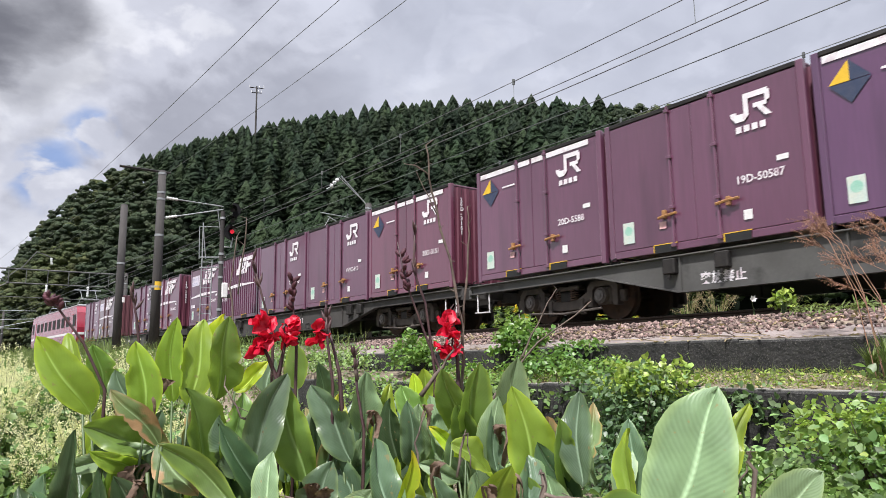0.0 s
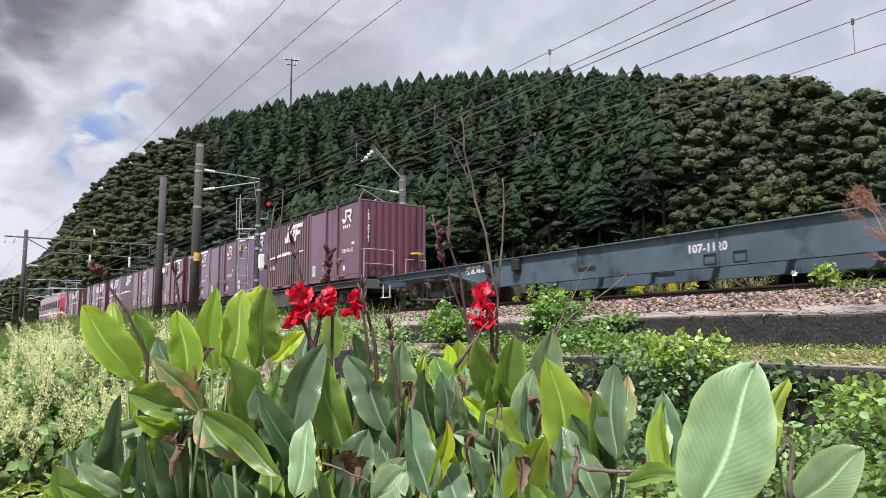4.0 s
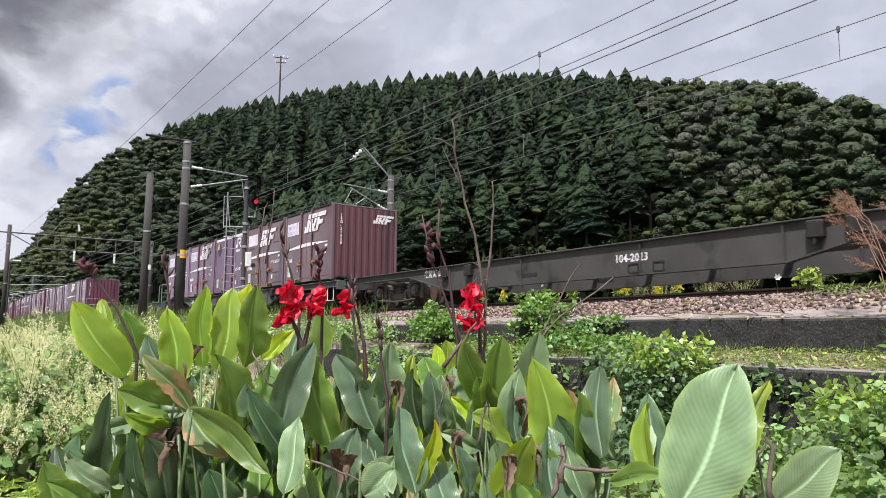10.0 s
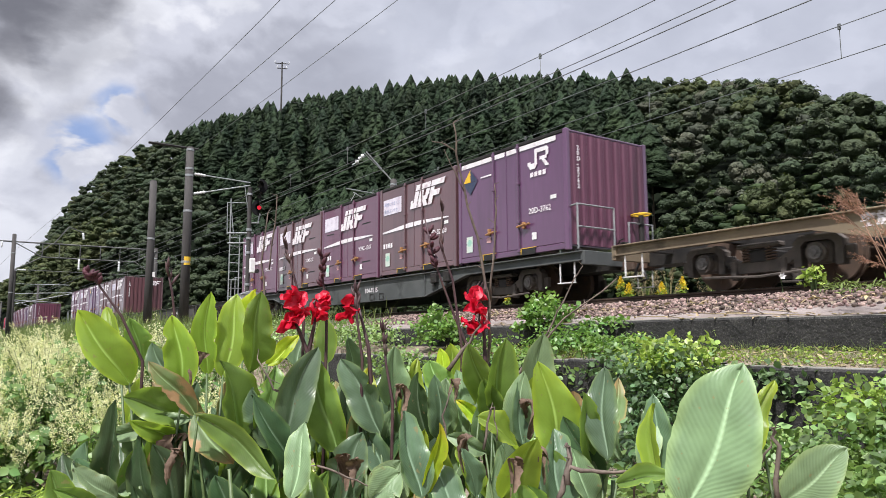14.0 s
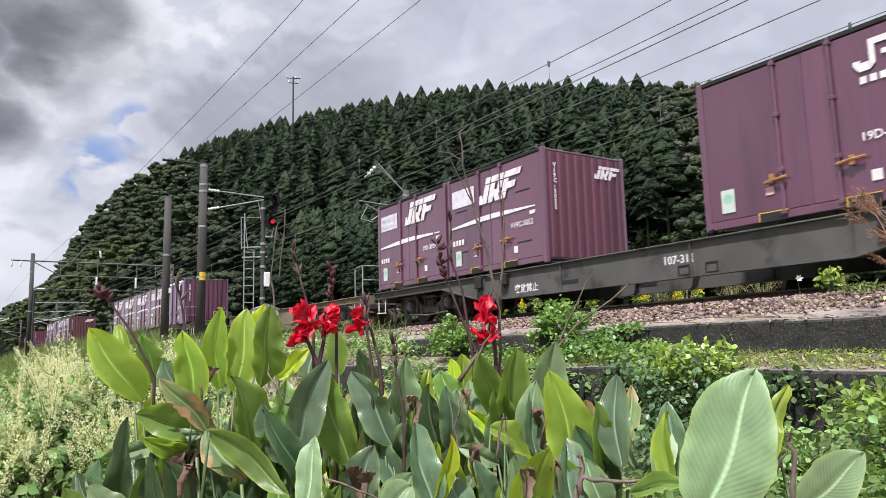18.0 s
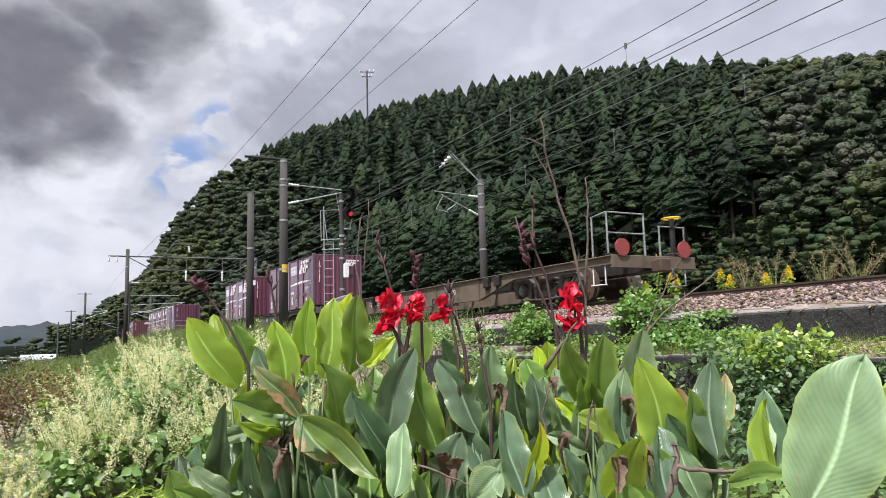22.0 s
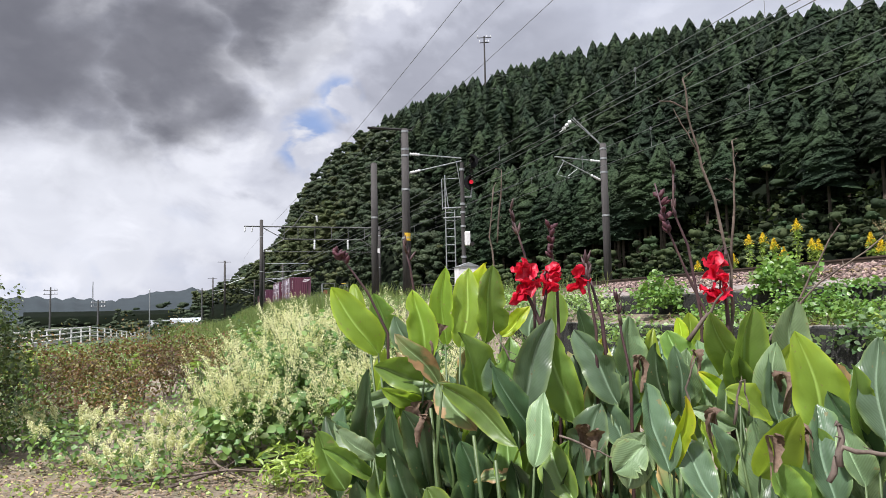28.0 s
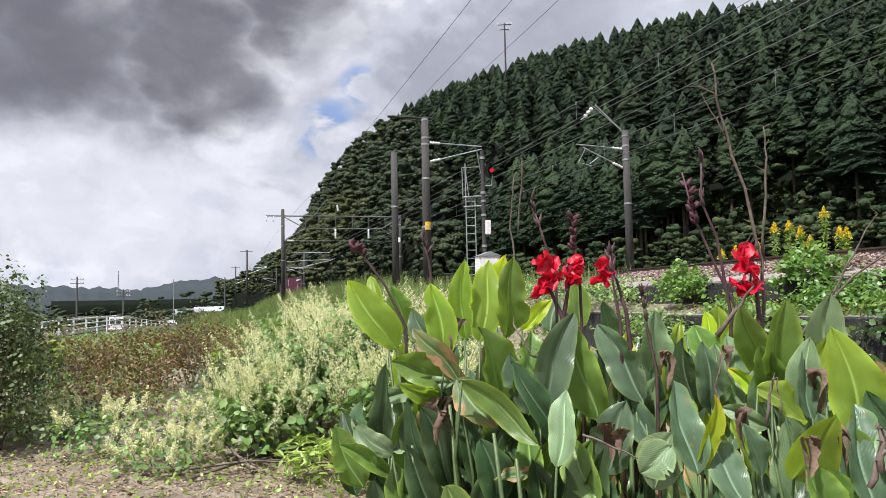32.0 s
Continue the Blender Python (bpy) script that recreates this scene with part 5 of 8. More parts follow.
            for y0, y1, z0, z1 in ((0, 0.24, 0, 0.02), (0, 0.24, 0.16, 0.18), (0, 0.02, 0.02, 0.16), (0.22, 0.24, 0.02, 0.16)):
                g.box(-0.012, 0.0, y0, y1, z0, z1)
            return g.mesh("label_holder", M["dark_steel"])
        for y in (-1.55, -2.1):
            part("label_holder", shared("holder", holder), None, root, "square label holder").location = (-1.164, y, DECK - 0.58)
    if paint == "slate":
        ring = [(-1.21, 0.17 * math.cos(k * math.pi / 10), 0.17 * math.sin(k * math.pi / 10)) for k in range(21)]
        part("brake_handwheel", shared("side_wheel", lambda: Geo().tube(ring, 0.018, 6, False).tube([ring[0], ring[10]], 0.014, 5).tube([ring[5], ring[15]], 0.014, 5).tube([(-1.16, 0, 0), (-1.22, 0, 0)], 0.035, 8).mesh("brake_handwheel", M["yellow"])), None, root, "yellow handwheel on the sill").location = (0, 3.6, DECK - 0.36)
    return root


def locomotive():
    root = thing("electric_locomotive", "wine-red electric locomotive with a white belt stripe", "locomotive")
    L2, red = 8.6, M["loco_red"]
    body = [(-L2, 0.95), (-L2 - 0.05, 2.0), (-L2 + 0.25, 3.05), (-L2 + 0.6, 3.45), (L2 - 0.6, 3.45), (L2 - 0.25, 3.05), (L2 + 0.05, 2.0), (L2, 0.95)]
    shell = part("body", Geo().plate(body, -1.36, 1.36), red, root)
    part("roof", Geo().box(-1.25, 1.25, -L2 + 0.7, L2 - 0.7, 3.44, 3.62, 0.08), M["steel"], root, "grey roof")
    for s in (-1, 1):
        part("belt_stripe", Geo().box(s * 1.365 - 0.004, s * 1.365 + 0.004, -L2, L2, 1.55, 1.70), M["white"], root, "white belt stripe")
        for k in range(8):
            y = -5.6 + k * 1.6
            w = part("side_window", Geo().box(s * 1.365 - 0.012, s * 1.365 + 0.012, y - 0.5, y + 0.5, 2.15, 2.85, 0.01), M["black"], root, "dark window" if k % 2 else "grey louvre")
        for y in (L2 - 0.95, -L2 + 0.95):
            part("cab_window", Geo().box(s * 1.37 - 0.012, s * 1.37 + 0.012, y - 0.4, y + 0.4, 2.1, 2.9, 0.01), M["black"], root, "dark cab window")
            part("door", Geo().box(s * 1.37 - 0.01, s * 1.37 + 0.01, y * 0.91 - 0.3, y * 0.91 + 0.3, 1.1, 2.95, 0.01), red, root)
    for s in (-1, 1):
        for x in (-0.62, 0.62):
            part("windscreen", Geo().box(-0.5, 0.5, -0.02, 0.02, 2.2, 2.9, 0.01), M["black"], root, "dark windscreen").matrix_basis = pose(x, s * (L2 - 0.02), 0, s * 12, 0, 0)
        part("buffer_beam", Geo().box(-1.3, 1.3, -0.1, 0.1, 0.55, 0.98, 0.03), M["dark_steel"], root).location = (0, s * (L2 - 0.05), 0)
        part("front_stripe", Geo().box(-1.3, 1.3, -0.03, 0.03, 1.5, 1.66), M["white"], root, "white stripe").location = (0, s * (L2 + 0.04), 0)
        g = Geo().tube([(-0.7, 0.6, 3.65), (-0.6, -0.3, 4.2), (0.6, -0.3, 4.2), (0.7, 0.6, 3.65)], 0.03, 5).tube([(-0.9, 0.5, 4.9), (0.9, 0.5, 4.9)], 0.04, 5).tube([(-0.5, -0.3, 4.2), (-0.5, 0.5, 4.9)], 0.025, 5).tube([(0.5, -0.3, 4.2), (0.5, 0.5, 4.9)], 0.025, 5)
        part("pantograph", g, M["steel"], root, "raised grey pantograph").location = (0, s * 5.2, 0)
        for by in (5.6, 0.0):
            if s < 0 and by == 0:
                continue
            bg = part("bogie", Geo().box(-1.1, 1.1, -1.5, 1.5, 0.38, 0.72, 0.05), M["dark_steel"], root, "dark bogie")
            bg.location = (0, s * by, 0)
            for y in (1.0, -1.0):
                part("wheelset", Geo().wheel(-0.56, -0.44, y, 0.43, 0.43).wheel(0.44, 0.56, y, 0.43, 0.43).tube([(-0.5, y, 0.43), (0.5, y, 0.43)], 0.08), M["rust"], bg)
    for k in range(6):
        part("roof_insulator", Geo().tube([(0.3 * (-1) ** k, -2.5 + k, 3.6), (0.3 * (-1) ** k, -2.5 + k, 3.95)], [0.09, 0.06]), M["porcelain"], root, "white insulator")
    part("roof_line", Geo().tube([(0.2, -4.5, 3.98), (0.2, 4.5, 3.98)], 0.03, 5), M["steel"], root)
    return root


# far end first: wagon number, paint, lettering, railings, its shift, containers (style, paint, number) slot by slot
TRAIN = [
    (-2, "grey", "104-716", (0, 0), -0.01, [("jr", "plum", "19D-41277"), ("jrf", "brown", "19D-28814"), None, ("jr", "plum", "19D-44106"), ("jrf", "red", "19D-30052")]),
    (-1, "dark", "106-388", (0, 0), -0.21, [("jrf", "plum", "19D-26640"), ("ribbed", "plum", ""), ("jr", "plum", "19D-47250"), ("vent_jr", "plum", "V19C-913"), ("band", "red", "20D-3151")]),
    (0, "grey", "106-200", (0, 1), 0.17, [("band", "plum", "20D-5588"), ("jr", "plum", "19D-50587"), ("band", "purple", "20D-3207"), ("ribbed", "brown", ""), ("jr", "plum", "19D-48161")]),
    (1, "blue", "107-1120", (0, 1), 0.0, [None] * 5),
    (2, "slate", "104-1870", (0, 0), -0.10, [("jrf", "plum", "19G-18010"), ("jrf", "plum", "19G-17010"), ("band", "purple", "20D-3487"), ("vent", "brown", "V19C-80003"), ("jrf", "brown", "19D-21438")]),
    (3, "dark", "104-2023", (0, 1), 0.0, [None] * 5),
    (4, "slate", "104-1985", (0, 1), 0.13, [("jrf", "plum", "19G-18142"), ("vent", "brown", "V19C-23"), ("vent", "plum", "V19C-1367"), ("jrf", "brown", "19D-32208"), ("band", "purple", "20D-3762")]),
    (5, "tan", "107-640", (0, 1), 0.0, [None] * 5),
    (6, "grey", "107-311", (0, 0), 0.0, [("jrf", "plum", "19D-39092"), ("vent", "plum", "V19C-5052"), None, ("jr", "plum", "19D-50401"), ("jrf", "plum", "19D-31890")]),
    (7, "earth", "107-513", (0, 1), 0.0, [None] * 5),
]
RIDES = []            # thing, metres behind the train's mark, pose on its wagon
for k, paint, number, rails, off, load in TRAIN:
    place = -WAGON * k - 9.5 + off
    RIDES.append((wagon(paint, number, bool(rails[1]), bool(rails[0]), k == 7), place, Matrix()))
    for i, c in enumerate(load):
        if c:
            style, cp, cn = c
            if style == "vent_jr":
                style = "jr"
            RIDES.append((container(style, cp, cn), place, Matrix.Translation((0, 9.5 - i * PITCH - LONG / 2, DECK + 0.045))))
RIDES.append((locomotive(), WAGON * 2 + 1.6 + 8.6, Matrix()))
for ob, place, local in RIDES:
    ob.matrix_basis = on_track(12.317 + place) @ local

# ---- overhead line, signal ----
def pole_thing(x, y, z0, z1, r0, r1, label, bands=()):
    root = thing("catenary_pole", label, "pole", "overhead line poles", pose(x, y, z0))
    h = z1 - z0
    part("shaft", Geo().tube([(0, 0, -0.3), (0, 0, h * 0.5), (0, 0, h)], [r0, (r0 + r1) / 2, r1], 20), M["pole"], root, "round grey-brown concrete shaft", True)
    part("cap", Geo().tube([(0, 0, h), (0, 0, h + 0.05)], [r1 * 0.96, r1 * 0.7], 16), M["dark_steel"], root, "dark cap")
    for z in bands:
        r = r0 + (r1 - r0) * (z / h) + 0.012
        part("band", Geo().tube([(0, 0, z - 0.045), (0, 0, z + 0.045)], r, 18), M["steel"], root, "steel band")
    return root


def insulator(root, a, b, n=3, r=0.075):
    """A rod insulator with sheds between two places."""
    a, b = Vector(a), Vector(b)
    pts, rad = [], []
    for k in range(n * 2 + 1):
        pts.append(a.lerp(b, k / (2 * n)))
        rad.append(r if k % 2 else r * 0.5)
    return part("insulator", Geo().tube(pts, rad, 12), M["porcelain"], root, "white porcelain insulator", True)


def strut(root, name, pts, r, label="", material="steel", n=8):
    return part(name, Geo().tube(pts, r, n), M[material], root, label)


# pole by the signal, with a feeder arm on its top and a cantilever over the track
A_X, A_Y, A_Z, A_T = 7.62, 32.1, 1.9, 10.0
pa = pole_thing(A_X, A_Y, A_Z, A_T, 0.21, 0.165, "tall round concrete overhead line pole with a yellow tag", (3.0, 5.25, 6.85, 7.15, 8.0 - 0.0))
h = A_T - A_Z
strut(pa, "feeder_arm", [(-1.75, 0, h + 0.0), (0.35, 0, h - 0.02)], 0.055, "dark steel cross arm", "dark_steel", 6)
strut(pa, "arm_brace", [(-0.25, -0.05, h - 0.02), (-0.2, -0.05, h - 0.85)], 0.012, "thin drop wire", "dark_steel", 5)
part("tag", Geo().add([(0.19 * math.cos(a) , 0.19 * math.sin(a), z) for a in (-2.2, -1.8, -1.4, -1.0, -0.6) for z in (2.86, 3.22)], [(0, 2, 3, 1), (2, 4, 5, 3), (4, 6, 7, 5), (6, 8, 9, 7)]), M["yellow"], pa, "yellow tag").scale = (1.08, 1.08, 1)
for z0, z1, name in ((6.95, 6.85, "top_tube"), (6.05, 6.72, "stay_tube")):
    insulator(pa, (0.2, 0, z0), (0.72, 0, z0 + (z1 - z0) * 0.2), 4)
    strut(pa, name, [(0.7, 0, z0 + (z1 - z0) * 0.19), (2.75, 0, z1)], 0.03, "galvanised tube")
strut(pa, "registration_arm", [(2.5, 0, 6.65), (2.7, 0.1, 5.6), (3.3, 0.1, 5.4)], 0.02)

pb = pole_thing(7.12, 37.2, 1.9, 9.4, 0.2, 0.165, "plain round concrete pole beside the track", (4.6,))
part("number_board", Geo().box(0.1, 0.22, -0.22, -0.2, 2.7, 2.95), M["white"], pb, "small white board")

# far-side pole with cantilever and bent wire bracket
C_X, C_Y = 17.9, 32.0
pc = pole_thing(C_X, C_Y, 1.9, 9.75, 0.2, 0.165, "round concrete overhead line pole beyond the tracks", (4.2, 6.4, 7.1, 7.6))
for z0, z1, x1, name in ((6.95, 7.1, -2.7, "top_tube"), (6.0, 6.95, -2.3, "stay_tube")):
    insulator(pc, (-0.2, 0, z0), (-0.75, 0, z0 + (z1 - z0) * 0.25), 4)
    strut(pc, name, [(-0.72, 0, z0 + (z1 - z0) * 0.25), (x1, 0, z1)], 0.03, "galvanised tube")
strut(pc, "steady_arm", [(-2.2, 0, 6.9), (-2.6, 0, 6.2), (-1.9, 0, 6.05)], 0.02)
strut(pc, "registration_arm", [(-2.0, 0, 6.15), (-1.5, 0, 6.5)], 0.02)
strut(pc, "wire_bracket", [(-0.05, 0, 7.75), (-1.50, 0.2, 9.2)], 0.035, "straight galvanised bracket")
strut(pc, "bracket_stay", [(-0.42, 0.05, 8.1), (-1.62, 0.2, 9.12)], 0.02, "thin stay")
for k in range(3):
    insulator(pc, (-1.62 - 0.16 * k, 0.25, 9.02 - 0.17 * k), (-1.74 - 0.16 * k, 0.25, 8.90 - 0.17 * k), 1, 0.12)
strut(pc, "wire_clamp", [(-2.05, 0.25, 8.55), (-2.25, 0.3, 8.42)], 0.03)

# portal over both tracks further on
D, E_ = Vector((2.7, 75.5, 1.6)), Vector((15.0, 75.7, 1.8))
pole_thing(D.x, D.y, D.z, 11.2, 0.2, 0.17, "concrete pole that carries a lattice beam over the tracks", (4.3, 7.9))
pole_thing(E_.x, E_.y, E_.z, 10.7, 0.2, 0.17, "far concrete pole of the beam over the tracks", (4.5, 7.9))
beam = thing("catenary_portal_beam", "grey steel beam with knee braces between two concrete poles", "beam", "", pose(D.x, D.y, 10.55))
w = E_.x - D.x
strut(beam, "top_chord", [(-1.7, 0, 0), (w, 0.2, 0)], 0.07, "", "dull_steel", 6)
strut(beam, "bottom_chord", [(2.3, 0, -1.3), (w - 2.0, 0.2, -1.3)], 0.06, "", "dull_steel", 6)
for x0, z0, x1, z1 in ((0.1, -2.6, 2.3, -1.3), (w - 0.1, -2.6, w - 2.0, -1.3), (0.1, -0.1, 2.3, -1.3), (w, -0.1, w - 2.0, -1.3), (2.3, -0.1, 2.3, -1.3), (3.0, -0.05, 2.1, -0.9)):
    strut(beam, "brace", [(x0, 0, z0), (x1, 0, z1)], 0.045, "", "dull_steel", 6)
for k in range(5):
    x = 3.7 + k * 1.75
    strut(beam, "hanger", [(x, 0, 0), (x, 0, -1.3)], 0.04, "", "dull_steel", 6)
for x in (5.4, 8.9):
    insulator(beam, (x, 0, -1.35), (x, 0, -2.35), 4, 0.13)
strut(beam, "lower_wire_bar", [(0.1, 0, -2.55), (w - 0.2, 0, -2.65)], 0.03, "", "dull_steel", 6)
insulator(beam, (0.4, 0, -2.55), (1.1, 0, -2.57), 4, 0.09)
strut(beam, "raised_bracket", [(3.2, 0, 0), (4.4, 0, 1.7), (5.6, 0, 1.25)], 0.05, "", "dull_steel", 6)
insulator(beam, (5.6, 0, 1.2), (5.7, 0, 0.55), 4, 0.13)
for x in (-1.6, -0.9):
    insulator(beam, (x, 0, 0), (x - 0.05, 0, -0.6), 2, 0.08)

# more masts along the line in the distance
for k, (x, y, ht) in enumerate(((-1.5, 132, 9.5), (8.6, 134, 9.0), (-5.0, 190, 9.5), (5.2, 192, 9.0))):
    q = pole_thing(x, y, 1.6, 1.6 + ht, 0.19, 0.16, "distant concrete overhead line pole", (5.5,))
    s = 1 if k % 2 == 0 else -1
    for z0 in (5.2, 6.2):
        strut(q, "cantilever", [(0, 0, z0), (s * 3.4, 0, z0 + 0.9 * (6.6 - z0))], 0.05, "galvanised tube")
    strut(q, "cross_arm", [(-1.2, 0, ht - 0.2), (1.0, 0, ht - 0.2)], 0.05, "", "dark_steel")
lat = thing("catenary_cantilevers", "pale steel cantilever tubes over the tracks in the distance", "overhead line", "", pose(3.6, 93, 6.2))
strut(lat, "mast", [(0, 0, -4.5), (0, 0, 3.2)], 0.15, "grey mast", "pole", 10)
for z0, z1, x1 in ((0.6, 0.9, 6.3), (-0.6, 0.8, 6.0), (1.7, 1.75, 5.6), (-0.1, -0.3, 4.5)):
    strut(lat, "tube", [(0, 0, z0), (x1, 0, z1)], 0.035)

# block signal with ladder and relay box
sg = thing("railway_signal", "black signal showing red, on a grey post with a ladder", "railway signal", "", pose(7.82, 24.2, 1.8))
strut(sg, "post", [(0, 0, -0.2), (0, 0, 5.0)], 0.075, "grey post", "pole", 14)
def backboard():
    g, n = Geo(), 10
    o = [(0.27 * math.sin(math.pi * k / n), 0.38 + 0.27 * math.cos(math.pi * k / n)) for k in range(n + 1)] + [(-0.27 * math.sin(math.pi * k / n), -0.38 - 0.27 * math.cos(math.pi * k / n)) for k in range(n + 1)]
    v = [(x, y, z) for y in (-0.05, 0.10) for x, z in o]
    m = len(o)
    return g.add(v, [tuple(range(m)), tuple(range(m, 2 * m))[::-1]] + [(k, (k + 1) % m, m + (k + 1) % m, m + k) for k in range(m)])
head = part("backboard", backboard(), M["lamp_black"], sg, "black oval backboard")
head.matrix_basis = pose(0.30, -0.12, 4.66, 0, 0, -16)
glow = bpy.data.materials.new("red_lamp")
glow.use_nodes = True
glow.node_tree.nodes["Principled BSDF"].inputs["Base Color"].default_value = (0.5, 0.01, 0.02, 1)
glow.node_tree.nodes["Principled BSDF"].inputs["Emission Color"].default_value = (1, 0.02, 0.06, 1)
glow.node_tree.nodes["Principled BSDF"].inputs["Emission Strength"].default_value = 0.55
for k, z in enumerate((0.38, 0.0, -0.38)):
    ring = [(0.075 * math.cos(a * 0.5236), -0.062, z + 0.075 * math.sin(a * 0.5236)) for a in range(12)]
    part("lamp", Geo().add(ring, [tuple(range(12))]), glow if k == 2 else M["dark_steel"], head, "glowing red lamp" if k == 2 else "dark lamp lens")
    hood = [(0.14 * math.cos(a * math.pi / 8), y, z + 0.14 * math.sin(a * math.pi / 8)) for a in range(9) for y in (-0.28, -0.05)]
    part("hood", Geo().add(hood, [(2 * i, 2 * i + 2, 2 * i + 3, 2 * i + 1) for i in range(8)]), M["lamp_black"], head, "black hood")
strut(sg, "head_bracket", [(0, 0, 3.75), (0.3, -0.05, 3.75), (0.34, -0.05, 4.1)], 0.03)
for z in (1.6, 2.7, 3.2, 3.5, 4.75):
    strut(sg, "clamp", [(0, 0, z - 0.04), (0, 0, z + 0.04)], 0.095, "steel clamp", "steel", 14)
for x in (-0.62, -0.28):
    strut(sg, "ladder_rail", [(x, 0.1, 0), (x, 0.1, 4.55 if x < -0.5 else 3.3)], 0.022)
for k in range(11):
    strut(sg, "rung", [(-0.62, 0.1, 0.3 + 0.29 * k), (-0.28, 0.1, 0.3 + 0.29 * k)], 0.014, "", "steel", 6)
for z in (3.0, 3.35):
    strut(sg, "platform_bar", [(-0.7, 0.1, z), (0.15, 0, z + 0.05)], 0.025)
strut(sg, "cage_rail", [(-0.72, 0.1, 3.3), (-0.74, 0.1, 4.4), (-0.1, 0.1, 4.45)], 0.016, "", "steel", 6)
strut(sg, "cage_rail", [(-0.5, 0.1, 3.3), (-0.62, 0.1, 4.4)], 0.016, "", "steel", 6)
part("junction_box", Geo().box(0.02, 0.20, -0.2, -0.05, 2.0, 2.5, 0.02), M["white"], sg, "small white junction box")
part("telephone", Geo().tube([(0.24, -0.15, 2.05), (0.24, -0.3, 2.05)], 0.07, 12), M["dark_steel"], sg)
bx = thing("relay_cabinet", "white painted metal relay cabinet on the embankment", "cabinet", "", pose(7.72, 23.6, 1.75))
part("body", Geo().box(-0.38, 0.38, -0.25, 0.25, 0, 1.25, 0.015), M["white"], bx)
part("lid", Geo().add([(-0.42, -0.3, 1.25), (0.42, -0.3, 1.25), (0.42, 0.3, 1.25), (-0.42, 0.3, 1.25), (0, -0.3, 1.40), (0, 0.3, 1.40)], [(0, 1, 4), (2, 3, 5), (0, 4, 5, 3), (1, 2, 5, 4), (0, 3, 2, 1)]), M["steel"], bx, "pale sloping lid")
part("door", Geo().box(-0.32, 0.32, -0.265, -0.25, 0.08, 1.18, 0.006), M["white"], bx)
part("door_handle", Geo().box(0.2, 0.24, -0.29, -0.26, 0.6, 0.75), M["dark_steel"], bx)
# low steel stand by the pole
st = thing("steel_stand", "low dark steel stand with upright bars beside the track", "railing", "", pose(6.5, 24.8, 1.6))
for k in range(6):
    strut(st, "bar", [(k * 0.17, 0, -0.3), (k * 0.17, 0, 0.85)], 0.025, "", "dark_steel", 6)
for z in (0.15, 0.85):
    strut(st, "rail", [(-0.1, 0, z), (1.0, 0, z)], 0.03, "", "dark_steel", 6)

# pole with crossarm on the ridge
d = 196.0
px, py = d * math.sin(radians(20.1)), d * math.cos(radians(20.1))
top = 1.5 + d * math.tan(radians(21.35))
tw = thing("power_pole", "tall grey utility pole with cross arms on the wooded ridge", "pole", "", pose(px, py, top - 24, 0, 0, -20))
strut(tw, "shaft", [(0, 0, 0), (0, 0, 24)], [0.30, 0.2], "", "pole", 10)
for z, l in ((23.6, 1.9), (22.2, 1.3)):
    strut(tw, "cross_arm", [(-l, 0, z), (l, 0, z)], 0.12, "", "dark_steel", 6)
    for x in (-l, 0.4 * l, l):
        insulator(tw, (x, 0, z), (x, 0, z + 0.7), 2, 0.16)


def wire(name, pts, r, label, sag=0.0, spans=10):
    line = []
    for (a, b) in zip(pts, pts[1:]):
        a, b = Vector(a), Vector(b)
        line += [a.lerp(b, k / spans) - Vector((0, 0, sag * 4 * (k / spans) * (1 - k / spans))) for k in range(spans + (b == Vector(pts[-1])))]
    g = Geo().tube(line, r, 5)
    return tagged(new(name, g.mesh(name, M["wire"])), label, "cable", "overhead wires")


def follow(u, z, y0, y1, step=12.0):
    n = max(1, round((y1 - y0) / step))
    return [(u + shift(y0 + (y1 - y0) * k / n), y0 + (y1 - y0) * k / n, z) for k in range(n + 1)]


# feeders on the near side
for u, z, end in ((6.3, 10.15, 130), (7.65, 10.35, 76), (8.95, 10.3, 60)):
    wire("feeder_wire", follow(u, z, -30, end, 16), 0.009, "thin dark feeder wire above the near side of the track", 0.03, 3)
# messenger and contact wires of both tracks, with droppers
for u, zc, zm, y0, y1, name in ((11.05, 7.62, 8.18, -25, 34, "near"), (14.85, 7.25, 7.95, -25, 75, "far")):
    wire("contact_wire", follow(u, zc, y0, y1), 0.010, "thin contact wire over the track", 0, 3)
    wire("messenger_wire", follow(u, zm, y0, y1), 0.010, "thin messenger wire with droppers", 0, 3)
    drops = thing("droppers", "thin vertical dropper wires of the overhead line", "cable", "overhead wires")
    for k in range(int((y1 - y0) / 5)):
        y = y0 + 2.4 + 5 * k
        part("dropper", Geo().tube([(u + shift(y), y, zc), (u + shift(y), y, zm)], 0.008, 4, False).tube([(u + shift(y), y, zm - 0.06), (u + shift(y), y, zm + 0.06)], 0.035, 6), M["wire"], drops)
wire("messenger_wire", follow(11.6, 7.75, -25, 34), 0.012, "thin second wire over the near track", 0, 3)
wire("feeder_wire", follow(14.85, 8.75, -25, 75), 0.014, "thin feeder wire over the far track", 0, 3)
for u, z in ((8.6 + 2.6, 7.4), (11.05, 7.6), (11.05, 8.1), (14.85, 8.0)):
    wire("contact_wire", follow(u, z, 34, 200, 20), 0.013, "thin contact wire over the track", 0.02, 2)
# power line from the ridge pole and lower lines across the hillside
tip = Vector((px, py, top - 0.2))
for off in (0, 3.5):
    wire("power_cable", [(px - 6, py - 20, top - 18 - off), (190, 60, 34 - off)], 0.04, "thin power cable across the wooded hillside", 3, 8)

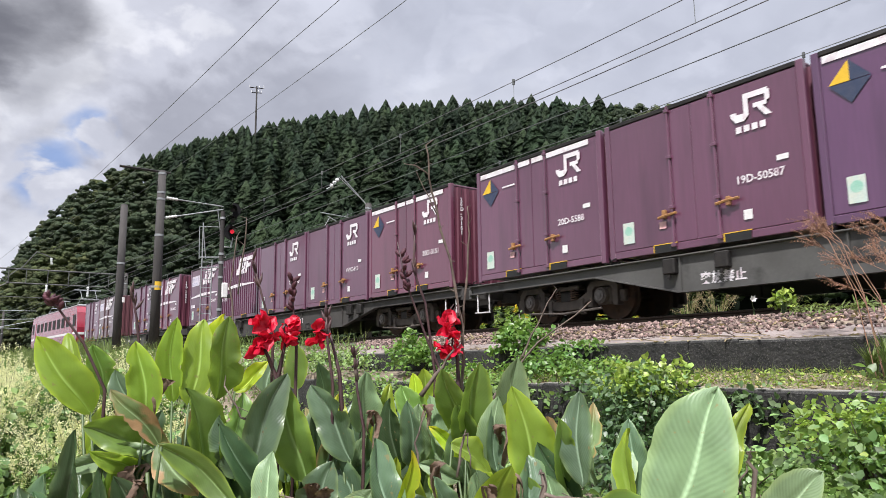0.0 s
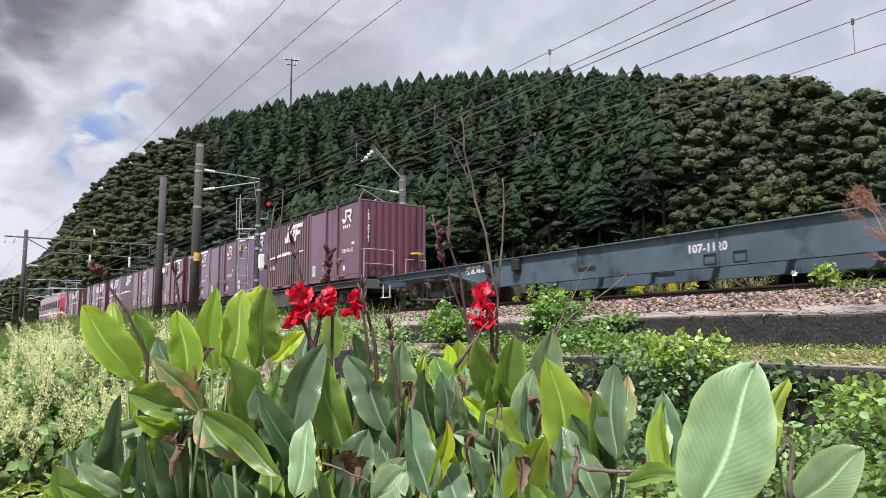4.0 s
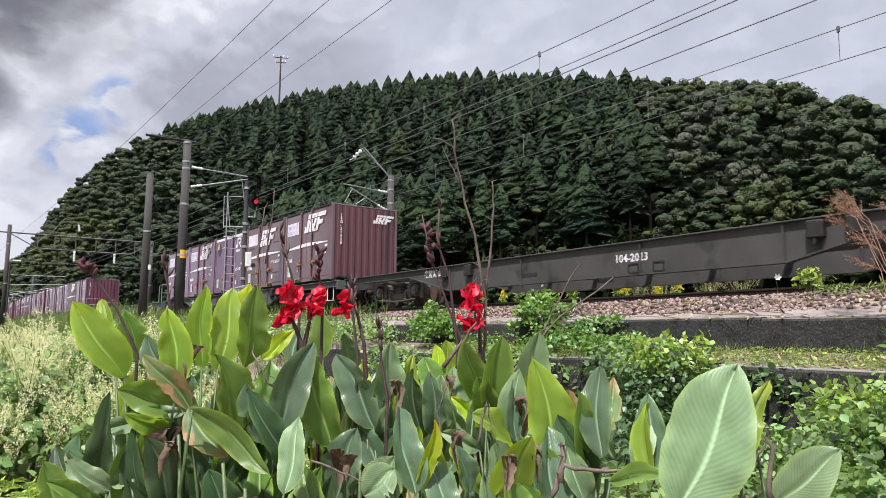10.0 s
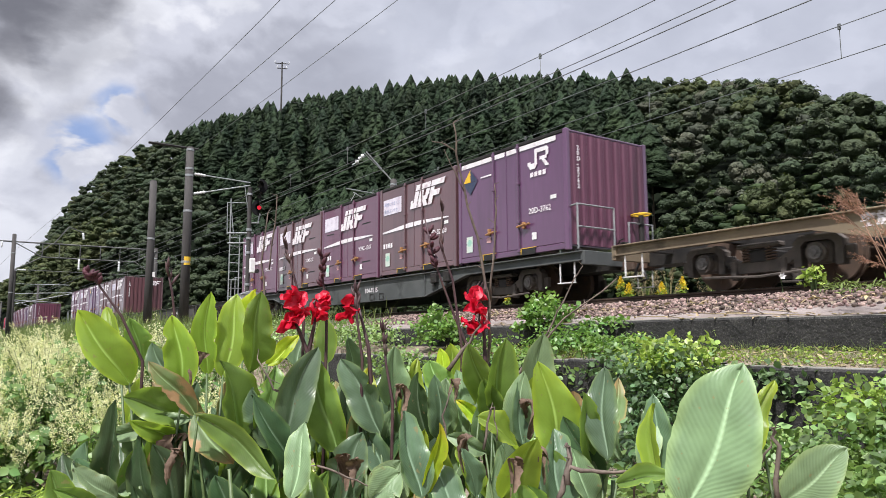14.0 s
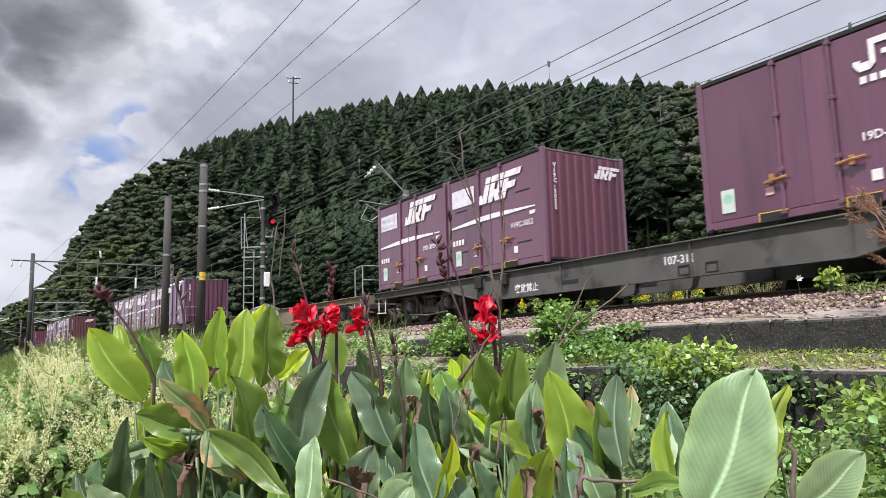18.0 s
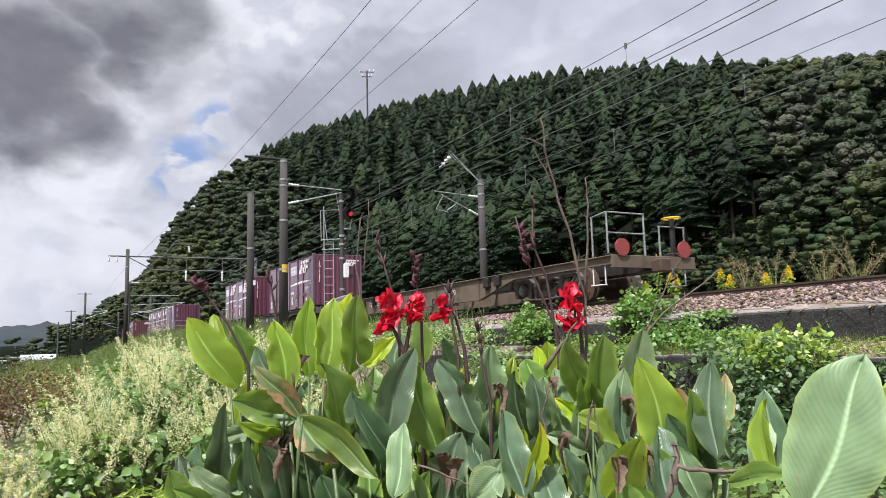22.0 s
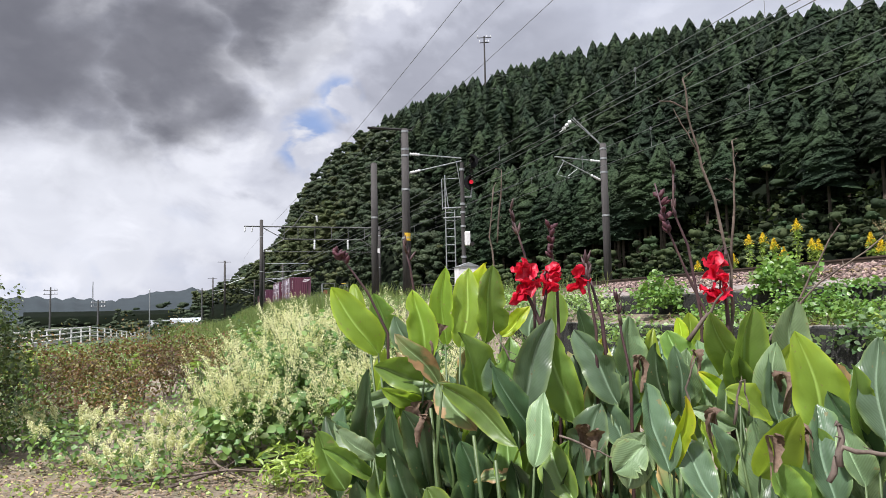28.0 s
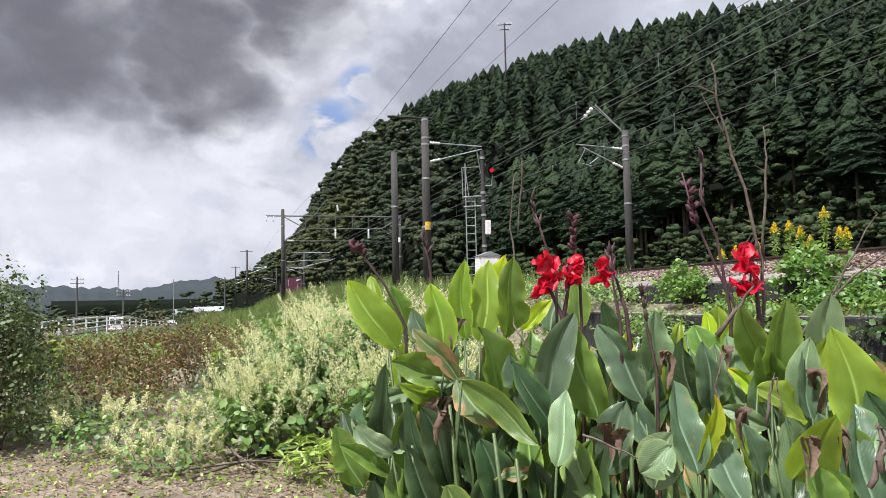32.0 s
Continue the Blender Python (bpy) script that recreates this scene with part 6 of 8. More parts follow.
# ---- road, guard fence, tank truck and the valley beyond ----
rows = [y for y in ys if -200 <= y <= 500]
g = Geo().add([(x, y, z) for y in rows for x, z in ((-16.5, road_z(y) - 1.5), (-16.5, road_z(y)), (-10.4, road_z(y)), (-10.4, road_z(y) - 1.5))],
              [(4 * j + i, 4 * j + i + 1, 4 * j + i + 5, 4 * j + i + 4) for j in range(len(rows) - 1) for i in range(3)])
tagged(new("road", g.mesh("road", M["asphalt"])), "grey asphalt country road", kind="structure")
fence = thing("guard_fence", "white painted steel pipe fence along the road", "fence")
post = Geo().tube([(0, 0, -0.2), (0, 0, 0.98)], 0.05, 8).mesh("post", M["white"])
stops = [22 + 3.0 * k for k in range(22)]
for y in stops:
    part("post", post, None, fence).location = (-9.6, y, road_z(y))
for z in (0.35, 0.65, 0.93):
    part("pipe", Geo().tube([(-9.6, y, road_z(y) + z) for y in [20.5] + stops], 0.036, 6), M["white"], fence)
for z in (0.65, 0.93):
    part("end_pipe", Geo().tube([(-9.6, 85, road_z(85) + z), (-9.6, 88.5, road_z(88) + z - 0.75)], 0.036, 6), M["white"], fence)


def tank_truck():
    root = thing("tank_truck", "white truck with red cab roof and pale framed tank", "truck")
    cab = Geo().plate([(0.0, 0.55), (0.0, 1.75), (-0.18, 2.75), (-0.5, 2.85), (-2.2, 2.85), (-2.2, 0.55)], -1.24, 1.24)
    part("cab", cab, M["truck_white"], root)
    part("cab_roof", Geo().plate([(-0.12, 2.45), (-0.25, 2.95), (-0.6, 3.10), (-2.2, 3.10), (-2.2, 2.72), (-0.3, 2.62)], -1.26, 1.26), M["truck_red"], root, "red cab roof")
    part("windscreen", Geo().add([(-1.12, 0.015, 1.72), (1.12, 0.015, 1.72), (1.08, -0.13, 2.5), (-1.08, -0.13, 2.5)], [(0, 1, 2, 3)]), M["black"], root, "dark windscreen")
    part("grille", Geo().box(-0.95, 0.95, 0.0, 0.03, 1.15, 1.5, 0.01), M["truck_white"], root)
    part("bumper", Geo().box(-1.25, 1.25, -0.25, 0.1, 0.38, 0.78, 0.06), M["truck_white"], root)
    for s in (-1, 1):
        part("headlight", Geo().box(s * 0.95 - 0.2, s * 0.95 + 0.2, 0.08, 0.12, 0.55, 0.72, 0.02), M["porcelain"], root, "pale headlight")
        part("mirror", Geo().box(s * 1.42 - 0.09, s * 1.42 + 0.09, -0.1, 0.0, 1.9, 2.4, 0.03), M["black"], root, "black mirror")
        part("side_window", Geo().box(s * 1.245 - 0.01, s * 1.245 + 0.01, -1.2, -0.35, 1.75, 2.45, 0.02), M["black"], root, "dark side window")
        part("wiper", Geo().tube([(s * 0.2, 0.02, 1.72), (s * 0.8, 0.0, 1.85)], 0.012, 4), M["black"], root)
    part("chassis", Geo().box(-0.5, 0.5, -10.3, -0.5, 0.65, 0.95, 0.03), M["dark_steel"], root)
    n, rings = 20, [(-2.75, 0.2), (-2.85, 0.75), (-3.05, 1.02), (-3.4, 1.12), (-9.4, 1.12), (-9.75, 1.02), (-9.95, 0.75), (-10.05, 0.2)]
    part("tank", Geo().tube([(0, y, 2.05) for y, r in rings], [r for y, r in rings], n), M["tank"], root, "pale metal tank", True)
    for y in (-2.7, -10.15):
        for x0, z0, x1, z1 in ((-1.2, 0.98, -1.2, 3.3), (1.2, 0.98, 1.2, 3.3), (-1.2, 3.3, 1.2, 3.3), (-1.2, 0.98, 1.2, 0.98)):
            part("frame_post", Geo().tube([(x0, y, z0), (x1, y, z1)], 0.07, 6), M["dark_steel"], root, "dark tank frame")
    for x in (-1.2, 1.2):
        for z in (1.0, 3.3):
            part("frame_rail", Geo().tube([(x, -2.7, z), (x, -10.15, z)], 0.06, 6), M["dark_steel"], root, "dark tank frame")
    for y in (-1.2, -7.6, -8.9):
        for s in (-1, 1):
            t = part("wheel", Geo().wheel(s * 1.08 - 0.14, s * 1.08 + 0.14, 0, 0, 0.5, 20), M["black"], root, "black tyre")
            t.location = (0, y, 0.5)
            part("rim", Geo().wheel(s * 1.22 - 0.01, s * 1.22 + 0.015, 0, 0, 0.28, 14), M["steel"], t)
    return root


TRUCK = tank_truck()


def small_car(name, label, length, tall, paint):
    """A small car that faces +y, with its base at z 0."""
    root = thing(name, label, "car")
    h, l = tall, length / 2
    part("body", Geo().plate([(-l, 0.32), (-l - 0.03, 0.9), (l - 0.75, 0.92), (l - 0.05, 0.78), (l, 0.35)], -0.72, 0.72), paint, root)
    part("cabin", Geo().plate([(-l + 0.02, 0.88), (-l + 0.16, h - 0.06), (-l + 0.4, h), (l - 1.7, h), (l - 1.4, h - 0.06), (l - 0.75, 0.90)], -0.66, 0.66), paint, root)
    part("rear_window", Geo().add([(-0.56, -l + 0.03, 0.98), (0.56, -l + 0.03, 0.98), (0.52, -l + 0.12, h - 0.16), (-0.52, -l + 0.12, h - 0.16)], [(0, 1, 2, 3)]), M["black"], root, "dark rear window")
    part("windscreen", Geo().add([(-0.58, l - 0.80, 0.96), (0.58, l - 0.80, 0.96), (0.52, l - 1.33, h - 0.14), (-0.52, l - 1.33, h - 0.14)], [(0, 1, 2, 3)]), M["black"], root, "dark windscreen")
    for s in (-1, 1):
        part("side_window", Geo().box(s * 0.665 - 0.008, s * 0.665 + 0.008, -l + 0.35, l - 1.35, 0.98, h - 0.15, 0.01), M["black"], root, "dark side window")
        part("tail_lamp", Geo().box(s * 0.62 - 0.06, s * 0.62 + 0.06, -l - 0.05, -l, 0.62, 0.86, 0.01), M["disc_red"], root, "red tail lamp")
        for y in (-l + 0.6, l - 0.7):
            w = part("wheel", Geo().wheel(s * 0.66 - 0.08, s * 0.66 + 0.08, 0, 0, 0.28, 16), M["black"], root, "black tyre")
            w.location = (0, y, 0.28)
            part("rim", Geo().wheel(s * 0.74 - 0.01, s * 0.74 + 0.012, 0, 0, 0.17, 12), M["steel"], w)
    part("bumper", Geo().box(-0.72, 0.72, -l - 0.08, -l + 0.05, 0.28, 0.5, 0.03), paint, root)
    return root


VAN = small_car("white_van", "small white van driving away along the road", 3.4, 1.72, M["white"])
CAR = small_car("white_car", "small white car coming along the road", 3.6, 1.5, M["white"])


def drive(ob, x, y, speed, turn):
    """A vehicle that keeps its lane; y is where it is at 24 s."""
    times = [0, 8, 16, 20, 22, 23, 23.5, 24, 24.5, 25, 26, 28, 29, 30, 30.5, 31, 31.5, 32]
    walk(ob, [(t, pose(x, y + speed * (t - 24), road_z(y + speed * (t - 24)) + 0.01, 0, 0, turn)) for t in times])


for ob, x, y, turn in ((TRUCK, -11.6, 58.8, 180), (VAN, -14.9, -49, 0), (CAR, -11.6, 190, 180)):
    ob.matrix_basis = pose(x, y, road_z(y) + 0.01, 0, 0, turn)

# slender pole and utility poles by the road
lamp_pole = thing("slender_pole", "slender grey steel pole beside the road", "pole", "", pose(-9.2, 88, road_z(88) - 0.3))
part("post", Geo().tube([(0, 0, 0), (0, 0, 6.3)], [0.07, 0.05], 10), M["steel"], lamp_pole)
part("cap", Geo().tube([(0, 0, 6.3), (0, 0, 6.36)], [0.06, 0.03], 10), M["steel"], lamp_pole)


def utility_pole(x, y, hgt, arms):
    root = thing("utility_pole", "concrete utility pole with cross arms, in a paler grey for haze", "pole", "utility poles", pose(x, y, -1))
    # lighter grey than the near poles, in place of haze
    part("shaft", Geo().tube([(0, 0, 0), (0, 0, hgt)], [0.17, 0.11], 10), M["dull_steel"], root)
    for z in arms:
        part("cross_arm", Geo().tube([(-1.0, 0, z), (1.0, 0, z)], 0.05, 6), M["dull_steel"], root)
        for x_ in (-0.9, 0.5, 0.9):
            part("insulator", Geo().tube([(x_, 0, z), (x_, 0, z + 0.25)], 0.06, 8), M["porcelain"], root)


utility_pole(-27.5, 125, 7.5, (7.0, 6.4))
utility_pole(-19.5, 118, 5.2, (4.8, 4.2))
utility_pole(-6.0, 150, 8, (7.5,))
mast = thing("radio_mast", "thin lattice radio mast on a far hill", "mast", "", pose(-120, 700, 12))
for x in (-0.5, 0.5):
    part("leg", Geo().tube([(x, 0, 0), (x * 0.2, 0, 22)], 0.25, 5), M["steel"], mast)


def shed(x, y, w, l, h, roof, label):
    root = thing("low_building", label, "building", "valley buildings", pose(x, y, -2.3))
    part("wall", Geo().box(-w, w, -l, l, 0, h, 0.02), M["white"], root)
    part("roof", Geo().plate([(-l - 0.3, h), (-l - 0.3, h + 0.1), (0, h + 1.2), (l + 0.3, h + 0.1), (l + 0.3, h)], -w - 0.3, w + 0.3), roof, root)
    for k in range(3):
        part("window", Geo().box(-w * 0.7 + k * w * 0.5, -w * 0.7 + k * w * 0.5 + w * 0.3, -l - 0.02, -l + 0.02, 0.9, 1.9), M["black"], root, "dark window")


shed(-15, 175, 3, 3, 1.9, M["steel"], "low white building with a grey roof in the valley")
shed(-12, 200, 3.5, 3, 2.2, M["truck_white"], "low white building with a pale blue roof")

# ---- plants ----
def foliage(name, mounds, leaf, size, material, label, category, seed, tilt=0.7, stems=0, stem_mat="twig", group="", face_k=0.35):
    """A bush: leaves over lumpy mounds (x, y, z, rx, ry, rz, count), with a few stems."""
    rng = np.random.default_rng(seed)
    root = thing(name, label, category, group)
    sets = []
    for x, y, z, rx, ry, rz, n in mounds:
        d = rng.normal(0, 1, (n, 3))
        d /= np.linalg.norm(d, axis=1, keepdims=True)
        d[:, 2] = np.where(d[:, 2] < -0.25, -d[:, 2], d[:, 2])
        lump = 1 + 0.22 * np.sin(d[:, 0] * 7 + x) * np.cos(d[:, 1] * 6 + y) + 0.15 * np.sin(d[:, 2] * 11 + seed)
        lump = lump * (1 + 0.16 * np.sin(d[:, 0] * 17 + d[:, 1] * 13 + seed))
        r = lump * rng.uniform(0.45, 1.12, n) ** 0.6
        p = P([x, y, z]) + d * P([rx, ry, rz]) * r[:, None]
        p[:, 2] = np.maximum(p[:, 2], 0.04)
        face = d * P([1.4, 1.4, 0.6]) * face_k
        sets.append(scatter(leaf[0], leaf[1], p, rng.uniform(size * 0.55, size * 1.25, n), turns(n, rng, tilt, face)))
    v, f = joined(sets)
    ob = part("leaves", bulk("leaves", v, f, material), None, root)
    ob["kind"] = "stuff"
    if stems:
        g = Geo()
        rr = random.Random(seed)
        for k in range(stems):
            x, y, z, rx, ry, rz, n = rr.choice(mounds)
            a = (x + rr.uniform(-0.3, 0.3) * rx, y + rr.uniform(-0.3, 0.3) * ry, max(0, z - rz))
            b = (x + rr.uniform(-0.9, 0.9) * rx, y + rr.uniform(-0.9, 0.9) * ry, z + rr.uniform(0.1, 0.9) * rz)
            g.tube([a, Vector(a).lerp(Vector(b), 0.5) + Vector((0, 0, 0.1)), b], [0.014, 0.009, 0.004], 5)
        part("stems", g, M[stem_mat], root)["kind"] = "stuff"
    return root


def mat_of(name, places, leaf, sizes, material, label, category, seed, tilt=0.6):
    rng = np.random.default_rng(seed)
    places = P(places)
    v, f = scatter(leaf[0], leaf[1], places, sizes, turns(len(places), rng, tilt))
    return tagged(new(name, bulk(name, v, f, material)), label, category, kind="stuff")


def surface_z(x, y):
    u = x - shift(y) * min(1, max(0, 1 - abs(x - 9) / 60))
    return ground_z(u, y)


rng = np.random.default_rng(21)


def area(n, x0, x1, y0, y1, up=0.0):
    x, y = rng.uniform(x0, x1, n), rng.uniform(y0, y1, n)
    return np.stack([x, y, P([surface_z(a, b) for a, b in zip(x, y)]) + up], 1)


# dark leafy vines in front of the lower wall; paler leaf layers paint lit tops
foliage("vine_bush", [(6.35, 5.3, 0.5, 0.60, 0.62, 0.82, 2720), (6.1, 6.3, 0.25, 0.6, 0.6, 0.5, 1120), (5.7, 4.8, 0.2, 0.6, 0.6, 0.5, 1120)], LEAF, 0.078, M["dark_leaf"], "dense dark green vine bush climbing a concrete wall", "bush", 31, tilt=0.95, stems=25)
foliage("vine_bush", [(6.5, 5.25, 1.18, 0.42, 0.45, 0.34, 672), (6.8, 5.9, 1.1, 0.4, 0.4, 0.25, 352)], LEAF, 0.080, M["light_leaf"], "vine tops above the wall, in a lighter green for the light on them", "bush", 32, tilt=0.9)
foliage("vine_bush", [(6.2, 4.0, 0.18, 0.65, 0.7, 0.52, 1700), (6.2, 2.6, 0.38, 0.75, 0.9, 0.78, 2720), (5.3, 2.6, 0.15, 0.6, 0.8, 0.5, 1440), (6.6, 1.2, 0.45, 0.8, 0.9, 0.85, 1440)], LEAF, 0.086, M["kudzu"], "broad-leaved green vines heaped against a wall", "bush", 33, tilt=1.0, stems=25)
foliage("vine_bush", [(6.45, 3.1, 0.80, 0.40, 0.55, 0.34, 700), (6.2, 2.3, 0.85, 0.45, 0.6, 0.36, 560)], LEAF, 0.068, M["light_leaf"], "top layer on a heap of vines, in a lighter green for the light on it", "bush", 38, tilt=1.0, stems=14)
foliage("vine_mound", [(8.15, 9.25, 1.75, 0.42, 0.48, 0.46, 1120)], LEAF, 0.096, M["mound_leaf"], "round mound of green vine leaves on the wall top", "bush", 34, tilt=0.8)
foliage("vine_mound", [(7.75, 12.0, 1.55, 0.45, 0.55, 0.50, 992)], LEAF, 0.096, M["mound_leaf"], "round mound of green vine leaves beside the track", "bush", 35, tilt=0.8)
foliage("vine_trail", [(7.75, 8.2, 1.35, 0.45, 0.9, 0.28, 1120), (7.6, 6.9, 1.3, 0.4, 0.7, 0.22, 720), (8.2, 7.9, 1.68, 0.3, 0.6, 0.14, 416), (7.35, 9.8, 1.2, 0.35, 1.0, 0.3, 672)], LEAF, 0.076, M["mound_leaf"], "low trailing vines over the terrace", "bush", 36)
foliage("vine_trail", [(7.4, 14.5, 1.4, 0.7, 1.4, 0.45, 1280), (6.8, 18.0, 1.4, 0.9, 1.8, 0.55, 1440), (6.5, 11.2, 0.8, 0.7, 1.1, 0.5, 960), (6.2, 9.0, 0.4, 0.7, 0.9, 0.45, 800)], LEAF, 0.080, M["kudzu"], "green vines and weeds on the embankment", "bush", 37)

# terrace and ground cover
g1 = area(6500, 7.40, 8.14, 0.5, 9.5)
mat_of("terrace_grass", g1, BLADE, rng.uniform(0.05, 0.17, len(g1)), M["grass"], "short patchy grass on the terrace", "grass", 41, 0.5)
g2 = area(1500, 7.4, 8.15, 0.5, 12)
mat_of("terrace_straw", g2 + P([0, 0, 0.01]), SLIM, rng.uniform(0.05, 0.16, len(g2)), M["straw"], "dry brown stalks and leaf litter on the terrace", "litter", 42, 0.5)
g3 = area(1300, 8.42, 9.3, 0.5, 13) + P([0, 0, 0.05])
mat_of("ballast_litter", g3, SLIM, rng.uniform(0.05, 0.2, len(g3)), M["straw"], "dry stalks on the edge of the ballast", "litter", 43, 0.4)

g1b = area(2600, 7.40, 8.14, 0.5, 10) + P([0, 0, 0.04])
mat_of("terrace_weeds", g1b, LEAF, rng.uniform(0.025, 0.06, len(g1b)), M["light_leaf"], "small yellow-green weeds on the terrace", "weeds", 51, 0.7)
g1c = area(900, 8.18, 8.6, 1.0, 12)
g1c[:, 2] = 1.765
mat_of("kerb_litter", g1c, SLIM, rng.uniform(0.04, 0.16, len(g1c)), M["straw"], "dry straw and leaves lying on the kerb", "litter", 52, 0.15)
# field in front: grass, litter and low weeds
g4 = np.concatenate([area(5200, -7, 2.2, 4.2, 15), area(2500, 1.5, 7, 1.2, 12)])
mat_of("field_grass", g4, BLADE, rng.uniform(0.05, 0.17, len(g4)), M["grass"], "sparse grass on bare earth", "grass", 44, 0.6)
g5 = np.concatenate([area(6000, -7, 4, 4.0, 13), area(7000, -4, 2, 4.5, 8.5)])
mat_of("field_litter", g5 + P([0, 0, 0.012]), SLIM, rng.uniform(0.02, 0.08, len(g5)), M["straw"], "dry straw and dead leaves on the ground", "litter", 45, 0.25)
g5b = area(5000, -4, 2.2, 4.5, 9)
mat_of("leaf_litter", g5b + P([0, 0, 0.012]), LEAF, rng.uniform(0.02, 0.055, len(g5b)), M["dead_leaf"], "dead brown leaves and twigs on the ground", "litter", 53, 0.35)
g6 = np.concatenate([area(1900, -6, 3.6, 5.0, 14), area(1400, -3.6, 1.0, 5.0, 8.6)])
mat_of("field_weeds", g6 + P([0, 0, 0.05]), LEAF, rng.uniform(0.02, 0.055, len(g6)), M["light_leaf"], "small bright green weeds", "weeds", 46, 0.7)
# tall grass on the slope up to the railway
g7 = np.concatenate([area(12000, 0.5, 9, 16, 45), area(11000, -4, 8.5, 40, 80), area(7000, -4, 6, 75, 120)])
mat_of("slope_grass", g7, BLADE, np.where(g7[:, 1] > 40, 2.0, 1.0) * rng.uniform(0.25, 0.75, len(g7)), M["grass"], "tall yellow-green grass on the railway slope", "grass", 47, 0.35)
g8 = np.concatenate([area(3500, 2.5, 8.5, 14, 34), area(2500, 1.5, 7, 8, 16), area(4500, -2, 8, 34, 100)])
mat_of("slope_weeds", g8 + P([0, 0, 0.2]), LEAF, np.where(g8[:, 1] > 34, 2.6, 1.0) * rng.uniform(0.05, 0.13, len(g8)), M["shrub"], "green weeds on the railway slope", "weeds", 48, 0.7)
# weeds beyond the far track
g9 = np.concatenate([area(5000, 16.9, 20, -4, 40), area(4500, 18, 34, -5, 60)])
mat_of("far_verge_grass", g9, BLADE, rng.uniform(0.3, 0.9, len(g9)), M["grass"], "tall weeds beyond the tracks", "grass", 49, 0.4)
g10 = np.concatenate([area(4200, 16.8, 21, -3, 40), area(3000, 20, 34, -5, 60)])
mat_of("far_verge_weeds", g10 + P([0, 0, 0.3]), LEAF, rng.uniform(0.08, 0.2, len(g10)), M["light_leaf"], "bright green weeds beyond the tracks", "weeds", 50, 0.8)

# ferns and undergrowth on the lower hillside
g11 = P([hill_at(rng.uniform(22, 68), rng.uniform(0, 0.08)) for k in range(5000)]) + P([0, 0, 0.25])
mat_of("hill_undergrowth", g11, LEAF, rng.uniform(0.3, 0.8, len(g11)), M["scrub"], "dark ferns and undergrowth on the lower hillside", "undergrowth", 54, 0.9)
g12 = area(6000, 24, 66, -2, 80, 0.2)
mat_of("far_verge_scrub", g12, LEAF, rng.uniform(0.3, 0.9, len(g12)), M["scrub"], "green scrub between the tracks and the hill", "scrub", 55, 0.9)

# flowering knotweed
def knotweed(name, mounds, plumes, seed, label, leaf_size=0.10, plume_h=0.42):
    root = foliage(name, mounds, LEAF, leaf_size, M["shrub"], label, "flowering shrub", seed, stems=30, stem_mat="green_stem", face_k=0.6)
    rng = np.random.default_rng(seed + 100)
    pts, siz, g = [], [], Geo()
    for k in range(plumes):
        m = mounds[rng.integers(len(mounds))]
        a, q = rng.uniform(0, 6.283), rng.uniform(0.1, 1.0) ** 0.7
        base = P([m[0] + math.cos(a) * m[3] * q, m[1] + math.sin(a) * m[4] * q, m[2] + m[5] * math.sqrt(max(0.03, 1 - q * q)) * rng.uniform(0.8, 1.08)])
        lean = P([math.cos(a) * q * 0.45 + rng.normal(-0.08, 0.2), math.sin(a) * q * 0.45 + rng.normal(0, 0.2), 1.0]) * plume_h * rng.uniform(0.65, 1.25)
        g.tube([base - lean * 0.5, base + lean], [0.004, 0.0015], 4, False)
        side = rng.integers(6, 12)
        for b in range(side + 1):
            at = (b / side) * 0.85
            s0 = base + lean * at
            w_ = rng.uniform(0, 6.283)
            tip = (P([math.cos(w_) * 0.55, math.sin(w_) * 0.55, 0.75]) * (1.05 - at) * 0.55 if b < side else lean / plume_h * 0.35) * plume_h * rng.uniform(0.7, 1.2)
            n = 38
            w = rng.uniform(0, 1, (n, 1))
            pts.append(s0 + tip * w + rng.normal(0, 1, (n, 3)) * (0.016 - 0.010 * w))
            siz.append(rng.uniform(0.008, 0.017, n))
    pts, siz = np.concatenate(pts), np.concatenate(siz)
    v, f = scatter(FLECK[0], FLECK[1], pts, siz, turns(len(pts), rng, 1.2))
    part("blossom", bulk("blossom", v, f, M["blossom"]), None, root, "cream flower plumes")["kind"] = "stuff"
    part("stalk_work", g, M["green_stem"], root)["kind"] = "stuff"
    return root


knotweed("knotweed", [(0.50, 8.3, 0.42, 0.75, 0.8, 0.68, 1800), (1.35, 8.8, 0.55, 0.85, 0.8, 0.70, 1900), (0.05, 7.7, 0.25, 0.5, 0.6, 0.42, 900), (1.5, 7.2, 0.30, 0.8, 0.6, 0.52, 1500)], 190, 61, "tall knotweed bush with cream flower plumes")
knotweed("knotweed", [(2.2, 9.6, 0.6, 0.9, 0.8, 0.72, 1400), (0.9, 9.8, 0.65, 0.7, 0.7, 0.62, 900)], 110, 62, "tall knotweed bush with cream flower plumes")
knotweed("knotweed", [(-1.35, 8.4, 0.12, 0.9, 0.7, 0.30, 600), (-0.8, 7.2, 0.08, 0.5, 0.5, 0.22, 300), (-2.3, 9.4, 0.12, 0.8, 0.6, 0.26, 500), (-0.2, 9.2, 0.2, 0.8, 0.7, 0.35, 700)], 80, 63, "low weeds with cream flower heads on bare ground", 0.06, 0.17)
foliage("green_weeds", [(1.15, 5.9, 0.15, 0.6, 0.45, 0.35, 700), (0.6, 6.6, 0.1, 0.5, 0.4, 0.25, 400), (2.2, 6.2, 0.2, 0.6, 0.5, 0.4, 600)], SLIM, 0.13, M["light_leaf"], "bright green leafy weeds beside the cannas", "weeds", 64)
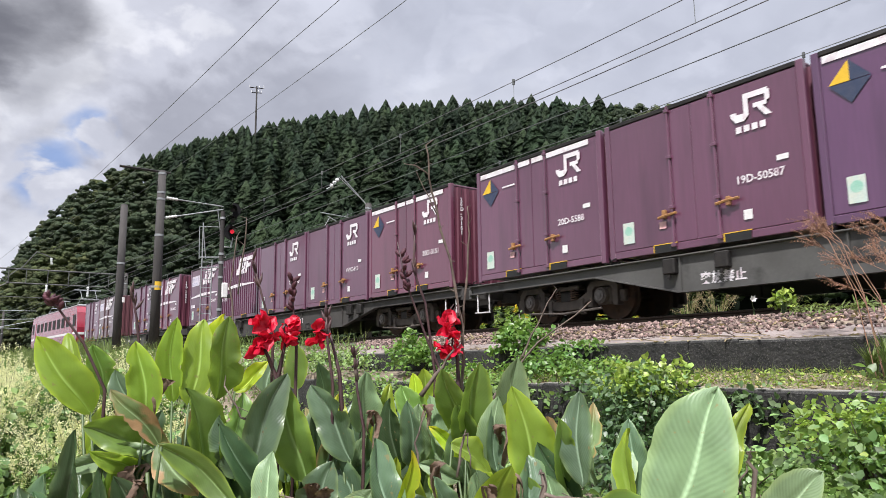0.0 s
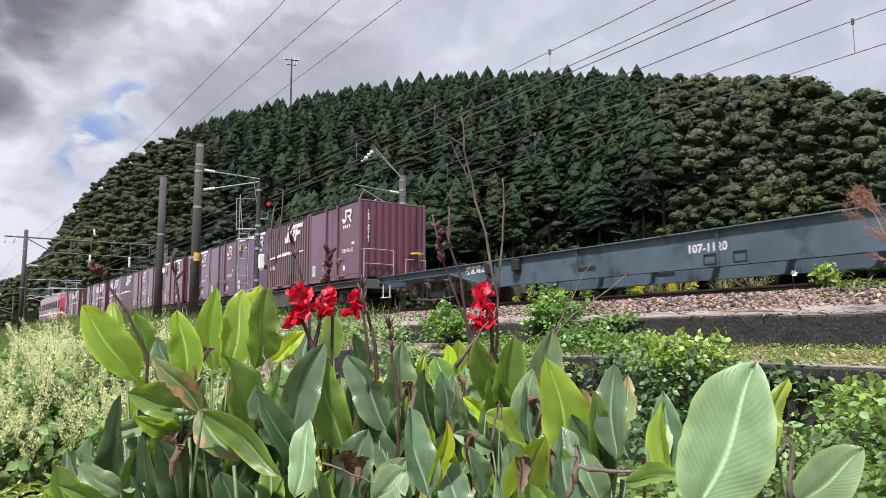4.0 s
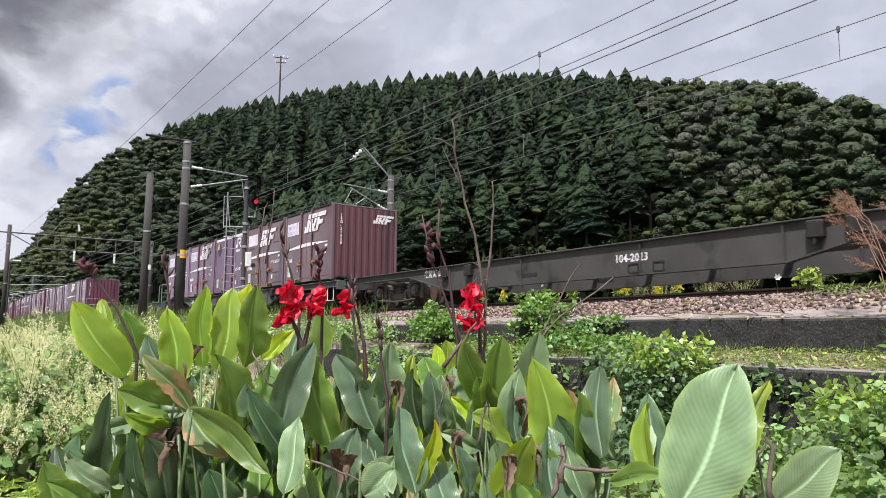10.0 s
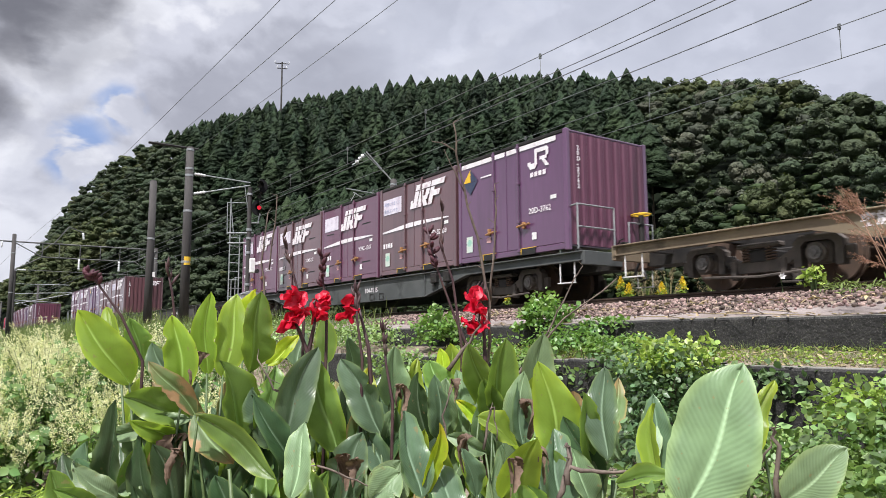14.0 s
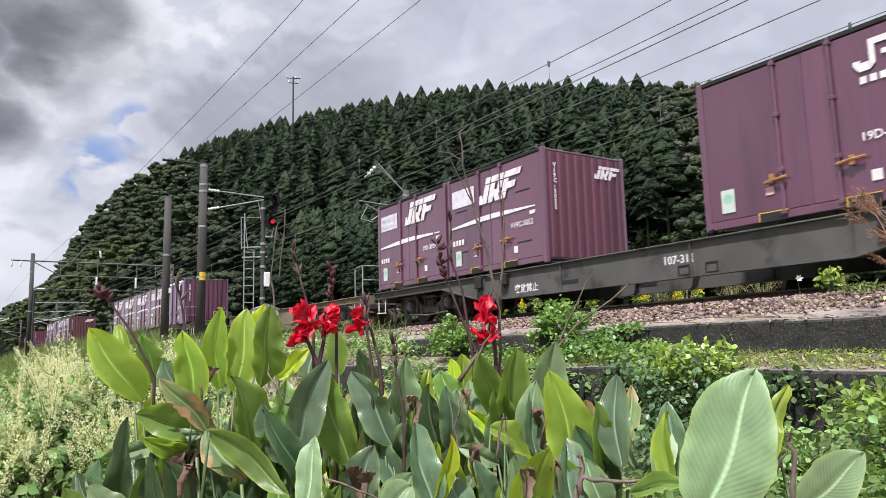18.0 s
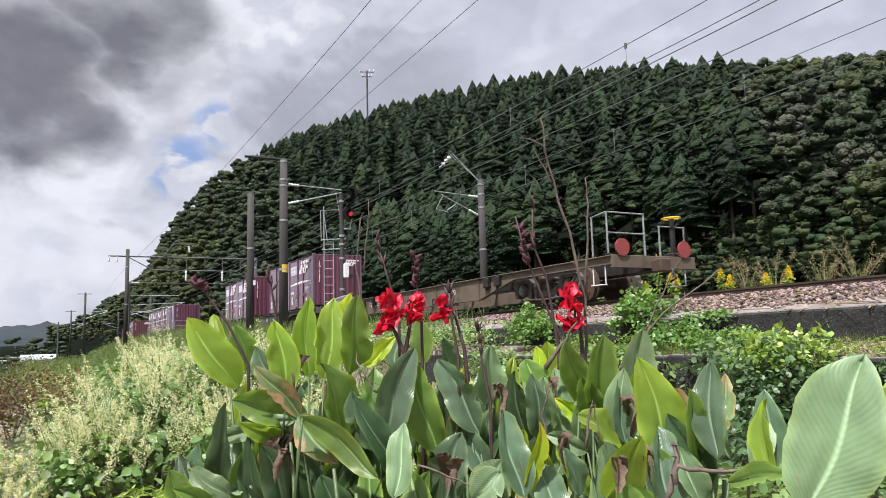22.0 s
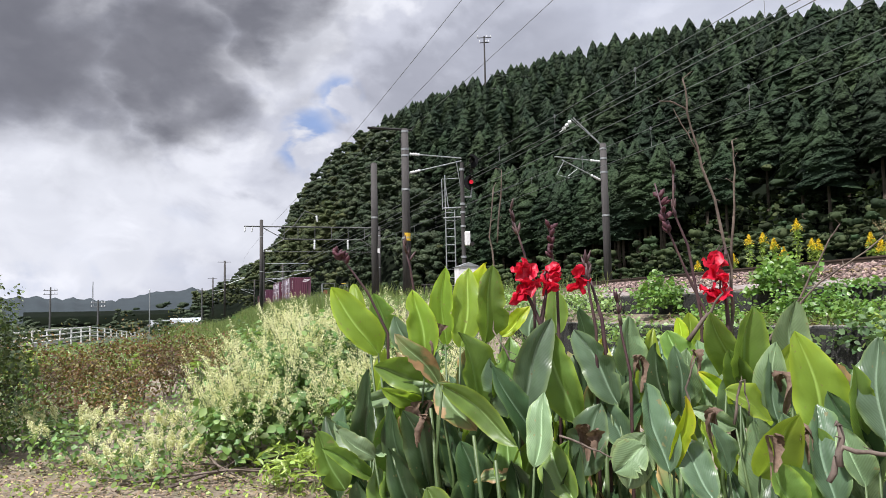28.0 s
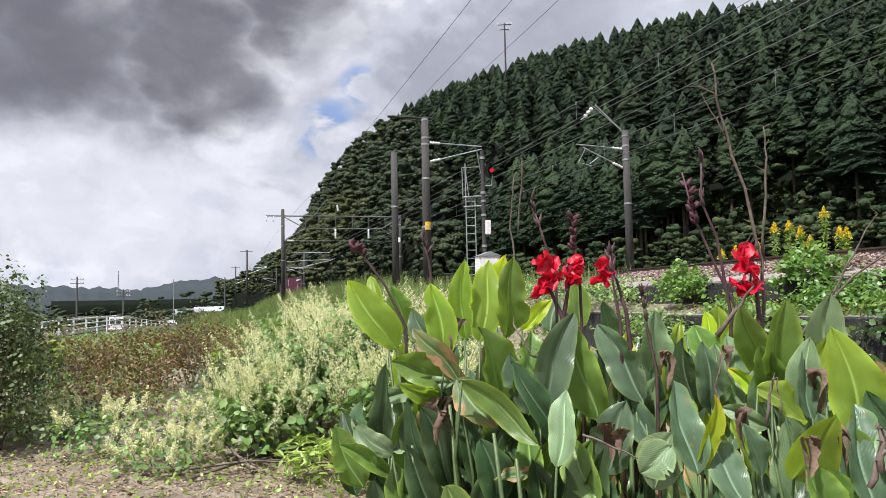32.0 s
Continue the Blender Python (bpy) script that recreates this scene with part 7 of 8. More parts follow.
# browning shrubs and the bush by the road
BROWN = [(-2.2, 12.6, 0.3, 1.0, 0.8, 0.62, 1100), (-0.6, 13.4, 0.35, 1.1, 0.8, 0.72, 1300), (-3.4, 13.5, 0.35, 1.2, 0.9, 0.75, 1200), (-1.9, 14.2, 0.5, 1.0, 0.7, 0.78, 1300), (-1.0, 14.6, 0.5, 1.0, 0.7, 0.80, 1200), (-1.9, 10.8, 0.15, 0.8, 0.6, 0.45, 600), (-3.9, 16, 0.4, 1.6, 1.2, 0.8, 800)]
BROWN = [(*m[:6], int(m[6] * 1.7)) for m in BROWN]
foliage("brown_shrub", BROWN, LEAF, 0.052, M["brown_leaf"], "low shrubs with leaves turning rusty brown", "shrub", 65, tilt=1.0, stems=70)
foliage("yellowing_shrub", [(x, y, z, rx * 0.95, ry * 0.95, rz * 1.06, n // 4) for x, y, z, rx, ry, rz, n in BROWN], SLIM, 0.085, M["olive_leaf"], "yellowing leafy shoots among brown shrubs", "shrub", 165, tilt=1.0, stems=30)
foliage("green_shrub", [(-2.0, 11.0, 0.15, 1.3, 0.8, 0.32, 800), (-0.2, 12.2, 0.25, 0.9, 0.8, 0.45, 900), (-3.0, 12.0, 0.2, 1.1, 0.7, 0.36, 600), (0.8, 12.6, 0.4, 0.9, 0.8, 0.6, 1300), (-2.6, 9.9, 0.12, 0.9, 0.7, 0.3, 700)], LEAF, 0.05, M["shrub"], "low yellow-green shrubs and creepers", "shrub", 66, tilt=1.0, stems=30)
foliage("green_shrub", [(-4.2, 17, 0.25, 2.0, 1.2, 0.55, 1500), (1.0, 18, 0.5, 1.8, 1.5, 0.7, 1500), (-7, 20, 0.2, 2.5, 2, 0.45, 1500), (-1.5, 24, 0.2, 3.5, 2, 0.5, 1800), (-5, 31, 0.1, 3.5, 3, 0.35, 1500), (1, 45, 0.1, 4, 6, 0.5, 1500)], LEAF, 0.13, M["shrub"], "green bushes between field and road", "shrub", 67)
sprig = random.Random(77)
foliage("weed_sprigs", [(sprig.uniform(-3.6, 0.2), sprig.uniform(10.2, 14.0), sprig.uniform(0.4, 0.75), 0.16, 0.16, sprig.uniform(0.35, 0.6), 60) for k in range(5)], SLIM, 0.15, M["light_leaf"], "upright yellow-green weeds among browning shrubs", "weeds", 166, tilt=1.1, stems=50, stem_mat="green_stem")
foliage("green_shrub", [(sprig.uniform(-3.8, 0.2), sprig.uniform(10.5, 14.5), sprig.uniform(0.3, 0.6), 0.4, 0.4, sprig.uniform(0.3, 0.55), 160) for k in range(3)], LEAF, 0.06, M["shrub"], "clumps of green leaves among browning shrubs", "shrub", 167, tilt=1.1)
foliage("tall_bush", [(-2.85, 9.0, 0.75, 0.55, 0.5, 0.80, 4000), (-3.15, 9.7, 1.0, 0.7, 0.6, 0.90, 4200), (-2.75, 8.7, 0.35, 0.45, 0.4, 0.45, 1000), (-4.2, 10.6, 1.1, 0.9, 0.9, 1.0, 2600)], LEAF, 0.056, M["hedge_leaf"], "tall small-leaved dark green bush", "bush", 68, tilt=0.9, stems=60)
foliage("vine_trail", [(7.2, 2.4, 1.12, 0.25, 0.9, 0.16, 260), (7.1, 8.6, 0.9, 0.3, 1.2, 0.4, 500), (6.6, 8.2, 0.35, 0.5, 0.9, 0.5, 500), (5.6, 6.9, 0.15, 0.7, 0.8, 0.35, 500), (4.6, 4.0, 0.1, 0.8, 1.0, 0.3, 600)], LEAF, 0.10, M["kudzu"], "green vines creeping over wall top and ground", "bush", 69)
foliage("vine_trail", [(7.05, 6.6, 1.0, 0.22, 0.7, 0.32, 380), (7.05, 4.6, 0.95, 0.2, 0.6, 0.3, 300)], LEAF, 0.09, M["dark_leaf"], "dark vines hanging over a concrete wall", "bush", 170, tilt=1.0)
# pampas and dry plumes
def pampas(x, y, z, n, hgt, seed, label, plume=True, tone="straw"):
    rr = random.Random(seed)
    root = thing("plume_grass", label, "grass", "plume grass", pose(x, y, z))
    g, h, pts, siz = Geo(), Geo(), [], []
    nrng = np.random.default_rng(seed)
    for k in range(n):
        a, l = rr.uniform(0, 6.283), hgt * rr.uniform(0.5, 1.0)
        bend = rr.uniform(0.15, 0.5) * l
        p = [Vector((0.04 * math.cos(a), 0.04 * math.sin(a), 0)), Vector((bend * 0.35 * math.cos(a), bend * 0.35 * math.sin(a), l * 0.65)), Vector((bend * math.cos(a), bend * math.sin(a), l))]
        if plume and k % 3 == 0:
            g.tube(p, [0.005, 0.004, 0.002], 4, False)
            w = nrng.uniform(0, 1, (70, 1))
            d = (p[2] - p[1]).normalized()
            pts.append(P(p[2]) + P(d) * (w - 0.6) * 0.35 + nrng.normal(0, 0.03, (70, 3)))
            siz.append(nrng.uniform(0.02, 0.06, 70))
        else:
            s = Vector((-math.sin(a), math.cos(a), 0)) * 0.007
            h.add([p[0] - s, p[0] + s, p[1] + s, p[1] - s, p[2]], [(0, 1, 2, 3), (3, 2, 4)])
    part("blades", h, M["grass"], root)["kind"] = "stuff"
    if plume:
        part("stalks", g, M["straw"], root)["kind"] = "stuff"
        v, f = scatter(SLIM[0], SLIM[1], np.concatenate(pts), np.concatenate(siz), turns(sum(len(q) for q in pts), nrng, 1.0))
        part("plumes", bulk("plumes", v, f, M[tone]), None, root, "reddish feathery plumes")["kind"] = "stuff"


def plume_reed(x, y, z, tip, seed, label):
    """One reed that arches over, with a fan of drooping feathery branches at its tip."""
    rr, nrng = random.Random(seed), np.random.default_rng(seed)
    root = thing("plume_reed", label, "reed", "plume reeds on the terrace", pose(x, y, z))
    e = Vector(tip) - Vector((x, y, z))
    q = [Vector((0, 0, 0)), Vector((e.x * 0.25, e.y * 0.22, e.z * 0.5)), Vector((e.x * 0.6, e.y * 0.58, e.z * 0.85)), e]
    part("stalk", Geo().tube(q, [0.006, 0.005, 0.004, 0.002], 5, False), M["reed_plume"], root, "thin dry stalk")
    pts, siz, g = [], [], Geo()
    way_ = (q[3] - q[2]).normalized()
    for k in range(13):
        b = q[2].lerp(q[3], 0.35 + 0.65 * rr.random())
        d = (way_ * 0.7 + Vector((rr.uniform(-0.35, 0.35), rr.uniform(-0.45, 0.45), rr.uniform(-0.1, 0.6)))).normalized() * rr.uniform(0.14, 0.30)
        m, t = b + d * 0.55, b + d + Vector((0, 0, -0.05))
        g.tube([b, m, t], [0.002, 0.0016, 0.001], 4, False)
        w = nrng.uniform(0.1, 1, (34, 1))
        pts.append(P(b) * (1 - w) ** 2 + 2 * P(m) * w * (1 - w) + P(t) * w ** 2 + nrng.normal(0, 0.006, (34, 3)))
        siz.append(nrng.uniform(0.012, 0.030, 34))
    part("plume_fan", g, M["reed_plume"], root)["kind"] = "stuff"
    pts = np.concatenate(pts)
    v, f = scatter(SLIM[0], SLIM[1], pts, np.concatenate(siz), turns(len(pts), nrng, 1.0))
    part("plume", bulk("plume", v, f, M["reed_plume"]), None, root, "reddish feathery plume")["kind"] = "stuff"


reed = random.Random(70)
for k in range(15):
    az, el, r = reed.uniform(61.8, 68.0), reed.uniform(4.5, 10.2), reed.uniform(8.6, 9.3)
    tip = (r * math.sin(radians(az)), r * math.cos(radians(az)), 1.5 + r * math.tan(radians(el)))
    plume_reed(7.75 + reed.uniform(0, 0.35), tip[1] - reed.uniform(0.45, 1.0), 1.32, tip, 700 + k, "dry reed with a drooping reddish feathery plume")
for k, (x, y, h) in enumerate(((7.75, 2.95, 0.8), (7.7, 3.3, 0.55), (7.55, 2.6, 1.0), (7.9, 3.55, 0.45))):
    pampas(x, y, 1.25, 130, h, 75 + k, "tuft of green and yellowing grass on the terrace", False)
# lily and weeds beside the rail
lily = thing("lily", "white lily with a trumpet flower beside the rail", "flower", "", pose(9.66, 5.89, 1.95))
part("stem", Geo().tube([(0, 0, 0), (0.02, 0, 0.25), (-0.02, 0, 0.40)], [0.008, 0.007, 0.005], 6), M["green_stem"], lily)
for k in range(6):
    a = k * math.pi / 3
    d, e = Vector((-0.55, -0.5 + 0.0 * k, 0.15)).normalized(), Vector((0, 0, 0.40))
    s_ = d.cross(Vector((0, 0, 1))).normalized()
    r_ = s_ * math.cos(a) + d.cross(s_) * math.sin(a)
    t_ = d.cross(r_) * 0.022
    part("petal", Geo().add([e + Vector((-0.02, 0, 0)), e + d * 0.06 + r_ * 0.02 - t_, e + d * 0.10 + r_ * 0.055, e + d * 0.06 + r_ * 0.02 + t_], [(0, 1, 2, 3)]), M["white"], lily, "white petal")
foliage("rail_weed", [(9.66, 5.42, 2.25, 0.14, 0.16, 0.24, 110)], LEAF, 0.085, M["light_leaf"], "bright green weed growing beside the rail", "weed", 171, tilt=1.0, stems=8, stem_mat="green_stem")
foliage("rail_weed", [(9.5, 5.0, 2.1, 0.2, 0.3, 0.14, 110), (9.55, 4.4, 2.1, 0.2, 0.4, 0.12, 130)], SLIM, 0.11, M["grass"], "low yellow-green weeds at the ballast edge", "weed", 172, tilt=1.0)
for k, (x, y) in enumerate(((18.6, 15.2), (19.0, 13.8), (18.2, 12.2), (19.5, 17.0), (18.8, 10.5))):
    pampas(x, y, 1.9, 60, 2.0, 80 + k, "pale plume grass beyond the tracks")


# goldenrod beyond the tracks
def goldenrod(x, y, z, hgt, seed):
    nrng = np.random.default_rng(seed)
    root = thing("goldenrod", "tall goldenrod with a yellow flower head", "flower", "goldenrods beyond the tracks", pose(x, y, z))
    part("stem", Geo().tube([(0, 0, 0), (0.02, 0, hgt * 0.6), (0, 0.02, hgt)], [0.012, 0.01, 0.005], 5), M["green_stem"], root)
    n = 150
    w = nrng.uniform(0.3, 1, n)
    p = np.stack([nrng.normal(0, 0.03, n), nrng.normal(0, 0.03, n), w * hgt * 0.92], 1)
    v, f = scatter(SLIM[0], SLIM[1], p, nrng.uniform(0.10, 0.22, n), turns(n, nrng, 1.0))
    part("leaves", bulk("leaves", v, f, M["light_leaf"]), None, root)
    n = 420
    w = nrng.uniform(0, 1, n)
    a = nrng.uniform(0, 6.283, n)
    r = 0.15 * (1 - w ** 2) * nrng.uniform(0.2, 1, n) * (1 + 0.5 * np.sin(a * 3 + seed))
    p = np.stack([r * np.cos(a), r * np.sin(a), hgt * 0.88 + w * 0.30 - r * 0.5], 1)
    v, f = scatter(FLECK[0], FLECK[1], p, nrng.uniform(0.02, 0.045, n), turns(n, nrng, 1.2))
    part("flower_head", bulk("flower_head", v, f, M["goldenrod"]), None, root, "yellow flower head")["kind"] = "stuff"


for k, (az, el) in enumerate(((40.0, 5.6), (40.9, 5.7), (41.6, 5.2), (43.1, 6.6), (44.0, 5.0), (44.4, 4.9), (42.2, 4.4), (38.9, 4.1), (47.5, 5.2), (48.1, 4.6), (36.5, 3.6), (50.5, 4.6), (52.0, 5.0), (37.4, 3.9))):
    y = 17.6 / math.tan(radians(az))
    top = 1.5 + math.hypot(17.6, y) * math.tan(radians(el))
    goldenrod(17.6 + shift(y), y, 1.85, top - 1.85 - 0.3, 90 + k)

# fallen branches on the ground
for k, pts in enumerate(([(-1.0, 6.95, 0.06), (-0.1, 6.9, 0.12), (0.9, 6.75, 0.05)], [(-0.35, 7.5, 0.25), (-0.2, 7.2, 0.12), (0.05, 6.8, 0.04)], [(-3.9, 12.2, 0.12), (-3.2, 11.9, 0.1), (-2.6, 11.5, 0.05)], [(-0.6, 6.7, 0.05), (-0.2, 6.95, 0.1), (0.15, 7.4, 0.04)],
                         [(8.62, 6.1, 1.85), (8.42, 5.4, 1.80), (8.20, 4.7, 1.76)], [(8.75, 6.9, 1.88), (8.55, 6.2, 1.83), (8.36, 5.2, 1.79)], [(8.7, 5.6, 1.87), (8.5, 5.1, 1.82), (8.35, 4.9, 1.79)], [(8.55, 7.6, 1.83), (8.45, 6.9, 1.81), (8.3, 6.5, 1.77)])):
    root = thing("fallen_branch", "dry grey-brown fallen branch", "branch", "fallen branches")
    part("limb", Geo().tube(pts, [0.016, 0.014, 0.007] if k < 4 else [0.007, 0.006, 0.004], 6), M["twig" if k < 4 else "straw"], root)
    m = Vector(pts[1])
    for j in range(3):
        part("twig", Geo().tube([m, m + Vector((rng.normal(0, 0.2), rng.normal(0, 0.2), abs(rng.normal(0, 0.06))))], [0.007, 0.003], 5), M["twig"], root)


# ---- canna plants ----
def canna_plant(x, y):
    root = thing("canna_plant", "leafy canna plant with broad green leaves in a clump", "plant", "canna clump", pose(x, y, 0))
    rr = random.Random(int(x * 100) + int(y * 37))
    for k in range(4):
        a = (rr.uniform(-0.14, 0.14), rr.uniform(-0.14, 0.14), -0.05)
        b = (a[0] * 1.6, a[1] * 1.6, rr.uniform(0.7, 1.15))
        part("stem", Geo().tube([a, ((a[0] + b[0]) / 2 + 0.02, (a[1] + b[1]) / 2, b[2] * 0.5), b], [0.012, 0.011, 0.007], 8), M["green_stem"], root, "", True)
    # lower leaves that fill the clump, mostly in a colour darkened for shade
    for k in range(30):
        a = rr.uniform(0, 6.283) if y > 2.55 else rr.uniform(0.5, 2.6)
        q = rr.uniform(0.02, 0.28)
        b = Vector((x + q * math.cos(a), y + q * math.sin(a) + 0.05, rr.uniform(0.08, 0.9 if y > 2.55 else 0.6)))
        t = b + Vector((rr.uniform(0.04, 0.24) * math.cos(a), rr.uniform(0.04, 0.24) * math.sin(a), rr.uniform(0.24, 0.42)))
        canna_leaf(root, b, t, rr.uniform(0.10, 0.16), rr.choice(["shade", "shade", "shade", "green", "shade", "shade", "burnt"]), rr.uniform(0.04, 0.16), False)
    # half-hidden leaves behind the front ones
    for k in range(13 if y > 1.4 else 0):
        far = Vector((x, y, 0)).normalized() * rr.uniform(0.10, 0.42)
        b = Vector((x + far.x + rr.uniform(-0.2, 0.2), y + far.y + rr.uniform(-0.12, 0.12), rr.uniform(0.78, 1.10)))
        t = b + Vector((rr.uniform(-0.13, 0.13), rr.uniform(-0.10, 0.10), rr.uniform(0.22, 0.34)))
        canna_leaf(root, b, t, rr.uniform(0.085, 0.14), rr.choice(["green", "blue", "green", "sunlit", "blue", "sunlit", "shade", "pale", "burnt"]), rr.uniform(0.04, 0.14), False)
    return root


LEAF_COUNT = [0]


def canna_leaf(plant, base, tip, width, style, bend, stalk=True):
    LEAF_COUNT[0] += 1
    rr = random.Random(LEAF_COUNT[0] * 13)
    o = plant.matrix_basis.translation
    a, b = Vector(base) - o, Vector(tip) - o
    axis = b - a
    eye = (Vector((0, 0, 1.5)) - Vector(base)).normalized()
    n = (eye + Vector((rr.uniform(-0.6, 0.6), rr.uniform(-0.6, 0.6), rr.uniform(-0.1, 0.5)))).normalized()
    if width > 0.25:
        n = (eye + Vector((0.15, 0.1, 0.25))).normalized()
    n = (n - axis * n.dot(axis) / axis.length_squared).normalized()
    s = axis.cross(n).normalized()
    rows, cols = 18, 10
    fold, wave, ph, twist = rr.uniform(0.15, 0.75), rr.uniform(0.015, 0.055), rr.uniform(0, 6), rr.uniform(-0.7, 0.7)
    if width > 0.25:
        fold, wave, twist, width = 0.22, 0.03, 0.15, width * 0.84
    bite = {rr.randrange(4, rows - 2): rr.uniform(0.6, 0.9) for k in range(rr.choice((0, 0, 1, 2) if style != "burnt" else (2, 3, 4)))}
    torn = rr.choice((-1, 1))
    v, uv = [], []
    L = axis.length
    for j in range(rows + 1):
        t = j / rows
        w = (max(t, 0.0) ** 0.64 * max(0.0, 1 - t) ** 0.76) / 0.380
        ct, st = math.cos(twist * t), math.sin(twist * t)
        si, ni = s * ct + n * st, n * ct - s * st
        sway = 0.05 * L * math.sin(ph + 3.1 * t)
        mid = a + axis * t + n * bend * L * (2.4 * t * (1 - t)) + s * sway * t * (1 - t) * 4
        for i in range(cols + 1):
            q = 2 * i / cols - 1
            edge = (wave * math.sin(ph + t * 10 + (2 if q > 0 else 0)) + 0.4 * wave * math.sin(2 * ph + t * 27 + 3 * q)) * L * abs(q) ** 2 * min(1, w * 2)
            tear = 1 - 0.05 * rr.random() * (abs(q) > 0.9)
            if j in bite and q * torn > 0.3:
                tear *= bite[j]
            v.append(mid + si * (q * w * width * 0.5 * tear) + ni * (fold * abs(q) * w * width * 0.5 + edge - 0.012 * (abs(q) < 0.01)))
            uv.append((i / cols, t))
    c = cols + 1
    f = [(j * c + i, j * c + i + 1, (j + 1) * c + i + 1, (j + 1) * c + i) for j in range(rows) for i in range(cols)]
    me = bpy.data.meshes.new("leaf")
    me.from_pydata([tuple(p) for p in v], [], f)
    me.materials.append(LEAVES[style])
    lay = me.uv_layers.new(name="UVMap")
    lay.data.foreach_set("uv", [k for q in f for i in q for k in uv[i]])
    me.polygons.foreach_set("use_smooth", [True] * len(f))
    words = {"shade": "dark green leaf, darkened for shade in the clump", "sunlit": "yellow-green leaf, with light through it put into the colour", "green": "", "blue": "bluish green leaf", "pale": "pale grey-green leaf", "lime": "yellow leaf", "burnt": "leaf with dry brown patches"}
    ob = part("leaf", me, None, plant, words[style])
    if stalk:
        g = Vector((a.x * 0.35, a.y * 0.35, max(0.0, a.z - 0.75)))
        m = a.lerp(g, 0.45) - axis.normalized() * 0.05
        part("leaf_stalk", Geo().tube([g, m, a + axis * 0.03], [0.008, 0.007, 0.004], 6), M["green_stem"], plant, "", True)


def canna_flower(pts, blooms):
    root = thing("canna_flower", "red canna flowers on a dark stalk", "flower", "canna flowers", pose(*pts[0]))
    o = Vector(pts[0])
    foot = Vector((o.x * 0.98, o.y * 0.98 + 0.04, 0.0)) - o
    part("stalk", Geo().tube([foot, (0, 0, 0)] + [Vector(p) - o for p in pts[1:]], [0.013, 0.011] + [0.008, 0.005][:len(pts) - 1], 7), M["canna_stem"], root, "", True)
    rr = random.Random(int(o.x * 1000))
    for c in blooms:
        c = Vector(c) - o
        part("bloom_stalk", Geo().tube([Vector(pts[-1]) - o, c], [0.005, 0.004], 5), M["canna_stem"], root)
        for k in range(5):
            d = Vector((rr.normalvariate(0, 1), rr.normalvariate(-0.3, 0.6), rr.normalvariate(0.15, 0.8))).normalized()
            s = d.cross(Vector((rr.uniform(-1, 1), rr.uniform(-1, 1), rr.uniform(-1, 1)))).normalized()
            n = d.cross(s)
            L, W = rr.uniform(0.045, 0.07), rr.uniform(0.020, 0.032)
            v, R, C = [], 6, 4
            for j in range(R + 1):
                t = j / R
                w = W * math.sin(math.pi * (0.12 + 0.80 * t)) ** 0.7
                for i in range(C + 1):
                    q = 2 * i / C - 1
                    v.append(c + d * L * t + s * w * q + n * (0.02 * t * t - 0.012 * q * q + 0.006 * math.sin(9 * t + 3 * q)))
            f = [(j * (C + 1) + i, j * (C + 1) + i + 1, (j + 1) * (C + 1) + i + 1, (j + 1) * (C + 1) + i) for j in range(R) for i in range(C)]
            part("petal", Geo().add(v, f), M["petal"], root, "", True)
    for k in range(3):
        e = Vector(pts[-1]) - o
        part("bud", Geo().tube([e, e + Vector((rr.uniform(-0.02, 0.02), rr.uniform(-0.02, 0.02), 0.05)), e + Vector((rr.uniform(-0.03, 0.03), 0, 0.09))], [0.004, 0.007, 0.001], 6), M["canna_stem"], root, "dark red bud")


def seed_stalk(pts, n, pods):
    root = thing("canna_seed_stalk", "dark red canna stalk with " + ("dry seed pods" if pods else "slender buds"), "plant stalk", "canna seed stalks", pose(*pts[0]))
    o = Vector(pts[0])
    q = [Vector(p) - o for p in pts]
    foot = Vector((o.x * 0.98, o.y * 0.98 + 0.04, 0.0)) - o
    r = [0.008 - 0.0045 * i / len(q) for i in range(len(q) + 1)]
    part("stalk", Geo().tube([foot] + q, r, 7), M["canna_stem"], root, "", True)
    rr = random.Random(int(o.x * 997) + n)
    for k in range(n):
        t = 1 - 0.42 * rr.random()
        i = min(len(q) - 2, int(t * (len(q) - 1)))
        p = q[i].lerp(q[i + 1], t * (len(q) - 1) - i)
        d = Vector((rr.uniform(-1, 1), rr.uniform(-1, 1), rr.uniform(0.2, 1.3))).normalized()
        if pods:
            e = p + d * 0.03
            part("seed_pod", Geo().tube([p, p + d * 0.012, e, e + d * 0.014], [0.002, 0.009, 0.010, 0.002], 7), M["seed"], root, "dark red seed pod", True)
        else:
            e = p + (d + Vector((0, 0, 1.2))).normalized() * 0.06
            part("bud", Geo().tube([p, p.lerp(e, 0.5), e], [0.003, 0.007, 0.001], 6), M["canna_stem"], root, "slender bud", True)


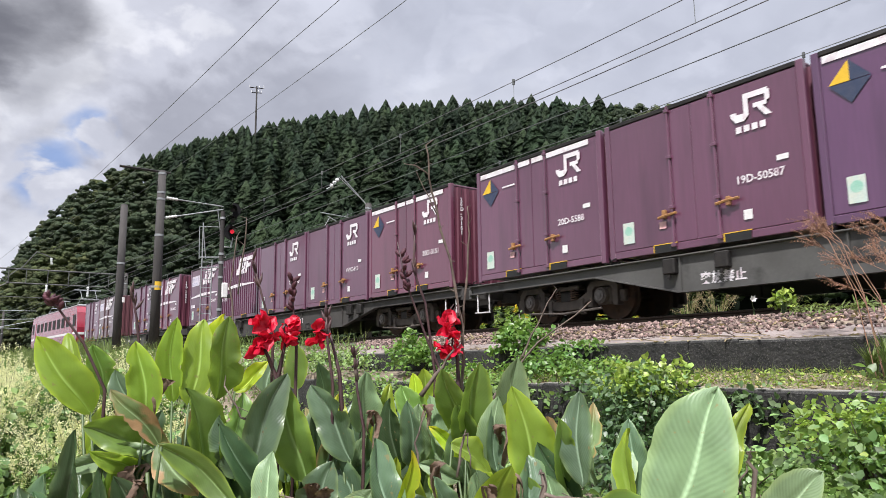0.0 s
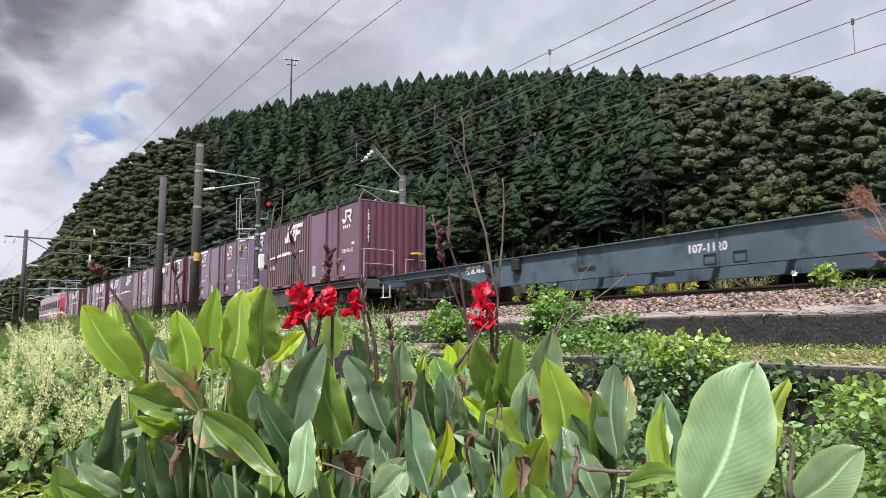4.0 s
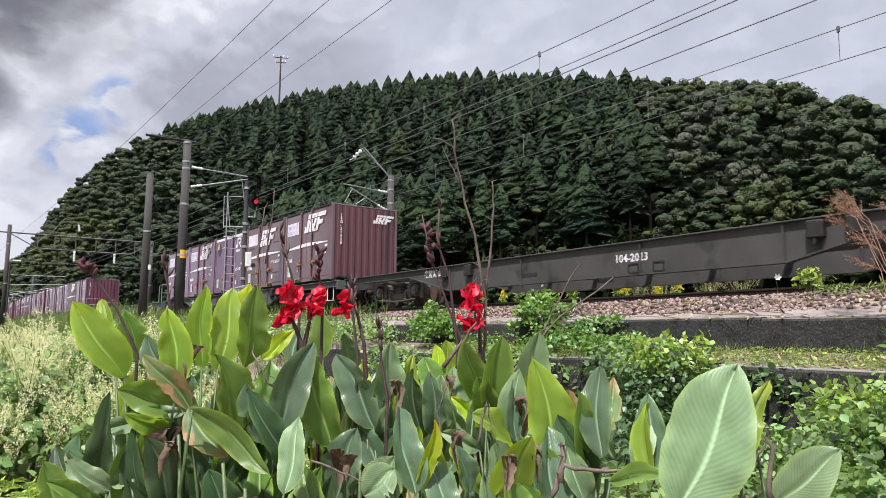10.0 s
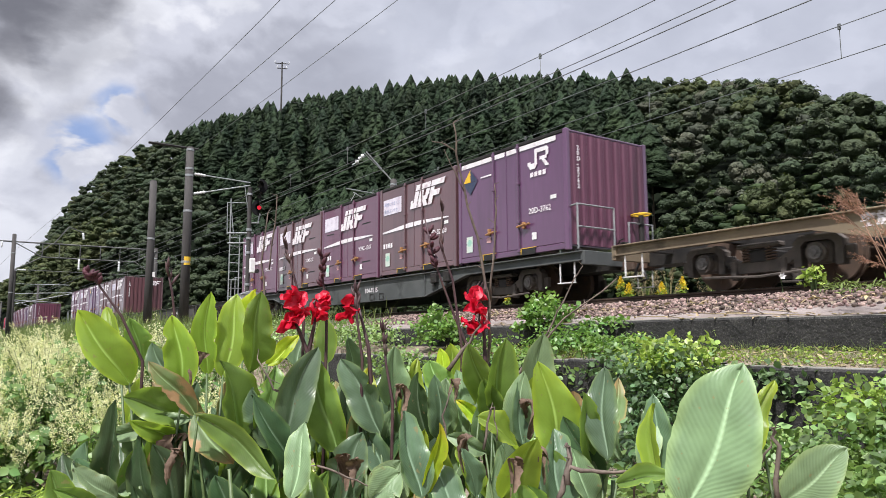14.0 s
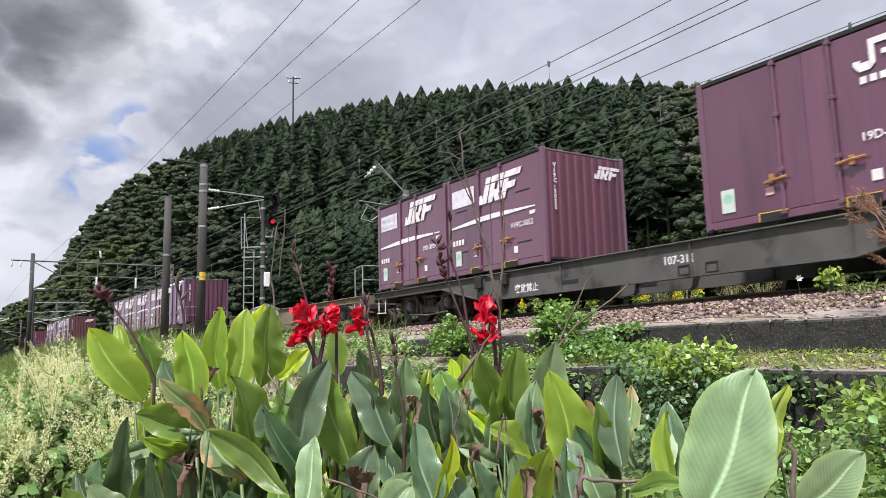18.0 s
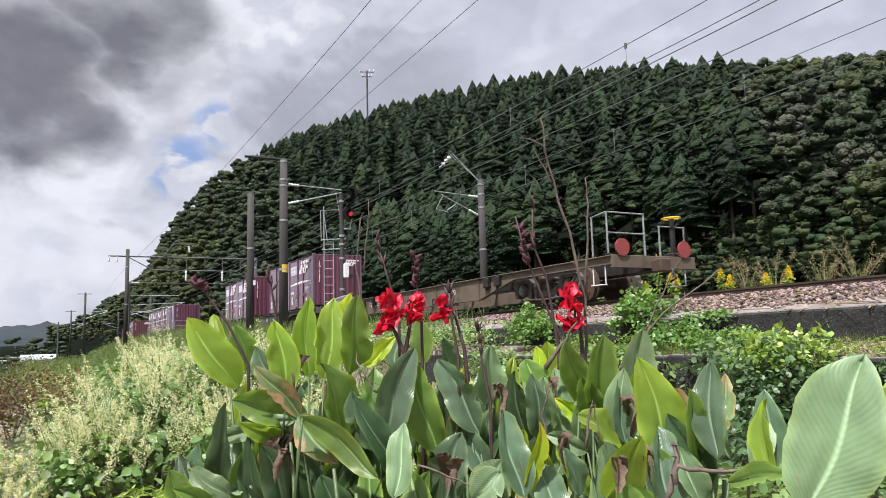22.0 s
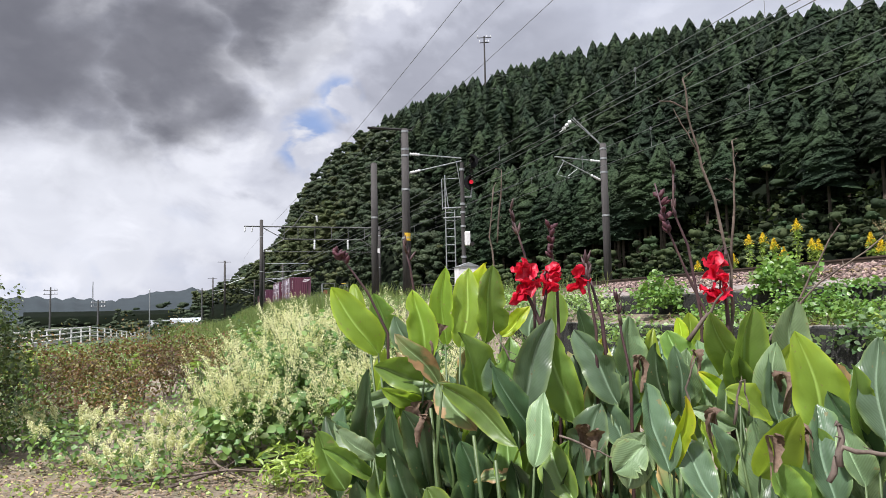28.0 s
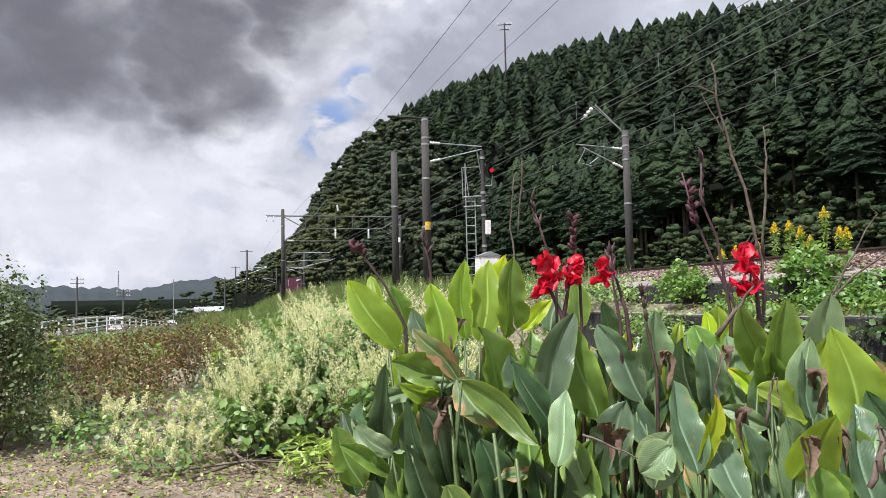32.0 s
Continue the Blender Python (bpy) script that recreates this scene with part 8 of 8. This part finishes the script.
def dry_stalk(pts, r):
    root = thing("dry_stalk", "dry grey-brown stalk rising from the cannas", "plant stalk", "dry stalks", pose(*pts[0]))
    o = Vector(pts[0])
    q = [Vector(p) - o for p in pts]
    rr = random.Random(int(o.x * 991) + len(pts))
    r = r * 0.75
    fine = [q[0]]
    for a, b in zip(q, q[1:]):
        for k in (1, 2, 3):
            fine.append(a.lerp(b, k / 3) + Vector((rr.uniform(-1, 1), rr.uniform(-1, 1), rr.uniform(-1, 1))) * r * 0.8)
    rad = [r * (1 - 0.65 * i / len(fine)) * rr.uniform(0.85, 1.2) for i in range(len(fine))]
    part("stalk", Geo().tube(fine, rad, 7), M["twig"], root, "", True)
    for k in range(len(fine) // 2):
        p = fine[-1 - 2 * k] if 2 * k < len(fine) else fine[0]
        d = Vector((rr.uniform(-1, 1), rr.uniform(-1, 1), rr.uniform(-0.2, 1))).normalized() * rr.uniform(0.015, 0.05)
        part("twig", Geo().tube([p, p + d], [r * 0.35, r * 0.12], 5), M["twig"], root)


def dry_tatter(place, seed):
    """A withered, curled leaf that hangs down."""
    rr = random.Random(seed)
    root = thing("withered_leaf", "withered brown curled canna leaf hanging down", "leaf", "withered leaves", pose(*place))
    for b in range(3):
        v, R, C = [], 14, 3
        a0, spin = rr.uniform(0, 6), rr.uniform(-4, 4)
        L, wide = rr.uniform(0.07, 0.20), rr.uniform(0.008, 0.028)
        out = Vector((rr.uniform(-1, 1), rr.uniform(-1, 1), 0)) * 0.025
        for j in range(R + 1):
            t = j / R
            w = wide * (math.sin(math.pi * (0.08 + 0.9 * t)) ** 0.6) * rr.uniform(0.7, 1.3)
            m = out * math.sin(t * 2.2) + Vector((0.012 * math.sin(a0 + 6 * t), 0.012 * math.cos(a0 + 5 * t), 0.07 - L * t * t + 0.04 * t))
            for i in range(C + 1):
                q = 2 * i / C - 1
                an = a0 + spin * t
                v.append(m + Vector((math.cos(an), math.sin(an), 0.25 * math.sin(3 * t + b))) * w * q + Vector((-math.sin(an), math.cos(an), 0)) * w * 0.7 * q * q)
        f = [(j * (C + 1) + i, j * (C + 1) + i + 1, (j + 1) * (C + 1) + i + 1, (j + 1) * (C + 1) + i) for j in range(R) for i in range(C)]
        part("blade", Geo().add(v, f), M["dry_leaf"], root, "", True)


# ---- cannas ----
c0 = canna_plant(0.60, 3.12)
canna_leaf(c0, (0.56, 3.12, 1.32), (0.35, 3.11, 1.62), 0.160, "sunlit", 0.10)
canna_leaf(c0, (0.56, 3.38, 1.41), (0.51, 3.51, 1.65), 0.099, "sunlit", 0.05)
canna_leaf(c0, (0.67, 3.50, 1.38), (0.60, 3.45, 1.60), 0.121, "green", 0.06)
canna_leaf(c0, (0.72, 2.94, 1.28), (0.67, 2.95, 1.60), 0.132, "sunlit", 0.06)
canna_leaf(c0, (0.76, 3.26, 1.28), (0.67, 3.31, 1.49), 0.109, "blue", 0.08)
canna_leaf(c0, (0.74, 3.02, 1.08), (0.53, 2.94, 1.20), 0.082, "sunlit", 0.10)
canna_leaf(c0, (0.50, 2.93, 0.92), (0.35, 2.95, 1.04), 0.088, "pale", 0.10)
canna_leaf(c0, (0.51, 3.01, 0.93), (0.61, 3.01, 0.94), 0.068, "pale", 0.10)
canna_leaf(c0, (0.53, 3.11, 0.89), (0.38, 3.27, 1.02), 0.101, "pale", 0.10)
canna_leaf(c0, (0.53, 3.21, 0.87), (0.67, 3.24, 0.92), 0.071, "blue", 0.10)
canna_leaf(c0, (0.52, 3.08, 0.81), (0.30, 3.08, 0.95), 0.080, "green", 0.10)
canna_leaf(c0, (0.55, 2.93, 0.65), (0.52, 2.98, 0.88), 0.122, "green", 0.06)
c1 = canna_plant(0.84, 2.95)
canna_leaf(c1, (0.86, 3.12, 1.35), (0.84, 3.02, 1.70), 0.111, "sunlit", 0.05)
canna_leaf(c1, (0.91, 3.06, 1.34), (0.97, 3.09, 1.70), 0.149, "sunlit", 0.06)
canna_leaf(c1, (1.00, 2.98, 1.36), (1.01, 2.89, 1.70), 0.147, "green", 0.05)
canna_leaf(c1, (1.07, 3.27, 1.48), (1.08, 3.18, 1.73), 0.113, "lime", 0.05)
canna_leaf(c1, (0.75, 2.84, 1.21), (0.58, 2.90, 1.42), 0.090, "burnt", 0.12)
canna_leaf(c1, (0.78, 3.05, 1.18), (0.52, 3.05, 1.28), 0.154, "green", 0.14)
canna_leaf(c1, (0.76, 2.95, 1.19), (0.41, 3.00, 1.14), 0.080, "pale", -0.28)
canna_leaf(c1, (0.74, 2.83, 1.22), (0.86, 2.71, 1.04), 0.133, "burnt", 0.12)
canna_leaf(c1, (0.71, 2.69, 1.23), (0.96, 2.54, 1.00), 0.103, "green", -0.20)
canna_leaf(c1, (0.97, 2.89, 1.05), (0.83, 2.81, 1.42), 0.180, "green", 0.08)
canna_leaf(c1, (0.80, 3.00, 0.86), (0.78, 3.03, 1.08), 0.171, "green", 0.05)
canna_leaf(c1, (0.78, 2.99, 0.80), (0.68, 3.05, 0.91), 0.127, "green", 0.06)
canna_leaf(c1, (0.80, 2.96, 0.80), (0.51, 2.92, 0.78), 0.071, "pale", -0.15)
canna_leaf(c1, (0.90, 2.86, 0.75), (0.87, 2.96, 1.00), 0.133, "blue", 0.05)
canna_leaf(c1, (0.76, 2.72, 0.67), (0.68, 2.81, 0.82), 0.137, "green", 0.06)
c2 = canna_plant(1.05, 2.75)
canna_leaf(c2, (1.07, 2.80, 1.07), (0.95, 2.80, 1.31), 0.135, "blue", 0.10)
canna_leaf(c2, (1.03, 2.68, 1.09), (1.17, 2.66, 1.47), 0.146, "blue", 0.10)
canna_leaf(c2, (1.08, 3.01, 1.39), (1.23, 3.01, 1.52), 0.076, "lime", -0.10)
canna_leaf(c2, (1.24, 3.07, 1.38), (1.29, 3.09, 1.53), 0.120, "blue", 0.06)
canna_leaf(c2, (0.95, 2.37, 0.96), (1.02, 2.42, 1.21), 0.105, "pale", 0.06)
canna_leaf(c2, (0.99, 2.64, 0.89), (0.84, 2.71, 0.85), 0.062, "burnt", -0.20)
canna_leaf(c2, (1.01, 2.65, 0.77), (1.00, 2.78, 1.02), 0.114, "green", 0.05)
c3 = canna_plant(1.29, 2.73)
canna_leaf(c3, (1.26, 2.67, 1.05), (1.17, 2.69, 1.43), 0.172, "green", 0.08)
canna_leaf(c3, (1.38, 3.04, 1.39), (1.37, 3.07, 1.60), 0.109, "green", 0.05)
canna_leaf(c3, (1.51, 3.05, 1.30), (1.43, 2.93, 1.51), 0.104, "blue", 0.06)
canna_leaf(c3, (1.21, 2.52, 0.88), (1.28, 2.48, 1.15), 0.160, "blue", 0.08)
canna_leaf(c3, (1.10, 2.37, 0.83), (1.09, 2.56, 1.01), 0.128, "green", 0.06)
c4 = canna_plant(1.41, 2.51)
canna_leaf(c4, (1.42, 2.60, 1.12), (1.30, 2.73, 1.42), 0.142, "blue", 0.10)
canna_leaf(c4, (1.49, 2.66, 1.22), (1.49, 2.61, 1.47), 0.147, "pale", 0.10)
canna_leaf(c4, (1.40, 2.65, 1.25), (1.42, 2.72, 1.38), 0.062, "lime", 0.05)
canna_leaf(c4, (1.26, 2.16, 1.05), (1.17, 2.21, 0.96), 0.127, "pale", 0.10)
canna_leaf(c4, (1.54, 2.73, 1.06), (1.48, 2.72, 1.32), 0.111, "blue", 0.07)
canna_leaf(c4, (1.30, 2.22, 1.08), (1.24, 2.25, 0.89), 0.157, "pale", 0.06)
canna_leaf(c4, (1.43, 2.58, 0.94), (1.37, 2.67, 1.17), 0.119, "blue", 0.07)
c5 = canna_plant(1.60, 2.47)
canna_leaf(c5, (1.75, 2.62, 1.31), (1.74, 2.65, 1.46), 0.066, "lime", 0.05)
canna_leaf(c5, (1.83, 2.69, 1.32), (1.81, 2.67, 1.48), 0.094, "sunlit", 0.05)
canna_leaf(c5, (1.64, 2.49, 1.22), (1.64, 2.58, 1.41), 0.125, "green", 0.07)
canna_leaf(c5, (1.33, 2.13, 0.96), (1.30, 2.20, 1.25), 0.121, "blue", 0.06)
canna_leaf(c5, (1.35, 2.14, 0.97), (1.38, 2.09, 1.21), 0.062, "lime", 0.06)
canna_leaf(c5, (1.71, 2.74, 1.12), (1.58, 2.75, 1.37), 0.116, "green", 0.07)
c6 = canna_plant(1.70, 2.25)
canna_leaf(c6, (1.88, 2.49, 1.20), (1.72, 2.40, 1.48), 0.135, "green", 0.08)
canna_leaf(c6, (1.82, 2.38, 1.20), (1.82, 2.28, 1.50), 0.156, "green", 0.05)
canna_leaf(c6, (1.82, 2.38, 1.13), (1.70, 2.47, 1.25), 0.062, "lime", 0.15)
canna_leaf(c6, (1.63, 2.22, 1.21), (1.80, 2.19, 1.08), 0.128, "sunlit", 0.10)
canna_leaf(c6, (1.64, 2.18, 1.08), (1.52, 2.27, 1.14), 0.072, "pale", 0.20)
canna_leaf(c6, (1.49, 2.04, 0.96), (1.43, 2.03, 1.13), 0.086, "blue", 0.06)
canna_leaf(c6, (1.58, 2.01, 0.95), (1.60, 1.84, 1.17), 0.145, "sunlit", 0.10)
canna_leaf(c6, (2.05, 2.54, 1.04), (1.94, 2.62, 1.29), 0.126, "green", 0.07)
canna_leaf(c6, (1.44, 2.05, 0.88), (1.39, 2.17, 1.07), 0.122, "blue", 0.07)
c7 = canna_plant(1.78, 2.02)
canna_leaf(c7, (2.08, 2.41, 1.20), (2.08, 2.35, 1.52), 0.154, "pale", 0.06)
canna_leaf(c7, (1.78, 1.94, 0.97), (1.70, 1.95, 1.42), 0.176, "sunlit", 0.08)
canna_leaf(c7, (1.86, 2.23, 1.08), (1.86, 2.26, 1.34), 0.087, "blue", 0.05)
canna_leaf(c7, (1.54, 1.81, 0.90), (1.48, 1.83, 1.04), 0.114, "green", 0.06)
canna_leaf(c7, (1.74, 1.87, 0.95), (1.71, 1.90, 1.12), 0.103, "green", 0.06)
canna_leaf(c7, (1.67, 1.89, 0.84), (1.60, 1.89, 1.01), 0.138, "green", 0.06)
c8 = canna_plant(1.76, 1.72)
canna_leaf(c8, (1.87, 1.82, 1.05), (1.89, 1.82, 1.28), 0.055, "burnt", 0.10)
canna_leaf(c8, (1.64, 1.54, 1.07), (1.75, 1.41, 1.10), 0.062, "green", 0.14)
canna_leaf(c8, (1.78, 1.79, 0.95), (1.74, 1.83, 1.13), 0.099, "pale", 0.08)
c9 = canna_plant(1.65, 1.30)
canna_leaf(c9, (1.65, 1.30, 1.04), (1.77, 1.18, 1.43), 0.292, "pale", 0.07)
c10 = canna_plant(1.86, 1.19)
canna_leaf(c10, (1.80, 1.21, 1.15), (1.91, 1.18, 1.38), 0.060, "sunlit", 0.06)
canna_leaf(c10, (1.82, 1.12, 1.07), (1.89, 0.98, 1.22), 0.128, "pale", 0.10)
canna_leaf(c10, (1.95, 1.25, 1.18), (1.86, 1.39, 1.05), 0.093, "green", 0.10)
canna_flower([(1.19, 2.79, 1.42), (1.15, 2.81, 1.53), (1.12, 2.82, 1.60)], [(1.10, 2.80, 1.66), (1.13, 2.79, 1.60), (1.09, 2.81, 1.57), (1.14, 2.79, 1.65)])
canna_flower([(1.18, 2.80, 1.42), (1.20, 2.79, 1.53), (1.21, 2.78, 1.60)], [(1.21, 2.76, 1.66), (1.22, 2.76, 1.60), (1.20, 2.76, 1.63)])
canna_flower([(1.42, 2.68, 1.28), (1.41, 2.69, 1.46), (1.37, 2.71, 1.64)], [(1.31, 2.71, 1.64), (1.32, 2.71, 1.59)])
canna_flower([(1.85, 2.46, 1.28), (1.85, 2.47, 1.51), (1.84, 2.48, 1.66)], [(1.80, 2.48, 1.67), (1.81, 2.47, 1.63), (1.80, 2.49, 1.57), (1.82, 2.47, 1.55)])
seed_stalk([(1.27, 2.81, 1.42), (1.27, 2.81, 1.61), (1.25, 2.81, 1.75), (1.24, 2.80, 1.85)], 12, True)
seed_stalk([(1.22, 2.94, 1.61), (1.18, 2.95, 1.76), (1.12, 2.95, 1.95)], 9, False)
seed_stalk([(1.42, 2.50, 1.25), (1.40, 2.52, 1.40), (1.39, 2.53, 1.53)], 6, False)
seed_stalk([(1.36, 2.65, 1.42), (1.34, 2.66, 1.58), (1.33, 2.66, 1.70)], 6, False)
seed_stalk([(0.72, 3.10, 1.56), (0.70, 3.10, 1.70), (0.67, 3.09, 1.81)], 6, False)
seed_stalk([(0.62, 3.22, 1.41), (0.53, 3.23, 1.60), (0.43, 3.24, 1.74), (0.39, 3.25, 1.77)], 14, True)
seed_stalk([(1.88, 2.57, 1.37), (1.80, 2.63, 1.61), (1.72, 2.66, 1.84), (1.67, 2.66, 2.03)], 16, True)
seed_stalk([(1.83, 2.61, 1.46), (1.79, 2.62, 1.76), (1.74, 2.64, 1.91), (1.73, 2.61, 2.09)], 8, False)
dry_stalk([(1.88, 2.49, 1.13), (1.89, 2.50, 1.42), (1.90, 2.49, 1.66), (1.86, 2.50, 1.88), (1.80, 2.51, 2.08), (1.73, 2.49, 2.30), (1.69, 2.47, 2.43)], 0.011)
dry_stalk([(1.90, 2.49, 1.66), (1.90, 2.46, 1.91), (1.90, 2.44, 2.05), (1.88, 2.42, 2.17)], 0.008)
dry_stalk([(1.73, 2.49, 2.30), (1.68, 2.51, 2.34), (1.63, 2.54, 2.35)], 0.005)
dry_stalk([(1.78, 2.51, 2.14), (1.72, 2.52, 2.25), (1.68, 2.52, 2.32)], 0.004)
dry_stalk([(1.12, 3.19, 1.41), (1.13, 3.18, 1.67), (1.11, 3.18, 1.85), (1.12, 3.14, 2.08)], 0.008)
dry_stalk([(1.14, 3.17, 1.82), (1.15, 3.15, 1.98), (1.15, 3.11, 2.16)], 0.006)
dry_stalk([(2.13, 2.63, 1.31), (2.19, 2.58, 1.41), (2.32, 2.47, 1.59), (2.49, 2.29, 1.78)], 0.01)
dry_stalk([(2.24, 2.54, 1.49), (2.29, 2.49, 1.62), (2.35, 2.43, 1.78), (2.37, 2.40, 1.83)], 0.007)
dry_stalk([(1.67, 2.48, 1.37), (1.74, 2.43, 1.49), (1.78, 2.40, 1.56)], 0.012)
dry_stalk([(1.51, 1.65, 1.02), (1.55, 1.64, 1.11), (1.62, 1.57, 1.10), (1.68, 1.50, 1.10), (1.67, 1.49, 1.02)], 0.011)
dry_stalk([(1.77, 1.23, 1.07), (1.81, 1.19, 1.13), (1.84, 1.16, 1.21)], 0.008)
dry_stalk([(1.83, 1.14, 1.06), (1.85, 1.15, 1.21), (1.85, 1.16, 1.25)], 0.012)
dry_stalk([(1.54, 1.64, 1.06), (1.56, 1.65, 1.17), (1.55, 1.66, 1.18)], 0.013)
dry_stalk([(1.54, 2.29, 1.09), (1.53, 2.31, 1.21), (1.57, 2.30, 1.32)], 0.007)
dry_stalk([(1.59, 2.13, 1.10), (1.62, 2.13, 1.24), (1.63, 2.12, 1.25), (1.63, 2.10, 1.13)], 0.007)
dry_stalk([(1.03, 2.33, 1.07), (1.12, 2.28, 1.03), (1.20, 2.23, 0.99)], 0.006)
dry_stalk([(1.04, 2.69, 0.95), (1.06, 2.73, 1.29), (1.02, 2.74, 1.31), (0.96, 2.77, 1.42)], 0.009)
dry_stalk([(1.40, 2.52, 1.44), (1.39, 2.53, 1.53), (1.40, 2.52, 1.56)], 0.01)
dry_tatter((0.70, 2.95, 1.06), 780)
dry_tatter((0.68, 2.86, 1.02), 302)
dry_tatter((0.77, 2.93, 1.38), 345)
dry_tatter((1.18, 2.44, 1.01), 1075)
dry_tatter((1.19, 2.37, 1.00), 1095)
dry_tatter((1.60, 2.34, 1.27), 1280)
dry_tatter((1.51, 2.12, 1.09), 1320)
dry_tatter((1.48, 1.82, 1.05), 905)
dry_tatter((1.84, 2.20, 1.19), 925)
dry_tatter((1.64, 1.88, 1.06), 1480)
dry_tatter((1.42, 2.46, 1.25), 1170)


def train_mark(t):
    """Metres that the train's mark has come along the track; it gathers speed."""
    surge = np.interp(t, [0, 6, 8, 11, 12, 13, 14, 14.7, 16.5, 18, 20.5, 22, 32], [0, 0, 0.1, 0.18, 0.27, 0.54, 0.62, 0.60, 0.12, 0, 0, 0.25, 0.25])
    return 12.317 + 6.467 * t + 0.03437 * t * t + 0.000248 * t ** 3 + float(surge)


def motions():
    for ob, place, local in RIDES:
        walk(ob, [(t, on_track(train_mark(t) + place) @ local) for t in range(33)])
    drive(TRUCK, -11.6, 58.8, -13.75, 180)
    drive(VAN, -14.9, -49.0, 17.0, 0)
    drive(CAR, -11.6, 190.0, -10.0, 180)
    # the wheels roll with the train
    rows = [k / 15 for k in range(481)]
    for w in AXLES:
        walk(w, [(t, Matrix.Translation(w.location) @ Matrix.Rotation(-(train_mark(t) - 12.317) / 0.43, 4, "X")) for t in rows])


motions()
